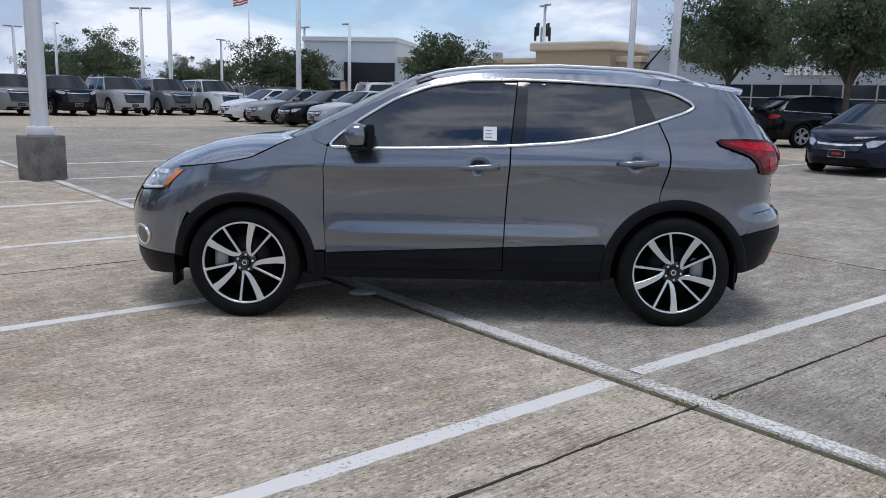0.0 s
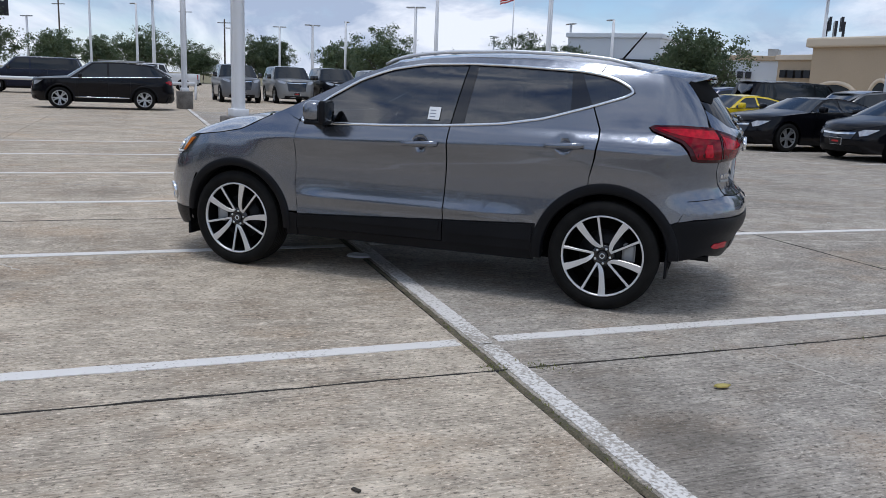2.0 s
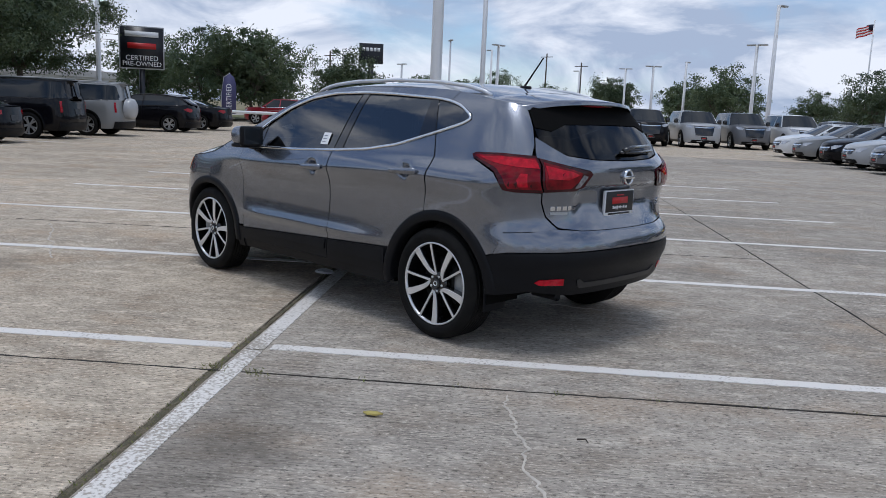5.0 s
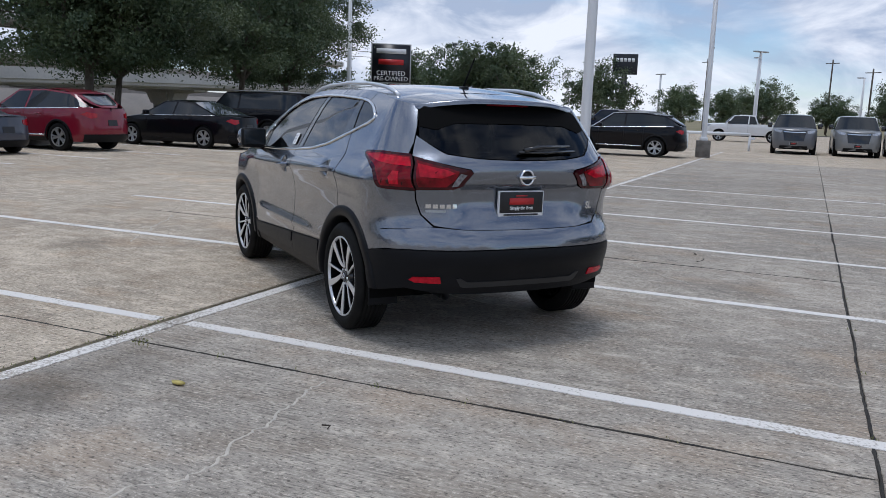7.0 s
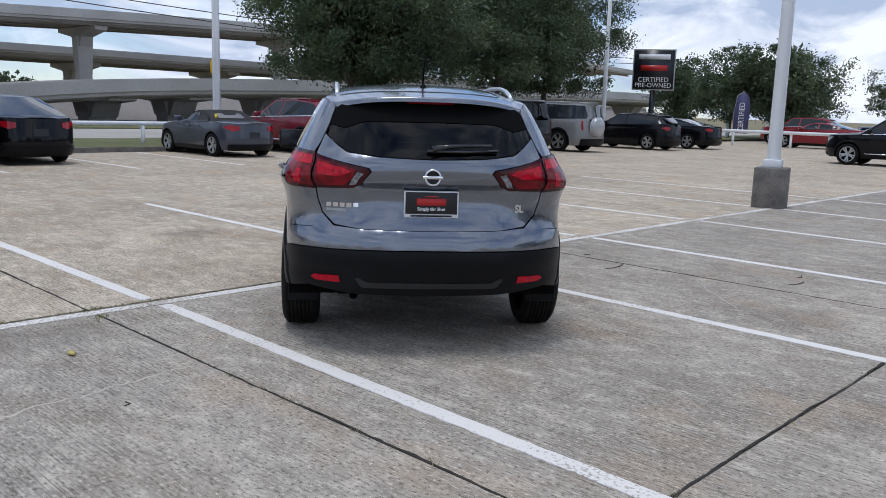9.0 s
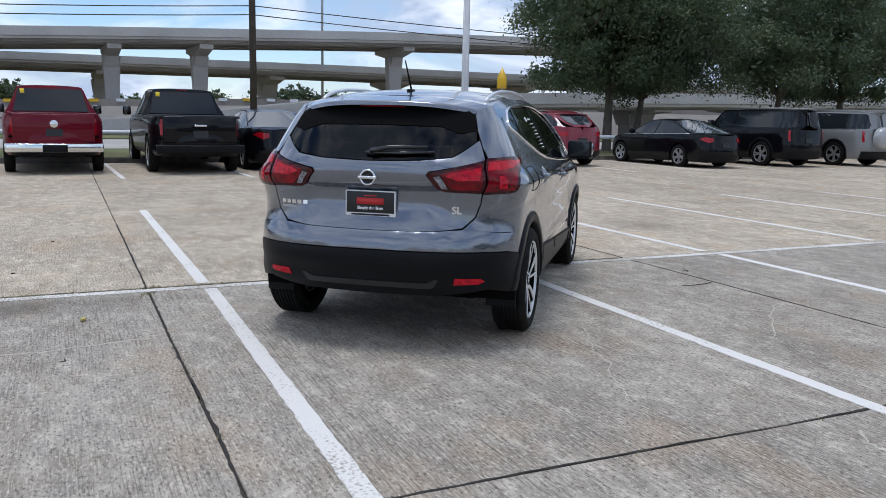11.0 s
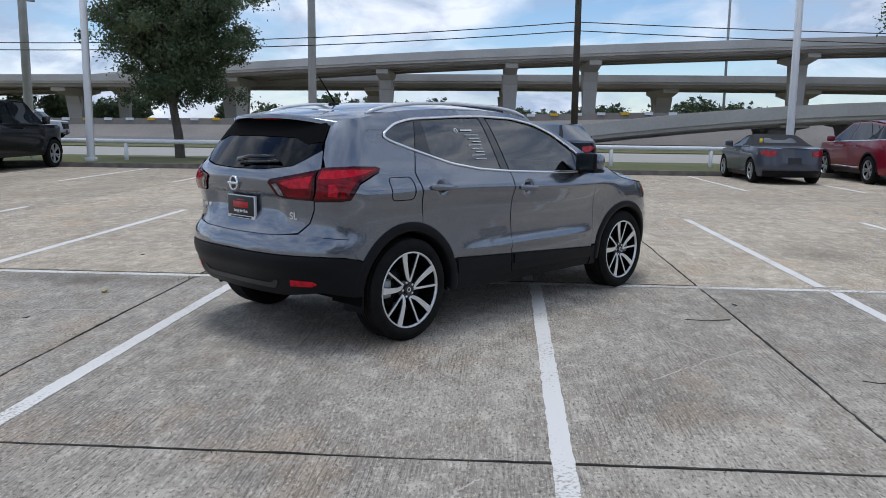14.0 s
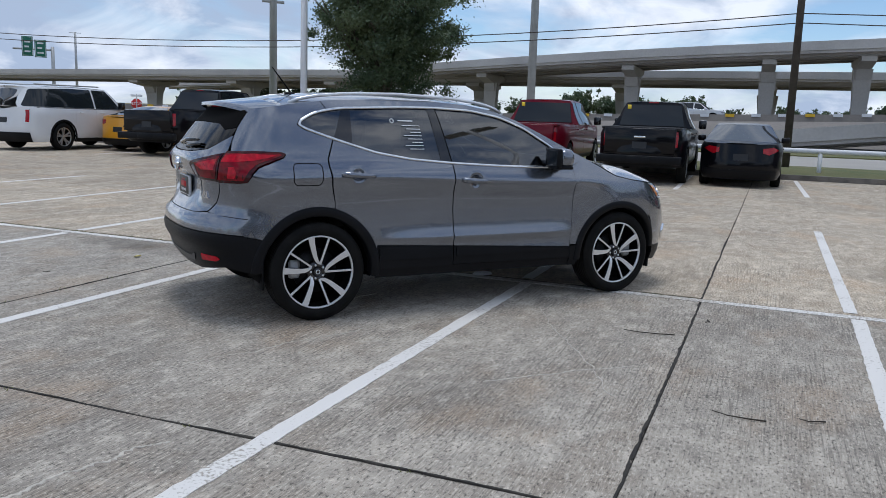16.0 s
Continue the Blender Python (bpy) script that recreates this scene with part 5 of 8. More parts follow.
        for k in range(3):
            part("sticker_print", H.panel([(x0 + 0.012, z1 - 0.025 - k * 0.02), (x1 - 0.03, z1 - 0.025 - k * 0.02), (x1 - 0.03, z1 - 0.020 - k * 0.02), (x0 + 0.012, z1 - 0.020 - k * 0.02)], 0.004, 0.001, 0.05, side), INK, car)
    for k in range(8):
        z = 1.355 - 0.0235 * k
        part("window_print", H.panel([(0.50, z), (0.645 - 0.03 * (k % 3), z), (0.645 - 0.03 * (k % 3), z + 0.0045), (0.50, z + 0.0045)], 0.0, 0.001, 0.05, 1), PAPER, car)
    part("window_print", H.panel([(0.55, 1.387), (0.67, 1.387), (0.67, 1.395), (0.55, 1.395)], 0.0, 0.001, 0.05, 1), PAPER, car)
    part("window_mark", H.ribbon(arc(0.715, 1.391, 0.014, 0, 360, 14)[:-1], 0.005, 0.001, 1, True, off=-0.003), PAPER, car)
    return car


def text(word, size, y, z, shell, mat, parent, proud):
    """Raised letters on the tail, written with the built-in font and turned into a mesh."""
    c = bpy.data.curves.new("letters", "FONT")
    c.body, c.size, c.extrude, c.align_x, c.offset = word, size * 1.35, proud, "CENTER", size * 0.045
    tmp = bpy.data.objects.new("letters", c)
    scene.collection.objects.link(tmp)
    dg = bpy.context.evaluated_depsgraph_get()
    me = bpy.data.meshes.new_from_object(tmp.evaluated_get(dg))
    bpy.data.objects.remove(tmp)
    p = shell.at(shell.s_y(y, z), z)
    n = shell.normal(shell.s_y(y, z), z)
    me.materials.append(mat)
    o = new("lettering", me)
    o.parent = parent
    o.matrix_local = Matrix.Translation(p + n * 0.003) @ Matrix.Rotation(math.atan2(n.y, n.x), 4, "Z") @ Euler((radians(90), 0, radians(90))).to_matrix().to_4x4()
    return o

# ---------------------------------------------------------------- parked cars
def paint(name, color, metal=0.0):
    deep = sum(color) < 0.15
    return material(name, color, 0.3, metal=metal, coat=0.45 if deep else 0.7, spec=0.05 if deep else 0.3, vary=0.25, vscale=2.5, tint=tuple(c * 0.8 for c in color))


PAINTS = {k: paint("paint_" + k, c) for k, c in dict(
    black=(0.004, 0.004, 0.006), white=(0.74, 0.75, 0.76), silver=(0.42, 0.43, 0.44), grey=(0.14, 0.145, 0.155), red=(0.24, 0.008, 0.018), ruby=(0.19, 0.005, 0.020),
    maroon=(0.13, 0.004, 0.014), yellow=(0.86, 0.62, 0.015), orange=(0.80, 0.36, 0.02), navy=(0.010, 0.014, 0.032), blue=(0.03, 0.05, 0.12), pewter=(0.23, 0.235, 0.235), slate=(0.050, 0.056, 0.078)).items()}
RIMS = material("alloy_rim", (0.50, 0.51, 0.52), 0.35, metal=0.8, vary=0.3, vscale=6)
WHEELS = {}


def lot_wheel(parent, at, r, side, rim_mat):
    """A parked car's wheel: five double spokes on a barrel coloured near-black for its shade; alike wheels share their
    meshes.
    """
    key = (r, rim_mat.name)
    if key not in WHEELS:
        h, rr = 0.11, r * 0.70
        WHEELS[key] = dict(tyre=bm_lathe([(rr - 0.004, -h * 0.8), (rr + 0.02, -h * 0.95), (r - 0.02, -h * 0.95), (r, -h * 0.75), (r, h * 0.75), (r - 0.02, h * 0.95), (rr + 0.02, h * 0.97), (rr - 0.004, h * 0.80)], 28),
                           barrel=bm_lathe([(rr, h * 0.75), (rr * 0.94, h * 0.6), (rr * 0.9, -h * 0.1), (0.001, -h * 0.1)], 24),
                           rim=bm_lathe([(rr * 0.90, h * 0.70), (rr * 0.93, h * 0.88), (rr * 1.0, h * 0.88), (rr * 1.01, h * 0.72)], 28))
        for k in range(5):
            for d in (-9, 9):
                s = blade(0.03, rr * 0.95, 72 * k + d * 0.5, 72 * k + d * 1.3, 0.05, 0.045, h * 0.62, h * 0.82, n=2)
                me = bpy.data.meshes.new("tmp")
                s.to_mesh(me)
                s.free()
                WHEELS[key]["rim"].from_mesh(me)
        bm_lathe([(0.055, h * 0.4), (0.05, h * 0.72), (0.001, h * 0.74)], 14, bm=WHEELS[key]["rim"])
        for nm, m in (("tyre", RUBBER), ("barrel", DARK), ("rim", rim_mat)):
            b = WHEELS[key][nm]
            me = bpy.data.meshes.new(nm)
            b.to_mesh(me)
            b.free()
            me.materials.append(m)
            me.polygons.foreach_set("use_smooth", [nm == "tyre"] * len(me.polygons))
            WHEELS[key][nm] = me
    w = new("wheel")
    w.parent = parent
    w.location = at
    w.rotation_euler = (0, random.uniform(0, 6.28), 0 if side > 0 else math.pi)
    for nm in ("tyre", "barrel", "rim"):
        o = new(nm, WHEELS[key][nm])
        o.parent = w
    return w


# per style: length, width, height, wheelbase, front overhang, wheel radius, then outline fractions:
# bonnet front height, cowl (x, z), windscreen top (x, z), roof rear (x, z), rear glass foot (x, z), deck end z, belt heights front and rear
STYLES = dict(
    sedan=(4.85, 1.84, 1.46, 2.80, 0.95, 0.335, 0.50, (0.265, 0.685), (0.44, 0.965), (0.67, 0.955), (0.865, 0.715), 0.69, (0.65, 0.70)),
    coupe=(4.80, 1.90, 1.37, 2.75, 0.95, 0.355, 0.56, (0.32, 0.735), (0.47, 0.965), (0.66, 0.960), (0.88, 0.785), 0.75, (0.715, 0.77)),
    roadster=(3.92, 1.735, 1.235, 2.31, 0.80, 0.310, 0.55, (0.36, 0.745), (0.485, 0.965), (0.62, 0.985), (0.755, 0.765), 0.74, (0.72, 0.76)),
    hatch=(4.45, 1.84, 1.55, 2.65, 0.88, 0.345, 0.56, (0.255, 0.685), (0.44, 0.965), (0.86, 0.945), (0.975, 0.690), 0.66, (0.65, 0.72)),
    crossover=(4.66, 1.87, 1.64, 2.69, 0.93, 0.362, 0.575, (0.265, 0.665), (0.43, 0.965), (0.835, 0.940), (0.975, 0.695), 0.665, (0.63, 0.705)),
    suv=(5.18, 2.02, 1.88, 2.95, 0.95, 0.395, 0.615, (0.255, 0.675), (0.385, 0.970), (0.93, 0.965), (0.985, 0.660), 0.64, (0.64, 0.66)),
    boxy=(4.80, 1.92, 1.84, 2.80, 0.88, 0.400, 0.600, (0.27, 0.685), (0.375, 0.975), (0.955, 0.975), (0.988, 0.665), 0.64, (0.66, 0.67)),
    pickup=(5.85, 2.03, 1.93, 3.65, 0.98, 0.410, 0.625, (0.235, 0.675), (0.335, 0.970), (0.575, 0.975), (0.625, 0.690), 0.665, (0.645, 0.655)))


def parked_car(style, color, label, at, heading, name=None, category="car", lamps="tall", rim=None, plate=True, extras=()):
    """heading: degrees counter-clockwise from +x towards which the nose points."""
    L, W, Hh, wb, fo, r, hz, cowl, wst, rr, rgf, dz, belt = STYLES[style]
    nm = name or dict(sedan="sedan_car", coupe="coupe_car", roadster="roadster_car", hatch="hatchback_car", crossover="crossover_car", suv="suv_car", boxy="suv_car", pickup="pickup_truck")[style]
    car = thing(nm, label, category, at, group="parked vehicles", turn=radians(heading) + math.pi)
    body = PAINTS[color]
    x0, X = -L / 2, lambda f: -L / 2 + L * f
    Z = lambda f: Hh * f
    w = W / 2
    zb = Z((belt[0] + belt[1]) / 2)
    clear = 0.17 if style in ("sedan", "coupe", "roadster", "hatch") else 0.38 if style == "pickup" else 0.24
    tall = style in ("suv", "boxy", "pickup")
    sh = Shell(wz=[(clear - 0.02, w * 0.90), (clear + 0.12, w * 0.975), (Z(0.42), w * 0.985), (zb - 0.10, w * 1.0), (zb, w * 0.965), (Z(0.80), w * (0.80 if style == "pickup" else 0.88 if tall else 0.83)), (Z(0.95), w * (0.70 if style == "pickup" else 0.78 if tall else 0.68)), (Z(1.02), w * 0.6)],
               xr=[(clear - 0.02, L / 2 - 0.14), (clear + 0.12, L / 2 - 0.02), (Z(0.38), L / 2), (Z(0.45), L / 2 - 0.03), (zb, L / 2 - 0.07), (zb + 0.08, L / 2 - 0.12), (Hh, X(rr[0]))],
               xf=[(clear - 0.02, x0 + 0.14), (clear + 0.10, x0 + 0.02), (Z(0.36), x0), (Z(hz) - 0.02, x0 + 0.08), (Z(hz) + 0.12, x0 + 0.22), (zb + 0.1, x0 + 0.3)],
               n_rear=3.8 if tall else 3.0, n_front=3.2 if tall else 2.5, xc=X(0.80), xcf=X(0.20), taper=(0.01, 0.03), belt=zb)
    sx, sy = sh.s_x, sh.s_y
    fx, rx = x0 + fo, x0 + fo + wb
    ra = r * 1.17
    zlow = clear + 0.02
    bz = lambda x: float(np.interp(x, [X(cowl[0]), X(rgf[0])], [Z(belt[0]), Z(belt[1])]))
    hoodz = lambda x: float(np.interp(x, [x0 + 0.12, X(0.10), X(cowl[0])], [Z(hz), Z(hz) + 0.45 * (Z(belt[0]) - Z(hz)), Z(belt[0])]))
    deckz = lambda x: float(np.interp(x, [X(rgf[0]), L / 2], [Z(belt[1]), Z(dz) - 0.03]))
    topz = lambda x: hoodz(x) if x < X(cowl[0]) else bz(x) if x < X(rgf[0]) else deckz(x)
    if style == "pickup":
        topz = lambda x: hoodz(x) if x < X(cowl[0]) else bz(x)
    a1 = math.degrees(math.asin((zlow - r) / ra))

    def end_s(rear, z):
        return sh.xc + sh.L if rear else sh.xcf - sh.L
    cut1, cut2 = (X(cowl[0]) + X(wst[0])) / 2 - 0.12, X(0.60)
    # three skins a side: front with wing, doors, rear
    arcs = lambda cx, lo, hi: arc(cx, r, ra, lo, hi, 12)
    front = [(end_s(0, 0), zlow + 0.06), (sx(x0 + 0.35, zlow), zlow)] + [(sx(x, z), z) for x, z in arcs(fx, 180 - a1, a1)] + [(cut1 - 0.003, zlow), (cut1 - 0.003, topz(cut1))]
    front += [(sx(x, topz(x)), topz(x)) for x in np.linspace(cut1, x0 + 0.16, 9)[1:]] + [(end_s(0, 0), Z(hz) - 0.02)]
    mid0 = rx - ra * math.cos(radians(a1))
    split = (cut1 + mid0) / 2 + 0.10

    def door(xa, xb):
        return [(xa, zlow), (xb, zlow), (xb, topz(xb))] + [(x, topz(x)) for x in np.linspace(xb, xa, 6)[1:-1]] + [(xa, topz(xa))]
    rear = [(mid0 - 0.036, zlow)] + [(sx(x, z), z) for x, z in arcs(rx, 180 - a1, a1)] + [(sx(L / 2 - 0.30, zlow), zlow), (end_s(1, 0), zlow + 0.03), (end_s(1, 0), deckz(L / 2) if style not in ("pickup",) else Z(0.66))]
    rear += [(sx(x, topz(x)), topz(x)) for x in np.linspace(L / 2 - 0.10, mid0 - 0.036, 9)]
    for side in (1, -1):
        part("front_body", sh.panel(front, 0, 0.02, 0.16, side), body, car)
        part("front_door", sh.panel(door(cut1 + 0.003, split - 0.003), 0, 0.02, 0.16, side), body, car)
        part("rear_door", sh.panel(door(split + 0.003, mid0 - 0.04), 0, 0.02, 0.16, side), body, car)
        part("rear_body", sh.panel(rear, 0, 0.02, 0.16, side), body, car)
        part("lower_trim", sh.panel([(fx + ra + 0.02, clear), (mid0 - 0.04, clear), (mid0 - 0.04, zlow + 0.09), (fx + ra + 0.02, zlow + 0.09)], 0.004, 0.02, 0.2, side), CLAD, car)
        for cx in (fx, rx):
            # arch liner, shade put into its near-black colour
            ln = bmesh.new()
            rows = []
            for i in range(15):
                a = radians(a1 + (180 - 2 * a1) * i / 14)
                rows.append([ln.verts.new((cx + ra * 1.02 * math.cos(a), y * side, r + ra * 1.02 * math.sin(a))) for y in (w * 0.55, w * 0.95)])
            for p, q in zip(rows, rows[1:]):
                ln.faces.new((p[0], p[1], q[1], q[0]))
            ln.faces.new([q[0] for q in rows])
            part("wheel_liner", ln, DARK, car)
            lot_wheel(car, (cx, side * (w - 0.125), r), r, side, rim or RIMS)
        # side glass with pillars round it
        gx0, gx1 = X(cowl[0]) + 0.10, X(rgf[0]) - (0.06 if style not in ("suv", "boxy") else 0.02)
        rx1 = X(rr[0])
        up = [(X(wst[0]) + 0.02, Z(wst[1]) - 0.05), ((X(wst[0]) + rx1) / 2, Z(0.985) - 0.05), (rx1 - 0.03, Z(rr[1]) - 0.06)]
        gl = [(gx0 + 0.10, bz(gx0) + 0.02), (gx1 - 0.04, bz(gx1) + 0.02)] + up[::-1]
        fr_ = [(gx0 - 0.10, bz(gx0) - 0.012), (gx1, bz(gx1) - 0.012), (rx1 + 0.02, Z(rr[1]) - 0.012), ((X(wst[0]) + rx1) / 2, Z(0.985) - 0.008), (X(wst[0]) - 0.02, Z(wst[1]) - 0.012)]
        skin = lambda pts: [(sx(x, z), z) for x, z in pts]
        part("window_frame", sh.panel(skin(dense(fr_, 0.12)), -0.004, 0.02, 0.12, side), body if style != "roadster" else CABIN, car)
        pill = (cut1 + mid0) / 2 + 0.12
        for a, c in ((-9, pill - 0.035), (pill + 0.035, 9)):
            pts = [(min(max(x, a), c), z) for x, z in dense(rounded(gl, 0.05, 2), 0.08)]
            keep = []
            for q in pts:
                if not keep or math.hypot(q[0] - keep[-1][0], q[1] - keep[-1][1]) > 0.004:
                    keep.append(q)
            if style in ("coupe", "roadster") and a > 0 and style == "roadster":
                continue
            part("side_window", sh.panel(skin(keep), 0.002, 0.004, 0.12, side), CARGLASS, car)
        part("window_trim", sh.ribbon([(sx(x, bz(x)), bz(x) + 0.002) for x in np.linspace(gx0 - 0.05, gx1, 12)], 0.032 if style == "crossover" else 0.02, 0.008, side), CHROME if style in ("sedan", "crossover") else BLACKG, car)
        if style in ("crossover", "suv", "boxy"):
            for cx in (fx, rx):
                part("arch_trim", sh.ribbon([(sx(x, z), z) for x, z in arc(cx, r, ra + 0.02, a1, 180 - a1, 16)], 0.055, 0.012, side), CLAD, car)
        if style == "crossover":
            part("side_moulding", sh.ribbon([(x, zlow + 0.14) for x in np.linspace(fx + ra + 0.06, mid0 - 0.08, 6)], 0.035, 0.012, side), CHROME, car)
        zh = bz(0) - 0.11
        for hx in ((pill - 0.25), (mid0 - 0.25)):
            part("door_handle", bm_tube([(hx - 0.09, side * (sh.width(hx, zh) + 0.018), zh), (hx + 0.09, side * (sh.width(hx, zh) + 0.018), zh)], 0.016, 6), body, car)
        part("door_mirror", bm_box(cut1 + 0.02, cut1 + 0.16, side * (w + 0.10) - 0.10, side * (w + 0.10) + 0.10, bz(cut1) + 0.01, bz(cut1) + (0.24 if tall else 0.16), 0.035), BLACKG if tall else body, car)
        # lamps
        zt = zb - 0.06
        if style in ("suv", "boxy", "pickup"):
            tl = [(sx(L / 2 - 0.16, zt), zt - 0.34), (sy(w * 0.80, zt), zt - 0.34), (sy(w * 0.80, zt), zt), (sx(L / 2 - 0.16, zt), zt)]
        else:
            tl = [(sx(L / 2 - 0.34, zt), zt - 0.06), (sx(L / 2 - 0.16, zt), zt - 0.17), (sy(w * 0.50, zt), zt - 0.13), (sy(w * 0.50, zt), zt - 0.03), (sx(L / 2 - 0.22, zt), zt)]
        part("tail_lamp", sh.panel(tl, 0.008, 0.02, 0.10, side), LAMPRED, car)
        zf = Z(hz) - 0.04
        hl = [(sx(x0 + 0.42, zf), zf + 0.03), (sx(x0 + 0.26, zf), zf - 0.10), (sy(w * 0.58, zf, False), zf - 0.13), (sy(w * 0.52, zf, False), zf - 0.03), (sx(x0 + 0.2, zf), zf + 0.02)]
        part("headlamp", sh.panel(hl, 0.008, 0.02, 0.10, side), CLEARL, car)
    yzr = lambda pts: [(sy(y, z), z) for y, z in pts]
    fb = lambda pts: [(sy(y, z, False), z) for y, z in pts]
    mir = lambda pts: pts + [(-y, z) for y, z in pts[::-1]]
    gz0, gz1 = Z(0.33), Z(hz) - 0.06
    part("grille", sh.panel(dense(fb(mir([(0.0, gz0), (w * 0.42, gz0 + 0.02), (w * 0.50, gz1), (0.0, gz1)])), 0.12), 0.006, 0.02, 0.12), BLACKG, car)
    part("grille_bar", sh.panel(dense(fb(mir([(0.0, gz1 - 0.09), (w * 0.46, gz1 - 0.07), (w * 0.48, gz1 - 0.03), (0.0, gz1 - 0.05)])), 0.12), 0.012, 0.01, 0.12), CHROME, car)
    part("lower_intake", sh.panel(dense(fb(mir([(0.0, clear + 0.04), (w * 0.62, clear + 0.06), (w * 0.58, clear + 0.17), (0.0, clear + 0.17)])), 0.12), 0.006, 0.02, 0.12), CLAD, car)
    part("rear_valance", sh.panel(dense(yzr(mir([(0.0, zlow), (w * 0.80, zlow + 0.01), (w * 0.82, Z(0.28)), (0.0, Z(0.28))])), 0.08), 0.018, 0.03, 0.08), CLAD, car)
    if plate:
        part("plate", sh.panel(dense(yzr([(0.16, Z(0.42)), (-0.16, Z(0.42)), (-0.16, Z(0.42) + 0.15), (0.16, Z(0.42) + 0.15)]), 0.1), 0.01, 0.008, 0.1), PLATEBLK, car)
        pfm = part("front_plate_frame", sh.panel(dense(fb([(0.165, clear + 0.19), (-0.165, clear + 0.19), (-0.165, clear + 0.34), (0.165, clear + 0.34)]), 0.1), 0.010, 0.008, 0.1), WHITE, car)
        part("plate_mark", sh.panel(dense(fb([(0.09, clear + 0.245), (-0.09, clear + 0.245), (-0.09, clear + 0.285), (0.09, clear + 0.285)]), 0.1), 0.017, 0.004, 0.1), PLATERED, pfm)
        part("front_plate", sh.panel(dense(fb([(0.158, clear + 0.197), (-0.158, clear + 0.197), (-0.158, clear + 0.333), (0.158, clear + 0.333)]), 0.1), 0.014, 0.008, 0.1), PLATEBLK, car)
    # top: bonnet, windscreen, roof, rear glass, deck
    ed = lambda pts: [(x, min(sh.width(x, z), abs(sh.at(sx(x, z), z).y)), z) for x, z in pts]
    xs = np.linspace(x0 + 0.16, X(cowl[0]) + 0.04, 8)
    part("bonnet", bm_cover(ed([(x0 + 0.155, hoodz(x0 + 0.16) - 0.01)] + [(x, hoodz(x)) for x in xs]), [(x0 + 0.03, Z(hz) - 0.06)] + [(x - 0.06, hoodz(x) + 0.05 + 0.02 * k / 7) for k, x in enumerate(xs)], 3.0, 7), body, car)
    if "stripes" in extras:
        for yy in (0.17, -0.42):
            pts = [(x0 + 0.10, Z(hz) - 0.005)] + [(x - 0.05, hoodz(x) + 0.052 + 0.02 * k / 7) for k, x in enumerate(xs)]
            b = bmesh.new()
            rows = [[b.verts.new((x, y, z + h - 0.05 * abs(y / w) ** 3)) for y, h in ((yy, -0.01), (yy, 0.004), (yy + 0.25, 0.004), (yy + 0.25, -0.01))] for x, z in pts]
            for p, q in zip(rows, rows[1:]):
                for k in range(3):
                    b.faces.new((p[k], p[k + 1], q[k + 1], q[k]))
            bmesh.ops.recalc_face_normals(b, faces=b.faces)
            part("bonnet_stripe", b, BLACKG, car, "black stripe along the bonnet")
    t = np.linspace(0, 1, 5)
    mixp = lambda a, c: [(a[0] + (c[0] - a[0]) * q, a[1] + (c[1] - a[1]) * q) for q in t]
    c0, c1 = (X(cowl[0]) + 0.02, Z(belt[0])), (X(wst[0]), Z(wst[1]) - 0.012)
    part("windscreen", bm_cover(ed(mixp(c0, c1)), mixp((X(cowl[0]) - 0.10, Z(belt[0]) + 0.06), (X(wst[0]) - 0.12, Z(wst[1]) + 0.012)), 2.4, 7), CARGLASS, car)
    re = (X(rr[0]), Z(rr[1]) - 0.012)
    me_ = ((c1[0] + re[0]) / 2, Z(0.985))
    part("roof", bm_cover(ed([c1, ((c1[0] + me_[0]) / 2, Z(0.980)), me_, ((re[0] + me_[0]) / 2, Z(0.978)), re]),
                          [(c1[0] - 0.12, Z(wst[1]) + 0.012), ((c1[0] + me_[0]) / 2, Z(0.998)), (me_[0], Z(1.0)), ((re[0] + me_[0]) / 2, Z(0.997)), (re[0] + 0.06, Z(rr[1]) + 0.02)], 2.8, 7), CABIN if style == "roadster" else body, car)
    if style == "pickup":
        f = (X(rgf[0]), bz(X(rgf[0])))
        part("cab_back", bm_cover(ed(mixp(re, f)), mixp((re[0] + 0.06, Z(rr[1]) + 0.02), (f[0] + 0.04, f[1])), 4.0, 7), body, car)
        lean_ = lambda q: (re[0] + 0.075 + (f[0] - re[0] - 0.02) * q, re[1] + 0.02 + (f[1] - re[1] - 0.02) * q)
        pane = bm_prism([(-w * 0.66, lean_(0.10)[1]), (w * 0.66, lean_(0.10)[1]), (w * 0.78, lean_(0.92)[1]), (-w * 0.78, lean_(0.92)[1])], "X", -0.05, 0.0)
        for v in pane.verts:
            q = (v.co.z - re[1] - 0.02) / (f[1] - re[1] - 0.02)
            v.co.x += lean_(q)[0]
        part("rear_window", pane, CARGLASS, car, smooth=False)
        part("bed_floor", bm_box(f[0], L / 2 - 0.1, -w * 0.85, w * 0.85, Z(0.40), Z(0.42)), DARK, car)
        if "cover" in extras:
            part("bed_cover", bm_box(f[0] + 0.05, L / 2 - 0.10, -w * 0.86, w * 0.86, f[1] - 0.03, f[1] + 0.025, 0.012), (body if "badge" in extras else CABIN), car)
        tgz = Z(0.655)
        part("tailgate", bm_box(L / 2 - 0.16, L / 2 - 0.035, -w * 0.775, w * 0.775, Z(0.36), tgz, 0.02), body, car)
        part("rear_bumper", bm_box(L / 2 - 0.12, L / 2 + 0.06, -w * 0.93, w * 0.93, Z(0.245), Z(0.34), 0.03), CHROME if "chrome_bumper" in extras else CLAD, car)
        part("plate_recess", bm_box(L / 2 + 0.04, L / 2 + 0.068, -0.24, 0.24, Z(0.25), Z(0.325), 0.01), CLAD, car)
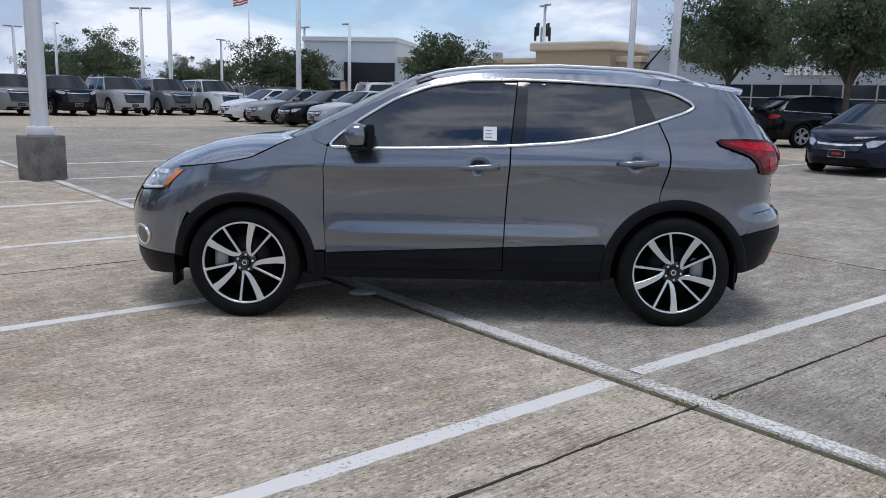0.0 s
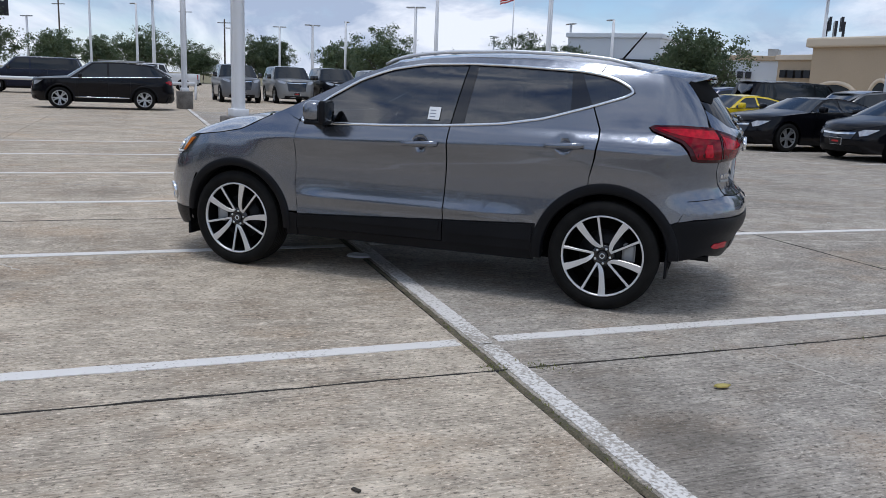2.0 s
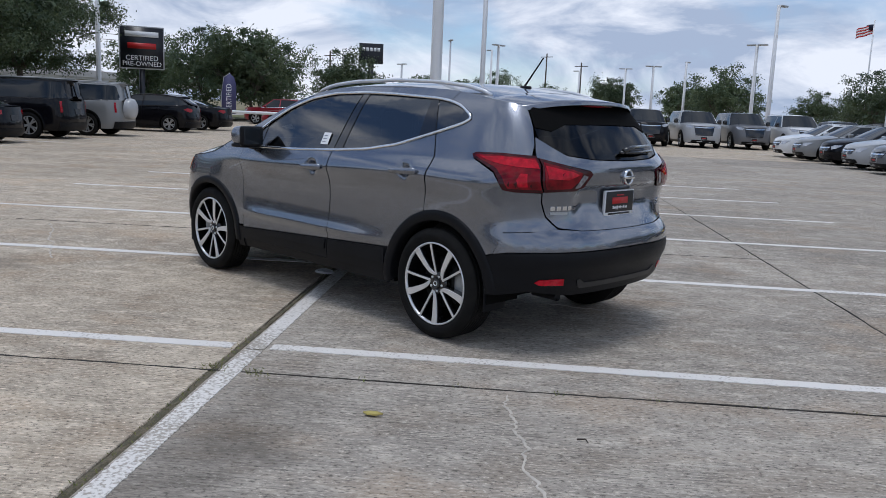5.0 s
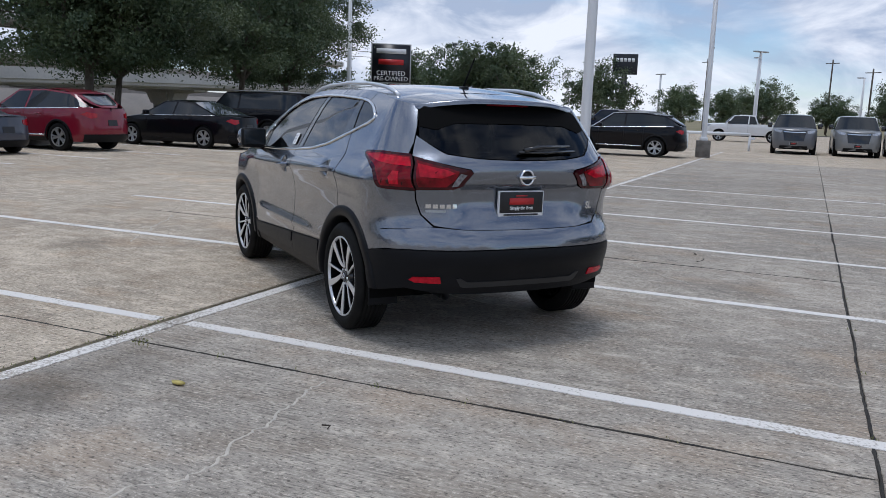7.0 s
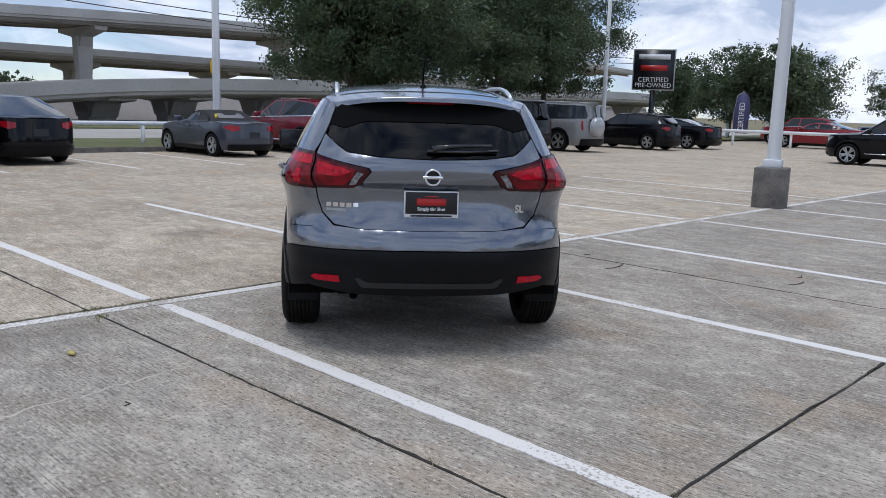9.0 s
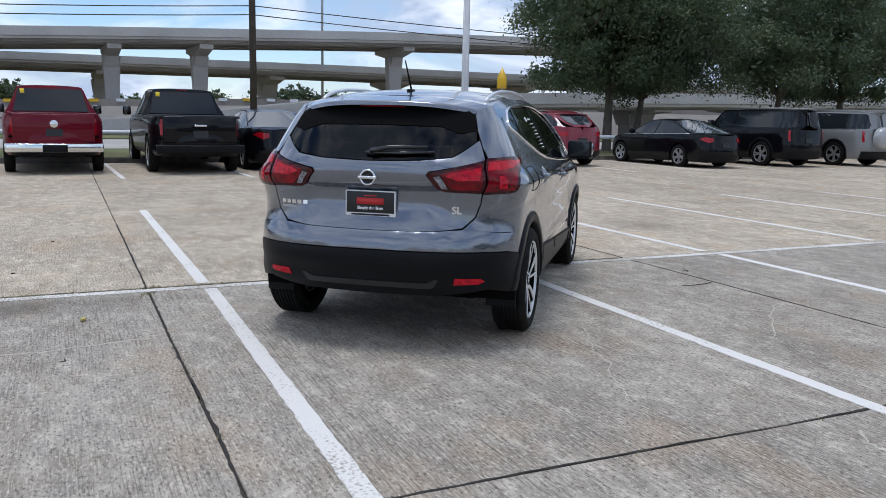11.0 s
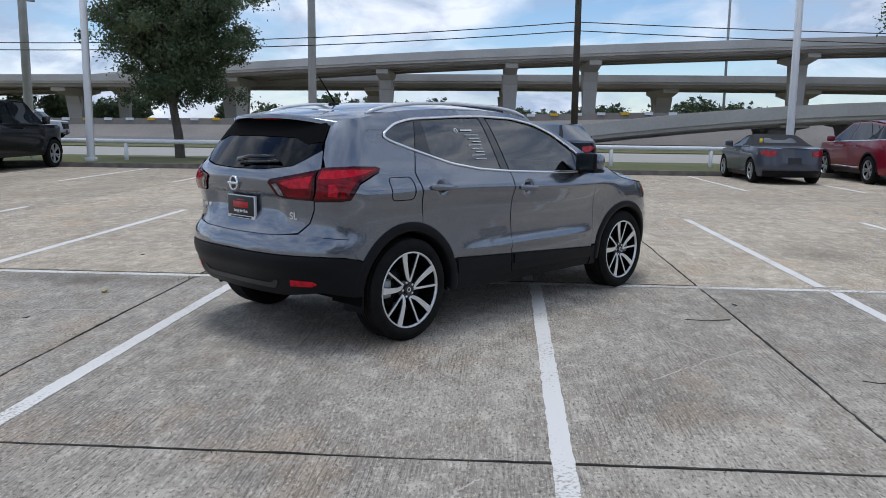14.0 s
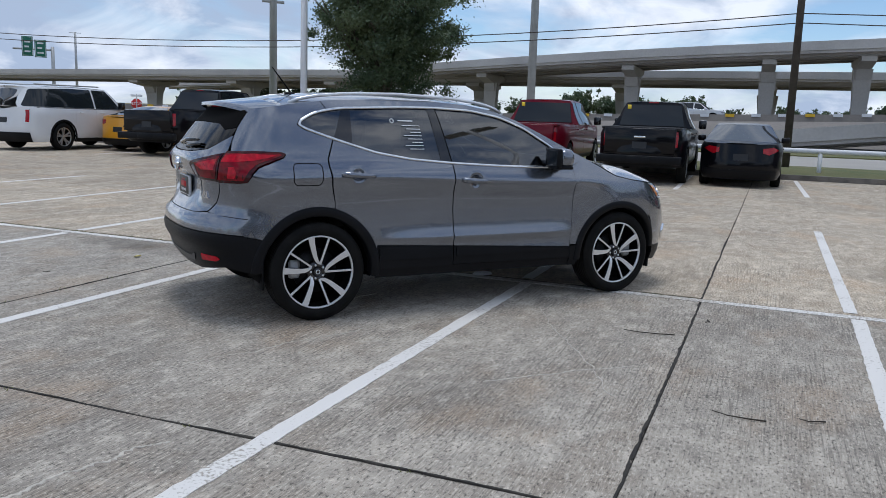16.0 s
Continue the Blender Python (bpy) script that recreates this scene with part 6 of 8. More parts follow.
        part("high_brake_light", bm_box(re[0] + 0.03, re[0] + 0.075, -0.12, 0.12, Z(rr[1]) - 0.012, Z(rr[1]) + 0.012), LAMPRED, car)
        if "bowtie" in extras:
            part("tailgate_mark", bm_box(L / 2 - 0.037, L / 2 - 0.026, -0.13, 0.13, Z(0.545), Z(0.565), 0.004), CHROME, car)
        if "badge" in extras:
            part("tailgate_mark", bm_lathe([(0.001, L / 2 - 0.03), (0.08, L / 2 - 0.03), (0.085, L / 2 - 0.045)], 12, "X", at=(0, 0, Z(0.55))), CHROME, car)
    else:
        f = (X(rgf[0]), deckz(X(rgf[0])))
        estate = style in ("suv", "boxy", "hatch", "crossover")
        part("gate_frame" if estate else "rear_window", bm_cover(ed(mixp(re, f)), mixp((re[0] + 0.06, Z(rr[1]) + 0.02), (f[0] + (0.05 if estate else -0.06), f[1] + 0.02)), 3.2 if tall else 2.6, 7), body if estate else CABIN if style == "roadster" else REARGLASS, car)
        if style == "roadster":
            q0, q1 = 0.30, 0.78
            pane = bm_prism(rounded([(-w * 0.44, re[1] + (f[1] - re[1]) * q0), (w * 0.44, re[1] + (f[1] - re[1]) * q0), (w * 0.50, re[1] + (f[1] - re[1]) * q1), (-w * 0.50, re[1] + (f[1] - re[1]) * q1)], 0.05, 2), "X", -0.05, 0.0)
            for v in pane.verts:
                q = (v.co.z - re[1]) / (f[1] - re[1])
                v.co.x += re[0] + 0.065 + (f[0] - re[0] - 0.10) * q - 0.03 * (v.co.y / w) ** 2
                v.co.z += 0.02
            part("rear_window", pane, REARGLASS, car, "small glass window in the soft top", smooth=False)
        if estate:
            ge, gc = ed(mixp(re, f)), mixp((re[0] + 0.06, Z(rr[1]) + 0.02), (f[0] + 0.05, f[1] + 0.02))
            part("rear_window", cover_patch(ge, gc, 3.2 if tall else 2.6, 0.16, 0.88, 0.80, 0.008), REARGLASS, car)
        if style in ("suv", "boxy", "hatch", "crossover"):
            part("spoiler", bm_cover(ed(mixp((re[0] - 0.10, re[1] + 0.004), (re[0] + 0.05, re[1] - 0.02))), mixp((re[0] - 0.04, Z(rr[1]) + 0.028), (re[0] + 0.22, Z(rr[1]) + 0.01)), 3.0, 6, 0.03), body, car)
        xs = np.linspace(X(rgf[0]), L / 2 - 0.10, 4)
        part("deck_lid", bm_cover(ed([(x, deckz(x)) for x in xs]), [(x + 0.05, deckz(x) + 0.02) for x in xs], 3.0, 6), body, car)
    if "spare" in extras:
        part("spare_wheel_cover", bm_lathe([(0.001, 0.24), (0.27, 0.24), (0.34, 0.20), (0.36, 0.12), (0.36, -0.02)], 28, "X", at=(L / 2, -0.1, Z(0.52))), PAINTS["silver"], car, "round silver spare wheel cover")
    if "rack" in extras:
        for side in (1, -1):
            part("roof_rail", bm_tube([(X(wst[0]) + 0.15, side * w * 0.66, Z(1.0) + 0.015), (X(rr[0]) - 0.2, side * w * 0.66, Z(1.0) + 0.015)], 0.022, 6), POLEG, car)
    if "tag" in extras:
        tg = 0.20 if style == "pickup" else 0.55
        tx, tz = (re[0] + 0.085 + (f[0] - re[0] - 0.02) * tg, re[1] + (f[1] - re[1]) * tg)
        part("window_tag", bm_box(tx, tx + 0.012, -w * 0.62, -w * 0.53, tz - 0.09, tz + 0.07), PAINTS["yellow"], car, "yellow paper tag on the glass")
    part("underbody", bm_box(x0 + 0.25, L / 2 - 0.25, -w * 0.62, w * 0.62, clear, clear + 0.12), DARK, car)
    part("cabin", bm_box(X(cowl[0]) + 0.1, X(rgf[0]) - 0.15, -w * 0.80, w * 0.80, zlow + 0.15, zb - 0.05), CABIN, car)
    return car


def row_cars():
    """heading: 221 noses to the kerb, 41 noses out of the far row, 311 noses towards the walk."""
    to_kerb, out = 41 + 180, 41 + 180

    def kerb_row(style, color, label, v, rear_u, **k):
        L, fo, wb = STYLES[style][0], STYLES[style][4], STYLES[style][3]
        mid = rear_u - (fo + wb - L / 2)           # rear axle stands at rear_u, the nose looks along -u
        parked_car(style, color, label, P(mid, v), to_kerb, **k)
    kerb_row("pickup", "maroon", "dark red crew-cab pickup truck with chrome bumper, parked nose to kerb", -2.75, -14.25, category="truck", extras=("chrome_bumper", "badge", "tag", "cover"))
    kerb_row("pickup", "black", "black crew-cab pickup truck with closed bed cover by the kerb", 0.15, -13.75, category="truck", extras=("cover", "bowtie", "tag"))
    kerb_row("sedan", "black", "black family sedan parked nose to the kerb", 2.32, -14.3)
    kerb_row("roadster", "slate", "small dark grey roadster with closed black soft top", 8.15, -14.75, extras=("tag",))
    kerb_row("crossover", "ruby", "bright red crossover parked nose to the kerb", 11.2, -14.75)
    kerb_row("sedan", "black", "glossy black sedan with silver alloy wheels by the kerb", 15.4, -13.4)
    kerb_row("boxy", "black", "black off-road utility car with roof rack", 19.0, -13.5, extras=("rack",))
    kerb_row("boxy", "pewter", "silver-grey boxy off-road car with spare wheel on its tail", 22.2, -13.3, extras=("spare", "rack"))
    kerb_row("hatch", "black", "black hatchback parked nose to the kerb", 27.9, -12.7)
    kerb_row("coupe", "black", "black fastback sedan at the end of the row", 31.6, -12.7)
    kerb_row("pickup", "black", "black pickup truck with polished wheels near the rail", -13.15, -13.3, category="truck", extras=())
    kerb_row("coupe", "orange", "yellow-orange sports coupe between two trucks", -15.25, -14.4)
    kerb_row("suv", "white", "large white family utility car", -17.45, -12.5, extras=("rack",))

    def far_row(style, color, label, u, v, **k):
        parked_car(style, color, label, P(u, v + STYLES[style][0] / 2), 41 - 90, **k)
    far_row("suv", "grey", "dark grey large utility car facing the lot", 3.4, 35.6)
    far_row("suv", "pewter", "pewter luxury utility car with chrome grille", 6.1, 35.7)
    far_row("suv", "black", "black utility car with wide chrome grille", 8.5, 35.6)
    far_row("suv", "silver", "silver full-size utility car facing the lot", 11.2, 35.9)
    far_row("suv", "grey", "grey luxury utility car in the far row", 13.9, 36.6)
    far_row("suv", "white", "white full-size utility car in the far row", 16.6, 36.6)
    far_row("crossover", "grey", "grey crossover in the far row", 19.4, 37.4)
    far_row("crossover", "black", "black crossover in the far row", 22.4, 38.4)

    def out_row(style, color, label, v, front_u, **k):
        parked_car(style, color, label, P(front_u + STYLES[style][0] / 2, v), out, **k)
    out_row("sedan", "navy", "dark blue compact sedan facing the lot", 2.9, 12.6)
    out_row("sedan", "black", "black compact sedan with silver alloy wheels", 8.3, 12.7)
    out_row("coupe", "black", "black sports coupe in the display row", 11.1, 12.2)
    out_row("coupe", "yellow", "bright yellow sports coupe with black stripes and wheels", 13.8, 12.0, rim=BLACKG, extras=("stripes",))
    out_row("sedan", "ruby", "red electric sedan in the display row", 16.6, 11.8)
    out_row("sedan", "grey", "dark grey executive sedan in the row", 19.3, 12.2)
    out_row("sedan", "silver", "silver compact sedan in the row", 21.9, 12.4)
    out_row("sedan", "black", "black compact sedan in the row", 24.4, 12.6)
    out_row("sedan", "pewter", "grey compact sedan in the row", 26.9, 12.5)
    out_row("sedan", "white", "white compact sedan at the row's end", 29.3, 12.5)
    parked_car("crossover", "black", "black crossover parked tail to the lot", P(23.2, 8.2), 14)
    parked_car("sedan", "black", "black sedan in the second row", P(24.5, 3.0), 41 + 180)
    for k, (st, co, lb) in enumerate((("suv", "white", "white utility car in the back row"), ("crossover", "grey", "grey crossover in the back row"), ("suv", "black", "black utility car in the back row"),
                                      ("crossover", "blue", "blue crossover in the back row"), ("suv", "silver", "silver utility car in the back row"), ("suv", "white", "white van-like car in the back row"))):
        parked_car(st, co, lb, P(20.5 + 0.4 * (k % 2), 11.0 + 3.3 * k), 41)
    parked_car("crossover", "black", "black three-row crossover with polished wheels, parked across the spine", P(-2.70, 26.0), 221, extras=("rack",))
    parked_car("coupe", "red", "red muscle coupe behind the white rail", P(-10.4, 41.0), 221)
    parked_car("suv", "navy", "dark blue utility car behind the white rail", P(-6.4, 43.0), 221)
    parked_car("pickup", "white", "white pickup truck far behind the rows", P(0.5, 58.0), 221, category="truck")
    parked_car("crossover", "red", "red crossover behind the white rail", P(-13.0, 46.0), 221)


# ---------------------------------------------------------------- trees
TREES = {}


def tree_meshes(key, height, spread, trunk_h, leaves, seed, leaf=0.15, fullness=0.55, lift=0.4, clumps=230, skirt=0.85):
    """Meshes of one tree: tapered trunk with limbs, and a crown of leaf clumps hung on the limbs' ends."""
    r = np.random.RandomState(seed)
    rnd = random.Random(seed)
    tb = bmesh.new()
    tips = []

    def limb(p, d, length, rad, depth):
        pts = [p]
        for i in range(4):
            d = (d + Vector((rnd.uniform(-1, 1), rnd.uniform(-1, 1), rnd.uniform(-0.3, 0.5))) * 0.22).normalized()
            pts.append(pts[-1] + d * length / 4)
        bm_tube(pts, rad, 7, tb, taper=rad * 0.5)
        if depth == 0:
            tips.append(pts[-1])
            tips.append(pts[2])
            return
        for k in range(3 if depth > 1 else 3):
            a = rnd.uniform(0, 6.28)
            q = pts[rnd.choice((2, 3, 4))]
            e = (d * 0.6 + Vector((math.cos(a), math.sin(a), rnd.uniform(0.0, 0.7)))).normalized()
            limb(q, e, length * rnd.uniform(0.55, 0.8), rad * 0.5, depth - 1)
    rad = 0.035 * height * 0.62
    trunk = [Vector((0, 0, -0.1)), Vector((rnd.uniform(-0.1, 0.1), rnd.uniform(-0.1, 0.1), trunk_h * 0.5)), Vector((rnd.uniform(-0.2, 0.2), rnd.uniform(-0.2, 0.2), trunk_h))]
    bm_tube(trunk, rad, 10, tb, taper=rad * 0.7)
    for k in range(6):
        a = 6.28 * k / 6 + rnd.uniform(-0.3, 0.3)
        limb(trunk[-1], Vector((math.cos(a) * 0.8, math.sin(a) * 0.8, rnd.uniform(lift, lift + 0.7))).normalized(), (height - trunk_h) * 0.42, rad * 0.55, 2)
    limb(trunk[-1], Vector((0, 0, 1)), (height - trunk_h) * 0.5, rad * 0.6, 2)
    # clumps: on the limbs' ends and through an uneven dome with a drooping skirt; coarser leaves fill its inside
    cz, hz = trunk_h + (height - trunk_h) * 0.43, (height - trunk_h) * 0.57
    low = trunk_h * skirt

    def dome(k):
        v = r.normal(size=3)
        v /= np.linalg.norm(v)
        az = math.atan2(v[1], v[0])
        bump = 1 + 0.13 * math.sin(3.1 * az + seed) + 0.12 * math.sin(5.3 * v[2] + 2 * seed) + 0.10 * math.sin(7 * az + 4 * v[2]) + r.uniform(-0.16, 0.12)
        flat_ = 0.88 + 0.14 * (1 - abs(v[2]))
        return np.array((v[0] * spread * k * bump * flat_, v[1] * spread * k * bump * flat_, max(low + r.uniform(0, 0.5), cz + v[2] * hz * k * bump * 0.88)))
    tipped = [np.array(t) for t in tips if abs(t.z - cz) < hz and t.z > low and (t.x ** 2 + t.y ** 2) ** 0.5 < spread * 0.9]
    outer = np.array(tipped[:60] + [dome(r.uniform(fullness, 1.0) ** 0.7) for _ in range(clumps)])
    inner = np.array([dome(r.uniform(0.1, 0.60)) for _ in range(clumps // 2)])
    n_in = int(leaves * 0.06)
    n_out = leaves - n_in
    own = r.randint(0, len(outer), n_out)
    puff = r.uniform(0.5, 1.3, len(outer)) * spread * 0.082
    pos = outer[own] + r.normal(size=(n_out, 3)) * puff[own][:, None] * np.array((1, 1, 0.72))
    pos = np.concatenate([pos, inner[r.randint(0, len(inner), n_in)] + r.normal(size=(n_in, 3)) * spread * 0.13])
    n = len(pos)
    ax = r.normal(size=(n, 3))
    ax /= np.linalg.norm(ax, axis=1)[:, None]
    bx = np.cross(ax, r.normal(size=(n, 3)))
    bx /= np.linalg.norm(bx, axis=1)[:, None]
    grow = np.concatenate([np.ones((n_out, 1)), np.full((n_in, 1), 2.2)]) * leaf
    ln, wd = r.uniform(0.6, 1.25, (n, 1)) * grow, r.uniform(0.35, 0.6, (n, 1)) * grow
    quad = np.stack([pos - ax * ln, pos - bx * wd, pos + ax * ln, pos + bx * wd], axis=1).reshape(-1, 3)
    me = bpy.data.meshes.new("crown")
    me.from_pydata(quad.tolist(), [], np.arange(4 * n).reshape(-1, 4).tolist())
    me.materials.append(LEAF)
    mt = bpy.data.meshes.new("trunk")
    tb.to_mesh(mt)
    tb.free()
    mt.materials.append(BARK)
    TREES[key] = (mt, me)


def tree(key, at, scale=1.0, turn=0.0, label="broad dark green oak with dense small leaves", name="oak_tree"):
    t = thing(name, label, "tree", at, group="trees", turn=turn)
    t.scale = (scale, scale, scale)
    for nm, me in zip(("trunk", "crown"), TREES[key]):
        o = new(nm, me)
        o.parent = t
    return t


def all_trees():
    tree_meshes("oak", 9.6, 4.5, 2.6, 78000, 3, 0.076, clumps=170, skirt=1.05)
    tree_meshes("oak2", 8.8, 4.5, 2.5, 70000, 11, 0.076, 0.5, clumps=150, skirt=1.05)
    tree_meshes("lot_oak", 7.0, 2.9, 2.3, 44000, 21, 0.060, 0.45, 0.8, clumps=105, skirt=1.25)
    tree_meshes("young", 8.3, 2.75, 1.8, 76000, 7, 0.060, 0.3, 1.7, clumps=250, skirt=1.1)
    tree_meshes("far", 8.0, 4.3, 1.8, 17000, 5, 0.13, 0.5, clumps=110, skirt=1.0)
    tree_meshes("far2", 7.5, 3.7, 1.6, 17000, 9, 0.125, 0.45, clumps=100, skirt=1.0)
    tree_meshes("low", 7.5, 4.2, 1.2, 3600, 15, 0.32, 0.5, clumps=90, skirt=0.5)
    tree("oak", P(-21.0, 17.6), 0.98, 0.4)
    tree("oak2", P(-21.6, 19.6), 0.9, 2.4)
    tree("oak2", P(-21.5, 27.4), 1.0, 1.2)
    tree("oak", P(-22.5, 33.0), 0.95, 3.4)
    tree("young", P(-21.0, -9.9), 1.03, 0.5, "young oak with an open rounded crown on the verge")
    far = "round dark oak far across the lot"
    for ex, ey, az, dist, el, k in ((2.5, -5.8, 139.4, 80, 4.3, "far"), (2.5, -5.8, 134.8, 95, 2.6, "far2"), (2.5, -5.8, 129.3, 95, 3.1, "far"), (2.5, -5.8, 121.4, 100, 2.4, "far2"), (2.5, -5.8, 104.6, 62, 3.9, "far"),
                                    (2.5, -5.8, 101.6, 64, 3.2, "far2"), (2.5, -5.8, 93.3, 46, 4.7, "far2"), (-0.1, -5.8, 112.3, 76, 4.0, "far"), (-0.1, -5.8, 115.6, 88, 2.8, "far2"), (-0.1, -5.8, 107.4, 92, 2.4, "far"),
                                    (-0.1, -5.8, 105.2, 96, 2.2, "far2"), (-0.1, -5.8, 71.5, 36, 8.6, "lot_oak"), (-0.1, -5.8, 64.4, 29, 9.4, "lot_oak"), (-0.1, -5.8, 58.0, 34, 8.6, "lot_oak"), (4.8, -4.4, 150.6, 62, 5.2, "far"),
                                    (4.8, -4.4, 147.6, 60, 5.4, "far2"), (4.8, -4.4, 146.4, 62, 4.8, "far"), (4.8, -4.4, 127.6, 130, 2.2, "far"), (4.8, -4.4, 123.5, 100, 2.9, "far2"),
                                    (4.8, -4.4, 117.2, 130, 2.2, "far"), (4.8, -4.4, 154.0, 66, 4.4, "far2"), (2.5, -5.8, 125.8, 130, 1.8, "far"), (6.7, -1.0, 135.5, 105, 2.4, "far2")):
        tall = TREES[k][1]
        size = (1.4 + dist * math.tan(radians(el))) / max(v.co.z for v in tall.vertices)
        tree(k, polar(az, dist, -0.1, (ex, ey)), size, az * 0.7, far)
    # low dark trees along the motorway
    for k in range(44):
        v = -100 + 4.3 * k + random.uniform(-1.5, 1.5)
        if random.random() < 0.85:
            tree("low", P(-125 + random.uniform(-8, 8), v, -0.1), random.uniform(0.50, 0.85), k * 1.3, "low dark tree beyond the motorway")


# ---------------------------------------------------------------- poles, rails, signs
def lamp_post(at, height, base=0.0, head=True, turn=0.0, radius=0.085, lean=0.0, mat=None, label="tall white steel car-park lamp post"):
    t = thing("street_lamp", label, "lamp post", at, group="lamp posts", turn=turn)
    z = base
    if base:
        part("concrete_base", bm_box(-0.25, 0.25, -0.25, 0.25, -0.05, base, 0.022), BASEC, t, "weathered square concrete base")
    part("foot", bm_box(-0.14, 0.14, -0.14, 0.14, z, z + 0.13, 0.012), mat or POLEW, t)
    b = bmesh.new()
    for s in (1,):
        rows = [[b.verts.new((math.copysign(r, x), math.copysign(r, y), h)) for x, y in ((1, 1), (-1, 1), (-1, -1), (1, -1))] for r, h in ((radius * 1.1, z + 0.12), (radius, z + 2.5), (radius * 0.82, z + height))]
        for p, q in zip(rows, rows[1:]):
            for k in range(4):
                b.faces.new((p[k], p[(k + 1) % 4], q[(k + 1) % 4], q[k]))
        b.faces.new(rows[-1])
    bmesh.ops.bevel(b, geom=[e for e in b.edges if abs(e.verts[0].co.z - e.verts[1].co.z) > 0.3], offset=0.02, segments=2, affect="EDGES")
    part("pole", b, mat or POLEW, t)
    if head:
        for s in (1, -1) if head == "two" else (1,):
            part("lamp_head", bm_box(0.08 if s > 0 else -0.75, 0.75 if s > 0 else -0.08, -0.17, 0.17, z + height - 0.08, z + height + 0.03, 0.03), POLEG, t)
    return t


def round_pole(name, at, height, radius, mat, label, category, arms=(), lean=(0, 0)):
    t = thing(name, label, category, at)
    part("pole", bm_tube([(0, 0, -0.2), (lean[0] * height / 2, lean[1] * height / 2, height / 2), (lean[0] * height, lean[1] * height, height)], radius, 14, taper=radius * 0.72), mat, t)
    for h, half in arms:
        part("crossarm", bm_box(-half, half, -0.06, 0.06, h - 0.06, h + 0.06), mat, t)
    return t


def pipe_rail(name, pts, label, post_h=0.62, radius=0.075):
    """A low white pipe rail on posts."""
    t = thing(name, label, "rail", kind="structure")
    part("rail", bm_tube([Vector((p.x, p.y, p.z + post_h)) for p in pts], radius, 10), POLEW, t)
    for p in pts[::1]:
        part("post", bm_tube([p - Vector((0, 0, 0.3)), p + Vector((0, 0, post_h))], 0.06, 10), POLEW, t)


def words(lines, at, turn, parent, mat, depth=0.01):
    """Flat raised lettering on a sign; lines: (text, size, x, z)."""
    for body, size, x, z in lines:
        c = bpy.data.curves.new("letters", "FONT")
        c.body, c.size, c.extrude, c.align_x = body, size, depth, "CENTER"
        tmp = bpy.data.objects.new("letters", c)
        scene.collection.objects.link(tmp)
        me = bpy.data.meshes.new_from_object(tmp.evaluated_get(bpy.context.evaluated_depsgraph_get()))
        bpy.data.objects.remove(tmp)
        me.materials.append(mat)
        o = new("lettering", me)
        o.parent = parent
        o.matrix_local = Matrix.Translation((x, at, z)) @ Euler((radians(90), 0, 0)).to_matrix().to_4x4()


SIGNBLK = material("sign_black", (0.012, 0.014, 0.020), 0.35, vary=0.3, vscale=2)
SIGNGREEN = material("sign_green", (0.01, 0.14, 0.09), 0.4)
SIGNRED = material("sign_red", (0.5, 0.02, 0.02), 0.4)
SIGNYEL = material("sign_yellow", (0.75, 0.45, 0.02), 0.4)
BANNER = material("banner_purple", (0.07, 0.07, 0.16), 0.7)


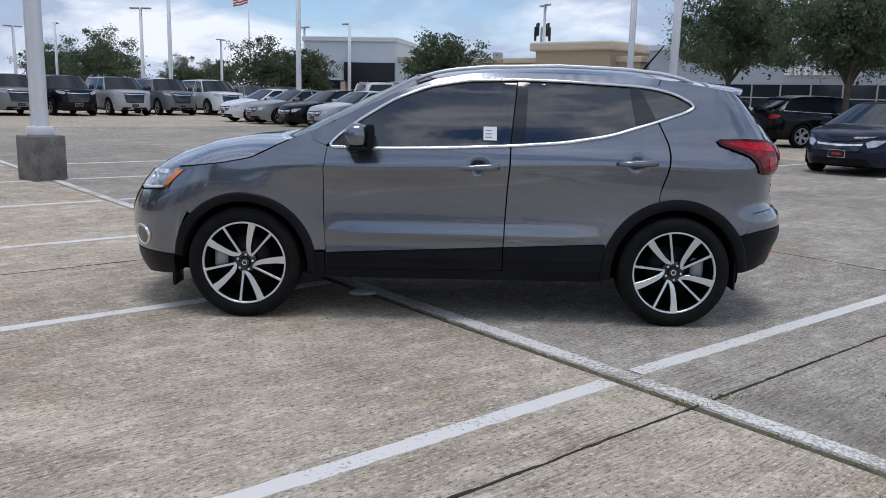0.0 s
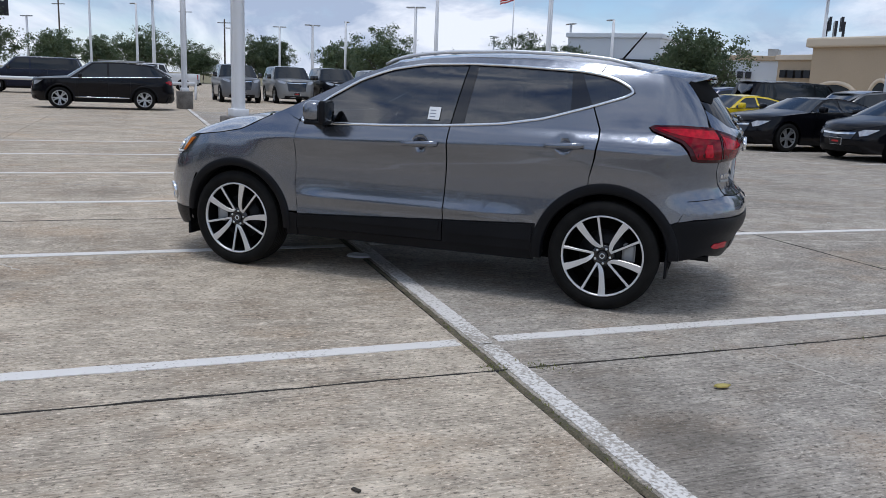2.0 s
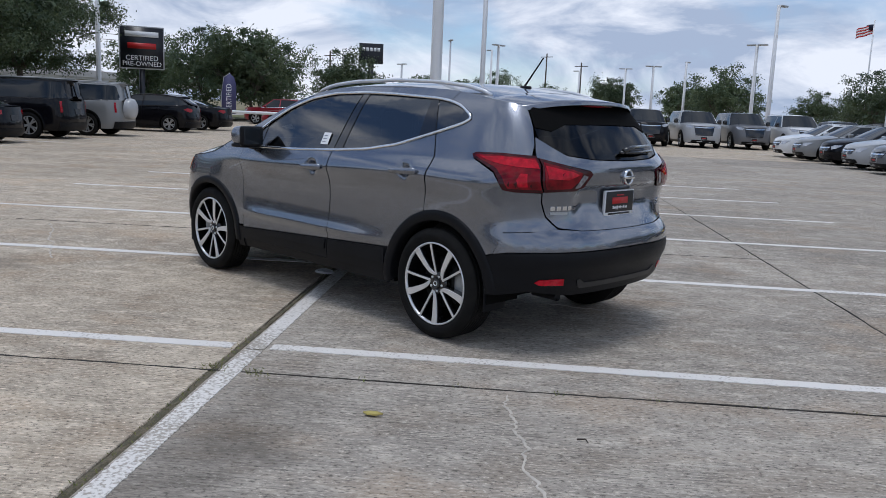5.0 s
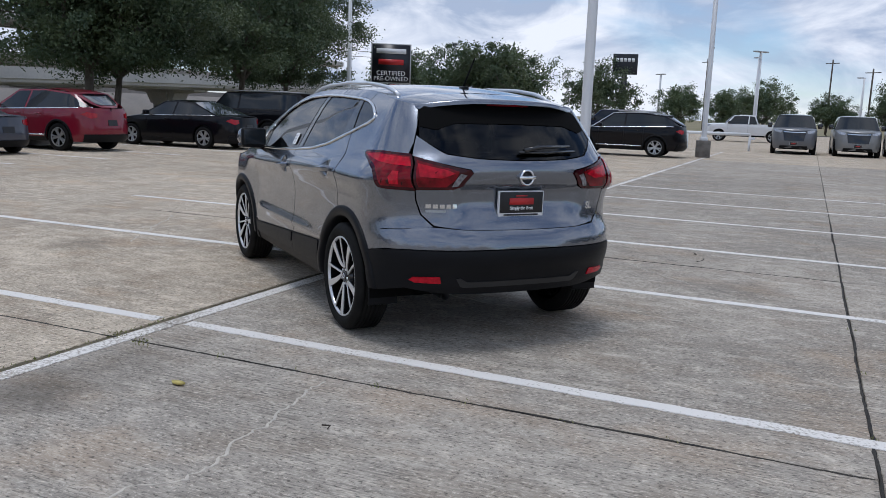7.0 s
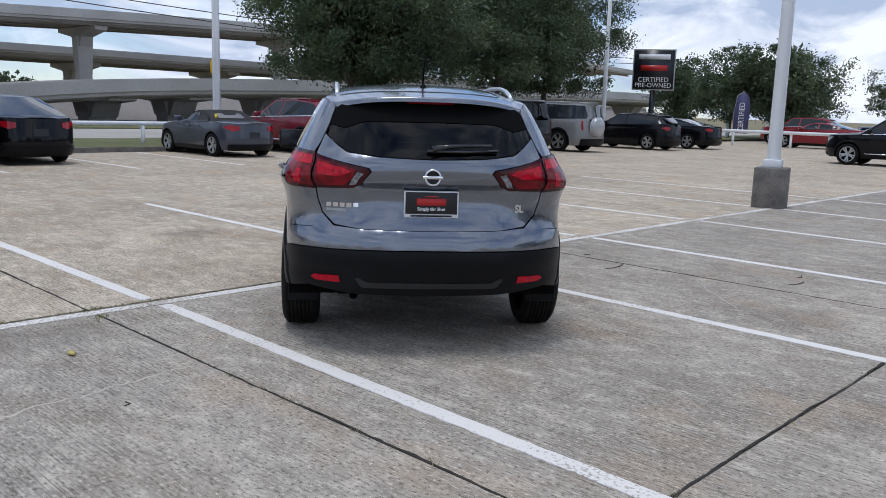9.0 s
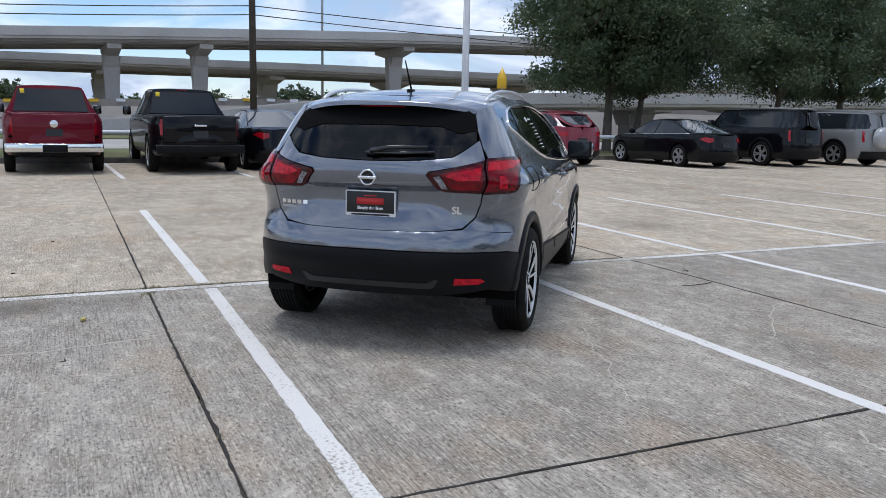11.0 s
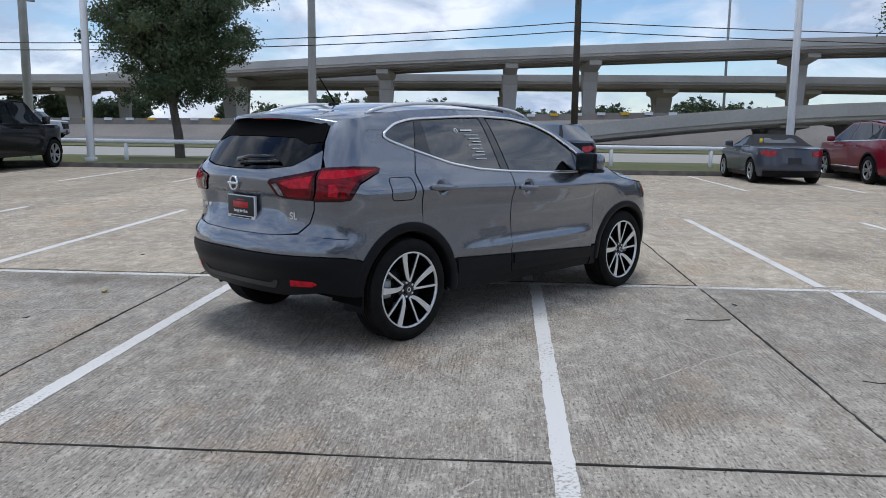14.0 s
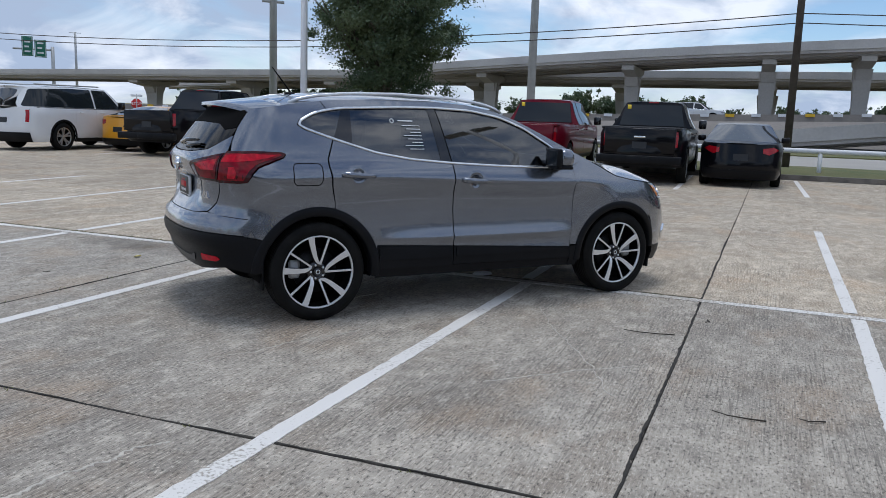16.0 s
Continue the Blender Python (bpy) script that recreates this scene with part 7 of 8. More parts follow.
def signs():
    # black pylon sign; its face looks towards the walk
    at = P(-18.4, 37.6)
    t = thing("pylon_sign", "black square pylon sign with white lettering and silver edge", "sign", at, turn=math.atan2(6.5 - at.x, -(-1.0 - at.y)) )
    s = 1.06
    part("post", bm_box(-0.14, 0.14, -0.10, 0.10, -0.2, 3.0), SIGNBLK, t)
    part("panel", bm_box(-1.08 * s, 1.08 * s, -0.16, 0.16, 2.86, 5.10, 0.02), POLEG, t)
    part("face", bm_box(-1.02 * s, 1.02 * s, -0.175, -0.150, 2.92, 5.04), SIGNBLK, t)
    words((("CERTIFIED", 0.36, 0, 3.32), ("PRE-OWNED", 0.34, 0, 3.02)), -0.18, 0, t, WHITE)
    part("brand_bar", bm_box(-0.85, 0.85, -0.19, -0.17, 4.54, 4.82), PAPER, t)
    part("brand_bar", bm_box(-0.72, 0.72, -0.19, -0.17, 3.92, 4.22), SIGNRED, t)
    at = P(-11.6, 74.1)
    t = thing("pylon_sign", "black pylon sign with a white bar far off", "sign", at, turn=math.atan2(6.5 - at.x, -(-1.0 - at.y)))
    part("post", bm_box(-0.25, 0.25, -0.15, 0.15, -0.2, 5.5), SIGNBLK, t)
    part("face", bm_box(-1.15, 1.15, -0.2, 0.2, 5.45, 7.35, 0.03), SIGNBLK, t)
    for k in range(5):
        part("brand_bar", bm_box(-0.86 + 0.36 * k, -0.60 + 0.36 * k, -0.23, -0.19, 6.62, 6.95), PAPER, t)
    # feather banner
    at = P(-15.2, 42.4)
    t = thing("feather_banner", "purple feather banner with white lettering on a pole", "banner", at, turn=math.atan2(6.5 - at.x, -(-1.0 - at.y)))
    part("pole", bm_tube([(-0.42, 0, -0.1), (-0.44, 0, 1.8), (-0.30, 0, 2.75), (0.05, 0, 3.0)], 0.02, 8), POLEG, t)
    part("cloth", bm_prism([(-0.42, 0.6), (0.40, 0.6), (0.42, 2.3), (0.30, 2.75), (0.05, 2.98), (-0.28, 2.72), (-0.43, 1.8)], "Y", -0.012, 0.012), BANNER, t)
    words((("CERTIFIED", 0.42, 0.12, 1.45),), -0.016, 0, t, WHITE, 0.003)
    for o in t.children:
        if o.name.startswith("lettering"):
            o.matrix_local = Matrix.Translation((0.13, -0.016, 1.55)) @ Matrix.Rotation(radians(-90), 4, "Y") @ Euler((radians(90), 0, 0)).to_matrix().to_4x4() @ Matrix.Diagonal((0.85, 1, 1, 1))
    # stop sign
    at = polar(261.6, 55.0, -0.1, (3.3, 6.2))
    t = thing("stop_sign", "red octagonal stop sign on a steel post", "sign", at, turn=math.atan2(3.3 - at.x, -(6.2 - at.y)))
    part("post", bm_tube([(0, 0, -0.1), (0, 0, 2.1)], 0.03, 8), POLEG, t)
    part("plate", bm_prism([(0.33 * math.cos(radians(22.5 + 45 * k)), 1.5 + 0.33 * math.sin(radians(22.5 + 45 * k))) for k in range(8)], "Y", -0.01, 0.01), SIGNRED, t)
    words((("STOP", 0.24, 0, 1.42),), -0.013, 0, t, WHITE, 0.003)
    part("cross_plate", bm_box(-0.34, 0.34, -0.012, 0.0, 1.93, 2.08), PAPER, t)
    # green gantry signs
    at = polar(267.2, 230, 0, (3.3, 6.2))
    t = thing("gantry_sign", "green motorway direction signs on a steel mast", "sign", at, turn=math.atan2(3.3 - at.x, -(6.2 - at.y)))
    part("mast", bm_tube([(3.2, 0.2, -1), (3.2, 0.2, 14.4)], 0.42, 10), POLEG, t)
    part("arm", bm_tube([(-5.6, 0.2, 13.6), (3.4, 0.2, 13.6)], 0.22, 8), POLEG, t)
    for x0, x1, z0, z1 in ((-3.6, -1.1, 11.9, 16.6), (-0.8, 1.8, 11.7, 15.9)):
        panel = part("panel", bm_box(x0, x1, -0.1, 0.1, z0, z1, 0.03), SIGNGREEN, t)
        part("border", bm_tube([(x0 + 0.2, -0.12, z0 + 0.2), (x1 - 0.2, -0.12, z0 + 0.2), (x1 - 0.2, -0.12, z1 - 0.2), (x0 + 0.2, -0.12, z1 - 0.2), (x0 + 0.2, -0.12, z0 + 0.25)], 0.05, 4), PAPER, panel, smooth=False)
        for k in range(3):
            part("bar", bm_box(x0 + 0.6, x1 - 0.6 - 0.3 * (k % 2), -0.13, -0.09, z0 + 0.9 + 1.15 * k, z0 + 1.3 + 1.15 * k), PAPER, panel, smooth=False)
    # yellow arrow plate on the ramp
    at = P(-48.5, 28.6)
    t = thing("warning_sign", "yellow arrow warning plate on a post", "sign", at, turn=math.atan2(6.5 - at.x, -(2.0 - at.y)))
    part("post", bm_tube([(0, 0, 0), (0, 0, 3.6)], 0.05, 8), POLEG, t)
    part("plate", bm_prism([(-0.35, 3.5), (0.35, 3.5), (0.35, 4.3), (0.0, 5.1), (-0.35, 4.3)], "Y", -0.02, 0.02), SIGNYEL, t)


def flagpole():
    at = polar(103.2, 62)
    t = thing("flagpole", "white flagpole with a striped red, white and blue flag", "flagpole", at)
    part("pole", bm_tube([(0, 0, 0), (0, 0, 8.3)], 0.07, 10, taper=0.04), POLEW, t)
    red, blue = SIGNRED, PAINTS["navy"]
    rows = 7
    for k in range(rows):
        b = bmesh.new()
        pts = []
        for i in range(9):
            x = -1.75 * i / 8
            sag = -0.45 * (i / 8) ** 1.5 + 0.06 * math.sin(i * 1.1)
            y = 0.12 * math.sin(i * 0.9)
            pts.append([b.verts.new((x, y + dy, 7.9 - 0.145 * (k + dk) + sag)) for dk, dy in ((0, 0), (1, 0), (1, 0.01), (0, 0.01))])
        for p, q in zip(pts, pts[1:]):
            for j in range(4):
                b.faces.new((p[j], p[(j + 1) % 4], q[(j + 1) % 4], q[j]))
        part("stripe", b, red if k % 2 == 0 else PAPER, t)
    b = bmesh.new()
    pts = []
    for i in range(5):
        x = -0.8 * i / 4
        sag = -0.45 * (i / 9) ** 1.5 + 0.06 * math.sin(i * 0.55)
        y = 0.12 * math.sin(i * 0.45)
        pts.append([b.verts.new((x, y + dy, 7.92 + dz + sag)) for dz, dy in ((0, -0.03), (-0.58, -0.03), (-0.58, 0.04), (0, 0.04))])
    for p, q in zip(pts, pts[1:]):
        for j in range(4):
            b.faces.new((p[j], p[(j + 1) % 4], q[(j + 1) % 4], q[j]))
    part("canton", b, blue, t)
    for o in t.children:
        if o.name.split(".")[0] in ("stripe", "canton"):
            o.scale = (0.62, 0.62, 0.62)
            o.location.z = 8.2 * 0.38


def lot_fixtures():
    lamp_post(Vector((-6.09, 6.415, 0)), 9.5, 0.655, "two", radians(53.6), 0.088)
    lamp_post(P(0.10, 27.4), 9.5, 0.65, "two", radians(53.6))
    lamp_post(P(-17.8, 9.4, 0.12), 9.0, 0, True, LOT)
    lamp_post(P(-17.9, -11.55, 0.12), 9.0, 0, True, LOT)
    lamp_post(P(-18.2, 32.3, 0.1), 8.0, 0, "two", LOT)
    for az, d, h in ((109.9, 64, 6.9), (114.9, 76, 6.4), (83.5, 60, 7.7), (100.0, 45, 9.0), (96.6, 66, 6.6), (99.6, 74, 6.8), (117.2, 80, 6.2), (105.0, 90, 6.4), (119.6, 96, 6.8), (128.6, 90, 8.0), (127.3, 70, 7.0),
                     (131.3, 84, 8.4), (147.1, 58, 6.3), (143.5, 62, 5.6), (146.3, 75, 6.2), (112.2, 105, 6.5), (122.8, 100, 6.6), (135.0, 95, 6.4), (94.0, 88, 6.4), (108.2, 56, 8.6)):
        lamp_post(polar(az, d), h, 0, "two" if int(az) % 2 else True, az, 0.10)
    lamp_post(polar(74.9, 25.0), 9.5, 0, True, LOT)
    lamp_post(polar(77.7, 31.0), 9.5, 0, True, LOT)
    round_pole("utility_pole", P(-22.2, 3.61, 0.1), 12, 0.125, WOODP, "dark slender wooden utility pole on the verge", "utility pole")
    round_pole("utility_pole", P(-27.0, -18.4), 17, 0.185, POLEG, "grey steel utility pole", "utility pole", arms=((6.2, 0.5),))
    round_pole("utility_pole", P(-33.0, -7.7), 17, 0.21, POLEG, "grey steel utility pole beside the road", "utility pole")
    round_pole("mast", P(-108, 33.8), 34, 0.19, POLEG, "slender high lighting mast", "mast")
    round_pole("mast", polar(265.1, 260, 0, (3.3, 6.2)), 20.5, 0.4, POLEG, "slender high lighting mast", "mast", arms=((20.3, 1.6),))
    for az, d, h in ((126.0, 150, 12), (123.5, 140, 10), (133.5, 150, 12), (140.5, 120, 9)):
        round_pole("utility_pole", polar(az, d), h, 0.16, WOODP, "wooden utility pole far behind the lot", "utility pole", arms=((h - 0.6, 1.3),))
    pipe_rail("verge_rail", [P(-18.6, -26 + 3.02 * k + 0.15, 0.12) for k in range(25)], "low white pipe rail along the verge")
    pipe_rail("lot_rail", [P(-16.6 + 3.0 * k + 0.0, 37.8, 0.0) for k in range(7)], "low white pipe rail at the end of the lot", 0.80, 0.085)
    # power lines
    for y0, y1, z0, z1, n in ((P(-22.2, 3.61), P(-22.2, -42), 4.89, 5.3, 1.05), (P(-22.2, 3.61), P(-22.2, -42), 4.60, 5.0, 1.0), (P(-22.2, 3.61), P(-22.2, 50), 4.89, 5.4, 0.6), (P(-22.2, 3.61), P(-22.2, 50), 4.60, 5.1, 0.65)):
        pts = []
        for i in range(21):
            q = i / 20
            p = y0.lerp(y1, q)
            pts.append(Vector((p.x, p.y, z0 + (z1 - z0) * q - n * 4 * q * (1 - q))))
        tagged(obj_of("power_line", bm_tube(pts, 0.017, 5), WOODP), "black overhead power line between poles", "cable")


# ---------------------------------------------------------------- verge, roads, motorway
def strip_mesh(path, section, closed=True):
    """Sweep a section of (across, up) along a path of points; across is to the right of the way."""
    b = bmesh.new()
    rows = []
    for i, p in enumerate(path):
        d = path[min(i + 1, len(path) - 1)] - path[max(i - 1, 0)]
        d.z = 0
        d.normalize()
        x = Vector((d.y, -d.x, 0))
        rows.append([b.verts.new(p + x * a + Vector((0, 0, h))) for a, h in section])
    m = len(section)
    for p, q in zip(rows, rows[1:]):
        for k in range(m if closed else m - 1):
            b.faces.new((p[k], p[(k + 1) % m], q[(k + 1) % m], q[k]))
    if closed:
        b.faces.new(rows[0])
        b.faces.new(rows[-1][::-1])
    bmesh.ops.recalc_face_normals(b, faces=b.faces)
    return b


def curve_pts(pts, n=60):
    """A smooth path through (u, v, z) points."""
    a = np.array(pts, float)
    t = np.concatenate([[0], np.cumsum(np.linalg.norm(np.diff(a[:, :2], axis=0), axis=1))])
    q = np.linspace(0, t[-1], n)
    out = np.stack([np.interp(q, t, a[:, i]) for i in range(3)], 1)
    for _ in range(3):
        out[1:-1] = (out[:-2] + 2 * out[1:-1] + out[2:]) / 4
    return [P(*p) for p in out]


def overpass(name, pts, wide, label, piers, pier_w=2.0, depth=1.35, flare=True, cap_drop=0.9):
    t = thing(name, label, "bridge", kind="structure")
    path = curve_pts(pts)
    h = wide / 2
    part("deck", strip_mesh(path, [(-h + 0.12, -1.0), (-h + 0.12, -0.78), (-h - 0.04, -0.76), (-h, 0.0), (-h + 0.25, 0.0), (-h + 0.35, -0.75), (h - 0.35, -0.75), (h - 0.25, 0.0), (h, 0.0), (h + 0.04, -0.76), (h - 0.12, -0.78), (h - 0.12, -1.0)]), BRIDGE, t, smooth=False)
    n = max(2, int(wide / 2.6))
    for k in range(n):
        x = -h + 1.25 + (wide - 2.5) * k / (n - 1)
        part("girder", strip_mesh(path, [(x - 0.35, -0.9), (x + 0.35, -0.9), (x + 0.12, -1.0), (x + 0.12, -depth + 0.12), (x + 0.30, -depth), (x - 0.30, -depth), (x - 0.12, -depth + 0.12), (x - 0.12, -1.0)]), BRIDGE, t, smooth=False)
    fine = curve_pts(pts, 900)
    for u, v in piers:
        c = min(fine, key=lambda p: (p - P(u, v)).xy.length)
        zt = c.z - depth
        pb = bmesh.new()
        zp = zt - cap_drop + 0.02
        rows = [[pb.verts.new((sx_ * a, sy_ * c_, z)) for sx_, sy_ in ((1, 1), (-1, 1), (-1, -1), (1, -1))] for a, c_, z in ((pier_w * 0.34, pier_w * 0.40, -1.0), (pier_w * 0.36, pier_w * 0.44, zp * 0.5), (pier_w * 0.40, pier_w * 0.56, zp))]
        for p, q in zip(rows, rows[1:]):
            for k in range(4):
                pb.faces.new((p[k], p[(k + 1) % 4], q[(k + 1) % 4], q[k]))
        pb.faces.new(rows[-1])
        bmesh.ops.recalc_face_normals(pb, faces=pb.faces)
        pr = part("pier", pb, BRIDGE, t, smooth=False)
        pr.matrix_local = Matrix.Translation((c.x, c.y, 0)) @ Matrix.Rotation(LOT, 4, "Z")
        q = wide * 0.40
        cap = bm_prism([(-pier_w / 2, zt - cap_drop - 0.9), (pier_w / 2, zt - cap_drop - 0.9), (pier_w * 0.75, zt - cap_drop), (q, zt - cap_drop * 0.45), (q, zt), (-q, zt), (-q, zt - cap_drop * 0.45), (-pier_w * 0.75, zt - cap_drop)], "X", -pier_w * 0.42, pier_w * 0.42)
        cp = part("pier_cap", cap, BRIDGE, t, smooth=False)
        cp.matrix_local = Matrix.Translation((c.x, c.y, 0)) @ Matrix.Rotation(LOT + math.pi / 2, 4, "Z")
    return t


def verge_and_roads():
    # kerb along the lot, grass rising behind it
    path = [P(KERB, v) for v in np.linspace(-80, 37, 60)]
    tagged(obj_of("kerb", strip_mesh(path, [(0.0, -0.1), (0.0, 0.11), (0.03, 0.14), (0.16, 0.14), (0.16, -0.1)][::-1]), BASEC, smooth=False), "grey concrete kerb between paving and grass", "kerb", kind="structure")
    b = bmesh.new()
    rows = []
    us = [-17.46, -17.9, -18.6, -19.6, -21.5, -24.0, -26.0]
    zs = [0.115, 0.15, 0.17, 0.18, 0.12, 0.02, -0.02]
    for v in np.linspace(-90, 75, 110):
        rows.append([b.verts.new(P(u, v, z + 0.02 * noise.noise((u * 0.9, v * 0.9, 0)))) for u, z in zip(us, zs)])
    for p, q in zip(rows, rows[1:]):
        for k in range(len(us) - 1):
            b.faces.new((p[k], p[k + 1], q[k + 1], q[k]))
    bmesh.ops.recalc_face_normals(b, faces=b.faces)
    tagged(obj_of("verge", b, GRASS), "mown green grass verge behind the kerb", "grass", kind="structure")
    sheet("frontage_road", [(-36, -140), (-26, -140), (-26, 160), (-36, 160)], -0.03, ROADC, "pale concrete frontage road", "road", thick=0.2)
    sheet("road_median", [(-41, -140), (-36, -140), (-36, 160), (-41, 160)], 0.02, GRASS, "grass strip beside the frontage road", "grass", thick=0.2)
    sheet("motorway", [(-76, -260), (-41, -260), (-41, 40), (-76, 40)], 0.02, ASPHALT, "dark asphalt motorway lanes", "road", thick=0.3)
    # ramp that climbs to a bridge
    overpass("ramp_bridge", [(-52, -60, -0.8), (-52, -15, -0.25), (-50, 2, 0.75), (-49, 8, 1.5), (-48.5, 14, 2.25), (-48, 20, 2.8), (-47, 33, 3.25), (-47, 50, 3.6), (-47, 70, 3.9), (-47, 120, 4.1)], 9.0, "pale concrete ramp bridge with low parapet",
             [(-48, 19.6), (-47.6, 24.8), (-47.2, 31.5), (-47, 40), (-47, 52), (-47, 66), (-47, 84)], 2.1, 1.25, cap_drop=0.3)
    crest = curve_pts([(-64, -110, 0.7), (-63, -40, 0.95), (-62, -15, 1.2), (-61, 5, 1.75), (-60.5, 13, 2.0), (-60, 21, 1.95), (-60, 45, 2.1), (-60, 110, 2.2)], 120)
    b = strip_mesh(crest, [(-9, -0.1), (1.5, -0.1), (8.5, -2.6), (-9, -3.5)])
    tagged(obj_of("embankment", b, EMBANK, smooth=False), "sloping grey-brown embankment of the raised road", "road", kind="structure")
    bar = thing("median_barrier", "low concrete road barrier with pale reflector plates", "barrier", kind="structure")
    part("wall", strip_mesh(crest, [(0.9, -0.3), (0.95, 0.42), (1.15, 0.42), (1.35, -0.3)]), EMBANK, bar, smooth=False)
    for i in range(2, 72):
        c, d = crest[i], (crest[i + 1] - crest[i - 1]).normalized()
        o = part("reflector", bm_box(1.16, 1.30, -0.32, 0.32, 0.24, 0.46), SIGNYEL if i % 3 == 0 else PAPER, bar, smooth=False)
        o.matrix_local = Matrix.Translation(c) @ Matrix.Rotation(math.atan2(d.y, d.x) - math.pi / 2, 4, "Z")
    overpass("flyover", [(-140, -110, 5.8), (-112, -62, 6.3), (-92, -36, 7.0), (-82, -20, 7.35), (-77, -5, 7.95), (-75.5, 12, 8.65), (-75.5, 31, 9.45), (-75.5, 55, 10.1), (-77, 90, 10.6), (-90, 150, 10.8)], 10.0, "high concrete motorway flyover on flared piers",
             [(-98, -46), (-84, -27), (-76.8, -9.5), (-75.6, 3.4), (-75.6, 11.2), (-75.6, 31.0), (-75.6, 54.0), (-78, 84)], 1.4, 1.3)
    overpass("viaduct", [(-120, -190, 6.2), (-100, -100, 6.2), (-96, -50, 6.5), (-94, -10, 6.8), (-93, 30, 6.95), (-93, 70, 6.8), (-96, 130, 6.4)], 12.0, "lower concrete motorway viaduct behind the flyover",
             [(-102, -84), (-99, -66), (-97, -50), (-95.5, -30), (-95, -12), (-94, 4), (-94, 22), (-93, 38), (-93, 56), (-93, 76)], 2.0, 1.45)
    # traffic on the raised road
    parked_car("crossover", "white", "white car far off on the raised road", P(-66.0, -2.0, 1.38), 131)
    parked_car("suv", "silver", "silver utility car far off on the motorway", P(-50.0, -31.0, 0.02), 131)


# ---------------------------------------------------------------- buildings
STUCCO = material("tan_stucco", (0.50, 0.40, 0.28), 0.9, vary=0.4, vscale=0.4, tint=(0.42, 0.33, 0.23), fine=0.25, fscale=12)
CREAM = material("cream_stucco", (0.62, 0.53, 0.41), 0.9, vary=0.3, vscale=0.5, tint=(0.52, 0.44, 0.33))
WPANEL = material("white_cladding", (0.66, 0.70, 0.74), 0.5, vary=0.25, vscale=0.4, tint=(0.58, 0.62, 0.66))
GPANEL = material("grey_cladding", (0.42, 0.45, 0.49), 0.5, vary=0.3, vscale=0.4, tint=(0.35, 0.38, 0.41))
SHOPGL = material("shop_glass", (0.02, 0.028, 0.035), 0.06, spec=0.8)


def facade(name, label, a, c, height, deep, mat, items, parapet=True, cap=None):
    """A building whose front runs from a to c (seen from the lot); items are (kind, x0, x1, z0, z1) along it."""
    d = (c - a)
    L = d.length
    t = thing(name, label, "building", a, turn=math.atan2(d.y, d.x))
    part("wall", bm_box(0, L, 0, deep, -0.3, height), mat, t, smooth=False)
    part("roof", bm_box(0.3, L - 0.3, 0.3, deep - 0.3, height - 0.2, height + 0.05), GPANEL, t, smooth=False)
    if parapet:
        part("cornice", bm_box(-0.15, L + 0.15, -0.18, deep + 0.1, height - 0.25, height + 0.12, 0.05), cap or mat, t, smooth=False)
    for kind, x0, x1, z0, z1 in items:
        if kind == "window":
            w = part("window", bm_box(x0, x1, -0.06, 0.05, z0, z1), SHOPGL, t, smooth=False)
            n = max(1, int((x1 - x0) / 1.6))
            for k in range(n + 1):
                x = x0 + (x1 - x0) * k / n
                part("mullion", bm_box(x - 0.04, x + 0.04, -0.10, 0.0, z0, z1), POLEG, w, smooth=False)
            part("transom", bm_box(x0, x1, -0.10, 0.0, z0 + (z1 - z0) * 0.68 - 0.03, z0 + (z1 - z0) * 0.68 + 0.03), POLEG, w, smooth=False)
        elif kind == "band":
            part("band", bm_box(x0, x1, -0.35, 0.05, z0, z1), SIGNBLK, t, smooth=False)
        elif kind == "tower":
            part("tower", bm_box(x0, x1, -0.9, deep * 0.4, -0.3, z1), STUCCO, t, smooth=False)
            part("tower_cornice", bm_box(x0 - 0.35, x1 + 0.35, -1.25, deep * 0.4 + 0.3, z1 - 0.5, z1 + 0.1, 0.12), CREAM, t, smooth=False)
        elif kind == "arch":
            m, r = (x0 + x1) / 2, (x1 - x0) / 2
            rise = z1 - z0
            pts = [(x0, 0.0), (x1, 0.0)] + [(m + r * math.cos(radians(q)), z0 + rise * math.sin(radians(q))) for q in range(0, 181, 12)]
            part("arched_window", bm_prism(pts, "Y", -1.0, -0.86), SHOPGL, t, smooth=False)
            part("arch_moulding", bm_tube([(m + (r + 0.12) * math.cos(radians(q)), -0.98, z0 + (rise + 0.12) * math.sin(radians(q))) for q in range(0, 181, 12)], 0.14, 6), CREAM, t)
        elif kind == "bars":
            n = max(1, int((x1 - x0) / ((z1 - z0) * 1.1)))
            for k in range(n):
                x = x0 + (x1 - x0) * k / n
                part("sign_bar", bm_box(x, x + (x1 - x0) / n * 0.7, -0.30, -0.02, z0, z1), SIGNBLK, t, smooth=False)
        elif kind == "whitebars":
            n = max(1, int((x1 - x0) / ((z1 - z0) * 1.0)))
            for k in range(n):
                x = x0 + (x1 - x0) * k / n
                part("sign_bar", bm_box(x, x + (x1 - x0) / n * 0.65, -0.30, -0.02, z0, z1), PAPER, t, smooth=False)
        elif kind == "column":
            part("column", bm_box(x0, x1, -0.5, 0.1, -0.2, z1), CREAM, t, smooth=False)
        elif kind == "box":
            part("roof_unit", bm_box(x0, x1, deep * 0.3, deep * 0.5, z0, z1), POLEG, t, smooth=False)
    return t


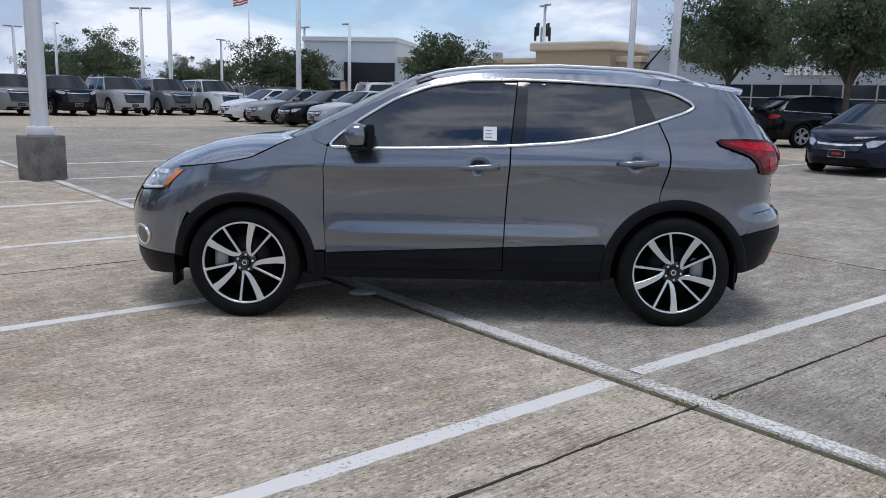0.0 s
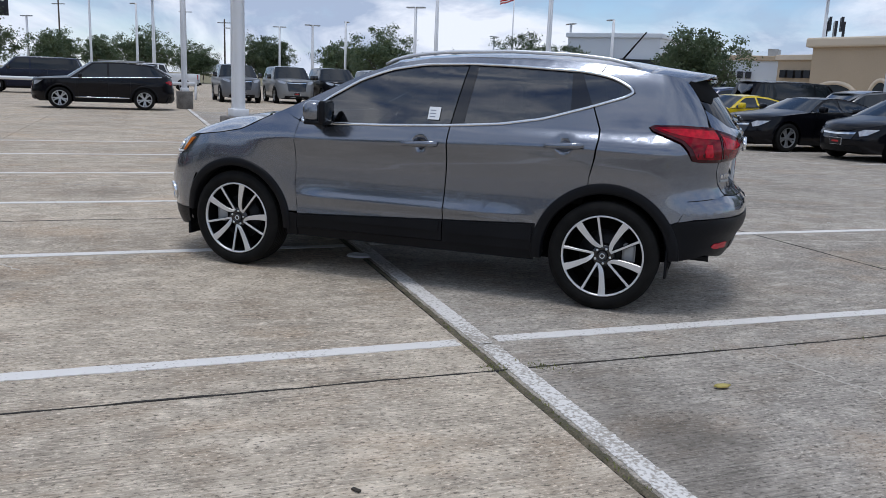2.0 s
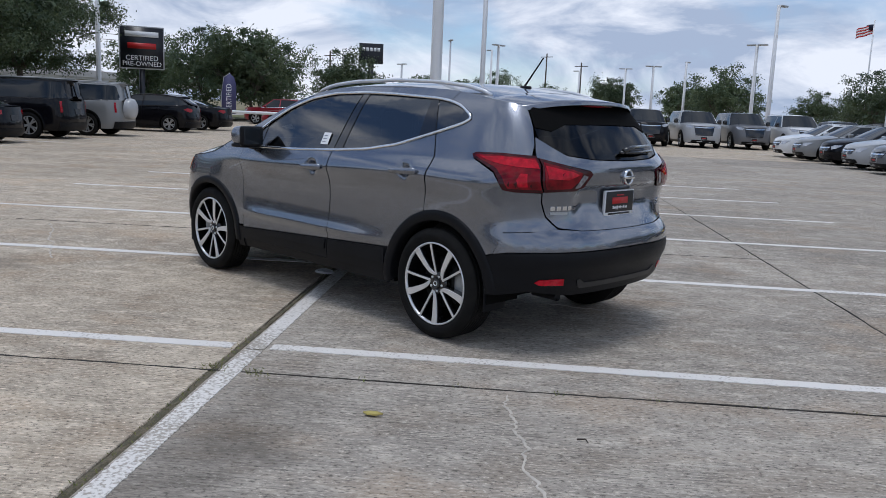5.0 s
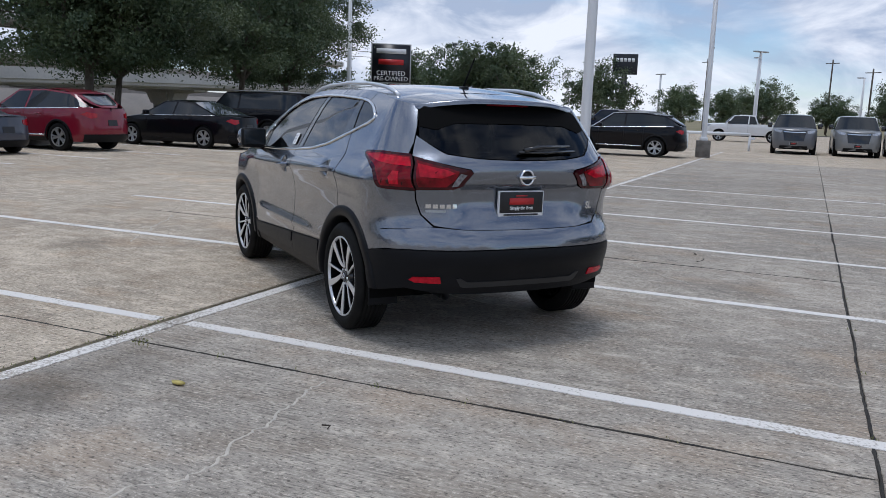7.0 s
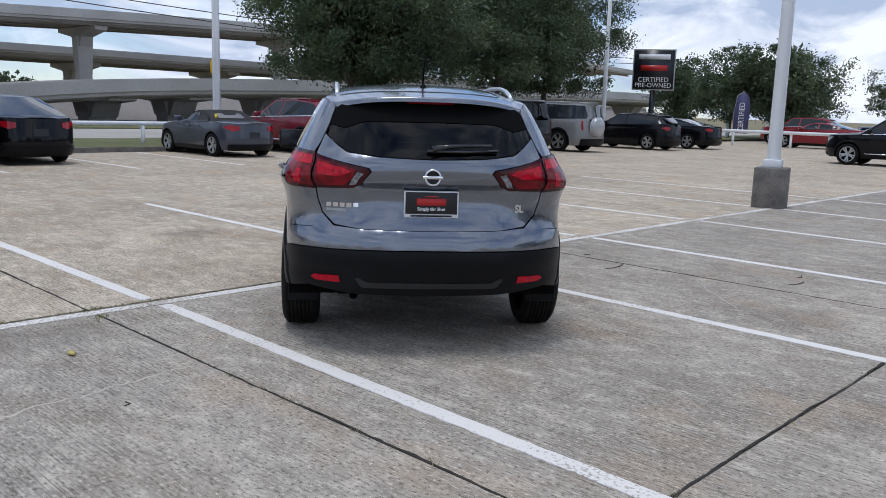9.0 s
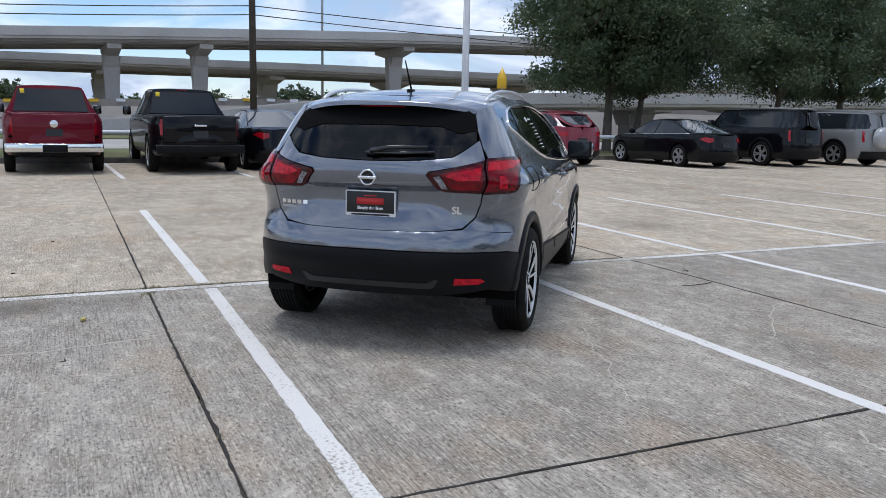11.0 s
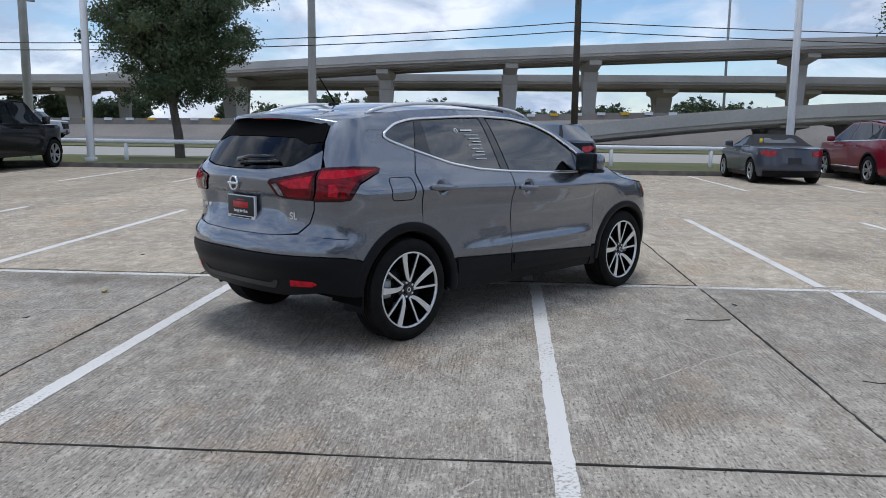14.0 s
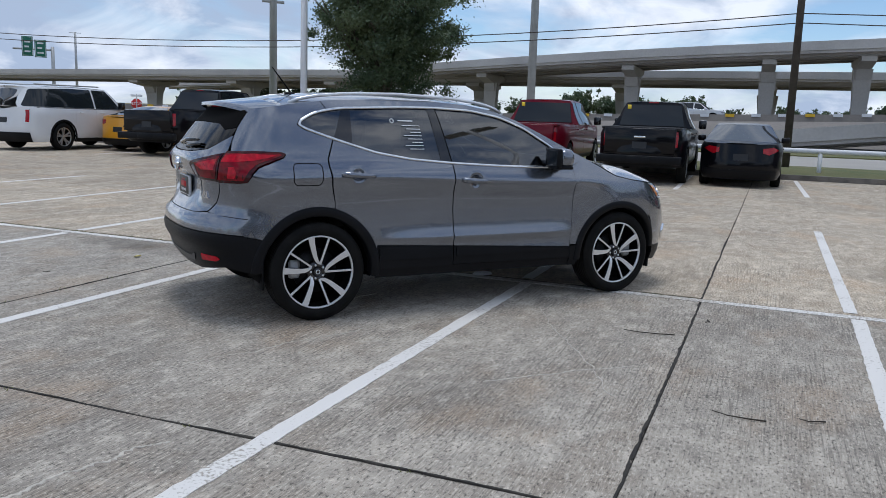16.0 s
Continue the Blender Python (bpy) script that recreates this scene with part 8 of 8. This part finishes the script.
def buildings():
    a, c = polar(99.6, 68), polar(93.5, 66)
    L = (c - a).length
    facade("dealership_building", "white panelled dealership building with dark glass entrance", a, c, 5.55, 14, WPANEL,
           [("band", L * 0.45, L * 1.0, 2.3, 3.7), ("window", L * 0.2, L * 0.95, 0.1, 2.3), ("column", L * 0.42, L * 0.47, 0, 2.2), ("column", L * 0.62, L * 0.68, 0, 2.2), ("column", L * 0.86, L * 0.93, 0, 2.2)])
    a, c = polar(93.4, 67), polar(85.5, 66)
    L = (c - a).length
    facade("delivery_building", "low white and tan delivery wing with black lettering", a, c, 4.1, 12, WPANEL,
           [("window", 0.3, L - 0.3, 0.1, 2.1), ("bars", L * 0.38, L * 0.75, 2.55, 3.05), ("box", L * 0.55, L * 0.65, 4.2, 4.8), ("box", L * 0.8, L * 0.88, 4.2, 4.9)], cap=STUCCO)
    a, c = polar(86.0, 62), polar(77.0, 56)
    L = (c - a).length
    facade("retail_building", "tan stucco retail building with arched entrance and cornice", a, c, 4.0, 16, STUCCO,
           [("tower", L * 0.30, L * 0.84, 0, 5.0), ("arch", L * 0.33, L * 0.62, 1.2, 2.2), ("arch", L * 0.70, L * 0.81, 1.3, 2.4), ("column", L * 0.63, L * 0.69, 0, 2.0), ("window", L * 0.05, L * 0.28, 0.2, 2.0), ("window", L * 0.87, L * 0.98, 0.2, 1.9), ("bars", L * 0.04, L * 0.27, 2.6, 3.1)], cap=CREAM)
    a, c = polar(76.5, 54), polar(52.0, 44)
    L = (c - a).length
    facade("service_building", "grey metal-clad dealership building with a glass front", a, c, 4.6, 14, GPANEL,
           [("window", 0.4, L - 0.4, 0.15, 2.35), ("whitebars", L * 0.40, L * 0.56, 2.85, 3.35)], cap=WPANEL)
    at = polar(83.6, 90)
    t = thing("cell_mast", "dark mobile phone mast with antenna panels", "mast", at)
    part("pole", bm_tube([(0, 0, 0), (0, 0, 8.6)], 0.18, 8), POLEG, t)
    for k in range(8):
        q = 2 * math.pi * k / 8
        part("antenna", bm_box(0.75 * math.cos(q) - 0.12, 0.75 * math.cos(q) + 0.12, 0.75 * math.sin(q) - 0.12, 0.75 * math.sin(q) + 0.12, 7.2 + 0.5 * (k % 2), 8.6 + 0.4 * (k % 2)), SIGNBLK, t, smooth=False)

# ---------------------------------------------------------------- small things on the paving
def litter():
    for k, (a, c, wob, w, sd) in enumerate((
            (PL(0.95, -2.47), PL(1.05, -3.75), 0.05, 0.022, 3), (PL(1.05, -3.75), PL(0.30, -5.4), 0.06, 0.022, 4), (PL(1.6, 0.2), PL(3.0, -0.4), 0.04, 0.014, 5), (PL(2.3, 1.3), PL(1.6, 2.0), 0.03, 0.016, 6),
            (PL(3.7, 0.35), PL(4.6, 0.10), 0.05, 0.03, 7), (PL(0.4, 1.1), PL(2.2, 2.0), 0.04, 0.012, 8), (PL(-2.2, 4.4), PL(-4.2, 5.4), 0.06, 0.02, 9), (PL(1.0, 3.2), PL(2.6, 4.4), 0.05, 0.015, 12),
            (PL(-3.0, 0.2), PL(-4.1, 2.0), 0.06, 0.02, 14), (PL(2.4, -3.2), PL(4.2, -4.2), 0.05, 0.018, 15), (PL(0.6, -0.2), PL(1.6, -0.5), 0.04, 0.010, 16))):
        crack("paving_crack", squiggle(a, c, wob * 0.33, 70, sd), w * 0.8, CRACKFILL, "pale filled hairline crack in the concrete", seed=sd)
    # torn joint edges along the nearest joints
    for k, (a, c) in enumerate(((PL(-4.6, -2.394), PL(3.5, -2.394)), (PL(3.518, -4.6), PL(3.518, 6.8)), (PL(-4.6, 2.226), PL(3.5, 2.226)))):
        n = int((c - a).length / 0.045)
        crack("joint_edge", squiggle(a, c, 0.0045, n, 40 + k), 0.022, JOINT, "ragged dirt-filled joint between slabs", 0.002, seed=60 + k)
    # the wide joint beside the spine line, filled with dirt
    b = bmesh.new()
    rr_ = random.Random(8)
    rows = []
    for i in range(420):
        v = -14.0 + 16.2 * i / 419
        w = 0.025 if v < -1.5 else 0.019
        rows.append([b.verts.new(PL(-0.590 + k * w + rr_.uniform(-0.006, 0.006), v, 0.002 + rr_.uniform(-0.004, 0.004) - 0.008 * (abs(k) == 1))) for k in (-1, -0.4, 0.4, 1)])
    for p, q in zip(rows, rows[1:]):
        for k in range(3):
            b.faces.new((p[k], p[k + 1], q[k + 1], q[k]))
    bmesh.ops.recalc_face_normals(b, faces=b.faces)
    tagged(obj_of("joint_dirt", b, DIRT, smooth=False), "brown dirt and moss filling the wide joint", "dirt", kind="structure")
    # grass tufts in the joints
    b = bmesh.new()
    r = random.Random(5)
    spots = [(PL(-0.60, -2.36), 40, 0.05), (PL(-0.36, -2.40), 60, 0.06)] + [(PL(-0.594, -1.6 - 0.07 * k), 3 + (k * 7) % 5, 0.018) for k in range(70)] + [(PL(0.2 + 0.5 * k, -2.394), 5, 0.03) for k in range(6)] + [(PL(3.518, -3.0 + 1.1 * k), 5, 0.03) for k in range(6)]
    for p, n, s in spots:
        for _ in range(n):
            q = p + Vector((r.gauss(0, s), r.gauss(0, s * 0.5), 0))
            a, h = r.uniform(0, 6.28), r.uniform(0.006, 0.020)
            d = Vector((math.cos(a), math.sin(a), 0)) * 0.004
            lean_ = Vector((r.uniform(-1, 1), r.uniform(-1, 1), 0)) * h * 0.8
            b.faces.new([b.verts.new(q - d), b.verts.new(q + d), b.verts.new(q + lean_ + Vector((0, 0, h)))])
    tagged(obj_of("joint_weeds", b, material("weed", (0.16, 0.19, 0.05), 0.8, vary=0.6, vscale=6, tint=(0.26, 0.22, 0.09)), smooth=False), "small green weeds growing in the joints", "weeds", kind="stuff")
    # fallen leaf, twigs, scraps
    YEL = material("dry_leaf", (0.62, 0.52, 0.16), 0.7, vary=0.5, vscale=20, tint=(0.40, 0.28, 0.08))
    b = bm_prism([(-0.075, 0), (-0.04, 0.022), (0.02, 0.026), (0.075, 0.004), (0.02, -0.022), (-0.04, -0.018)], "Z", 0.004, 0.010)
    for v in b.verts:
        v.co.z += 6.0 * v.co.y ** 2 + 0.8 * v.co.x ** 2
    o = tagged(obj_of("fallen_leaf", b, YEL), "curled yellow leaf lying on the concrete", "leaf")
    o.matrix_world = Matrix.Translation((2.095, -2.007, 0)) @ Matrix.Rotation(0.6, 4, "Z") @ Matrix.Diagonal((0.62, 0.8, 1.3, 1))
    TW = material("twig", (0.05, 0.04, 0.03), 0.9)
    for x, y, a, l in ((-0.66, 2.03, -0.75, 0.34), (0.05, 3.45, -0.95, 0.26), (-0.25, 3.65, -0.6, 0.12), (2.9, -1.5, 0.5, 0.05), (-1.3, 1.95, 0.8, 0.08)):
        b = bm_tube([(-l / 2, 0, 0.008), (-l / 6, 0.02 * l / 0.3, 0.010), (l / 5, 0.015, 0.009), (l / 2, -0.02, 0.008)], 0.0045, 6, taper=0.0025)
        o = tagged(obj_of("twig", b, TW), "thin dark twig lying on the concrete", "twig")
        o.matrix_world = Matrix.Translation((x, y, 0)) @ Matrix.Rotation(a, 4, "Z")
    b = bm_lathe([(0.001, 0.014), (0.03, 0.018), (0.06, 0.013), (0.085, 0.018), (0.10, 0.002)], 18, "Z")
    for v in b.verts:
        v.co.z *= 1 + 0.5 * noise.noise(v.co * 40)
    o = tagged(obj_of("flattened_dish", b, WHITE, smooth=False), "flattened white foil dish under the car", "litter")
    o.matrix_world = Matrix.Translation((-0.66, -0.19, 0)) @ Matrix.Diagonal((1.0, 0.7, 1, 1))
    SCR = material("scrap", (0.7, 0.68, 0.62), 0.8)
    for x, y in ((1.9, -4.35), (4.9, -2.6), (0.95, -3.6), (-0.6, -4.5), (3.1, 4.0)):
        b = bm_box(-0.018, 0.018, -0.008, 0.008, 0.002, 0.010, 0.003)
        o = tagged(obj_of("paper_scrap", b, SCR if x > 1 else TW), "tiny scrap lying on the concrete", "litter")
        o.matrix_world = Matrix.Translation((x, y, 0)) @ Matrix.Rotation(x * 3, 4, "Z")


# ---------------------------------------------------------------- build
build_ground()
verge_and_roads()
buildings()
hero_car()
row_cars()
all_trees()
lot_fixtures()
signs()
flagpole()
litter()
build_lines()
build_slabs()
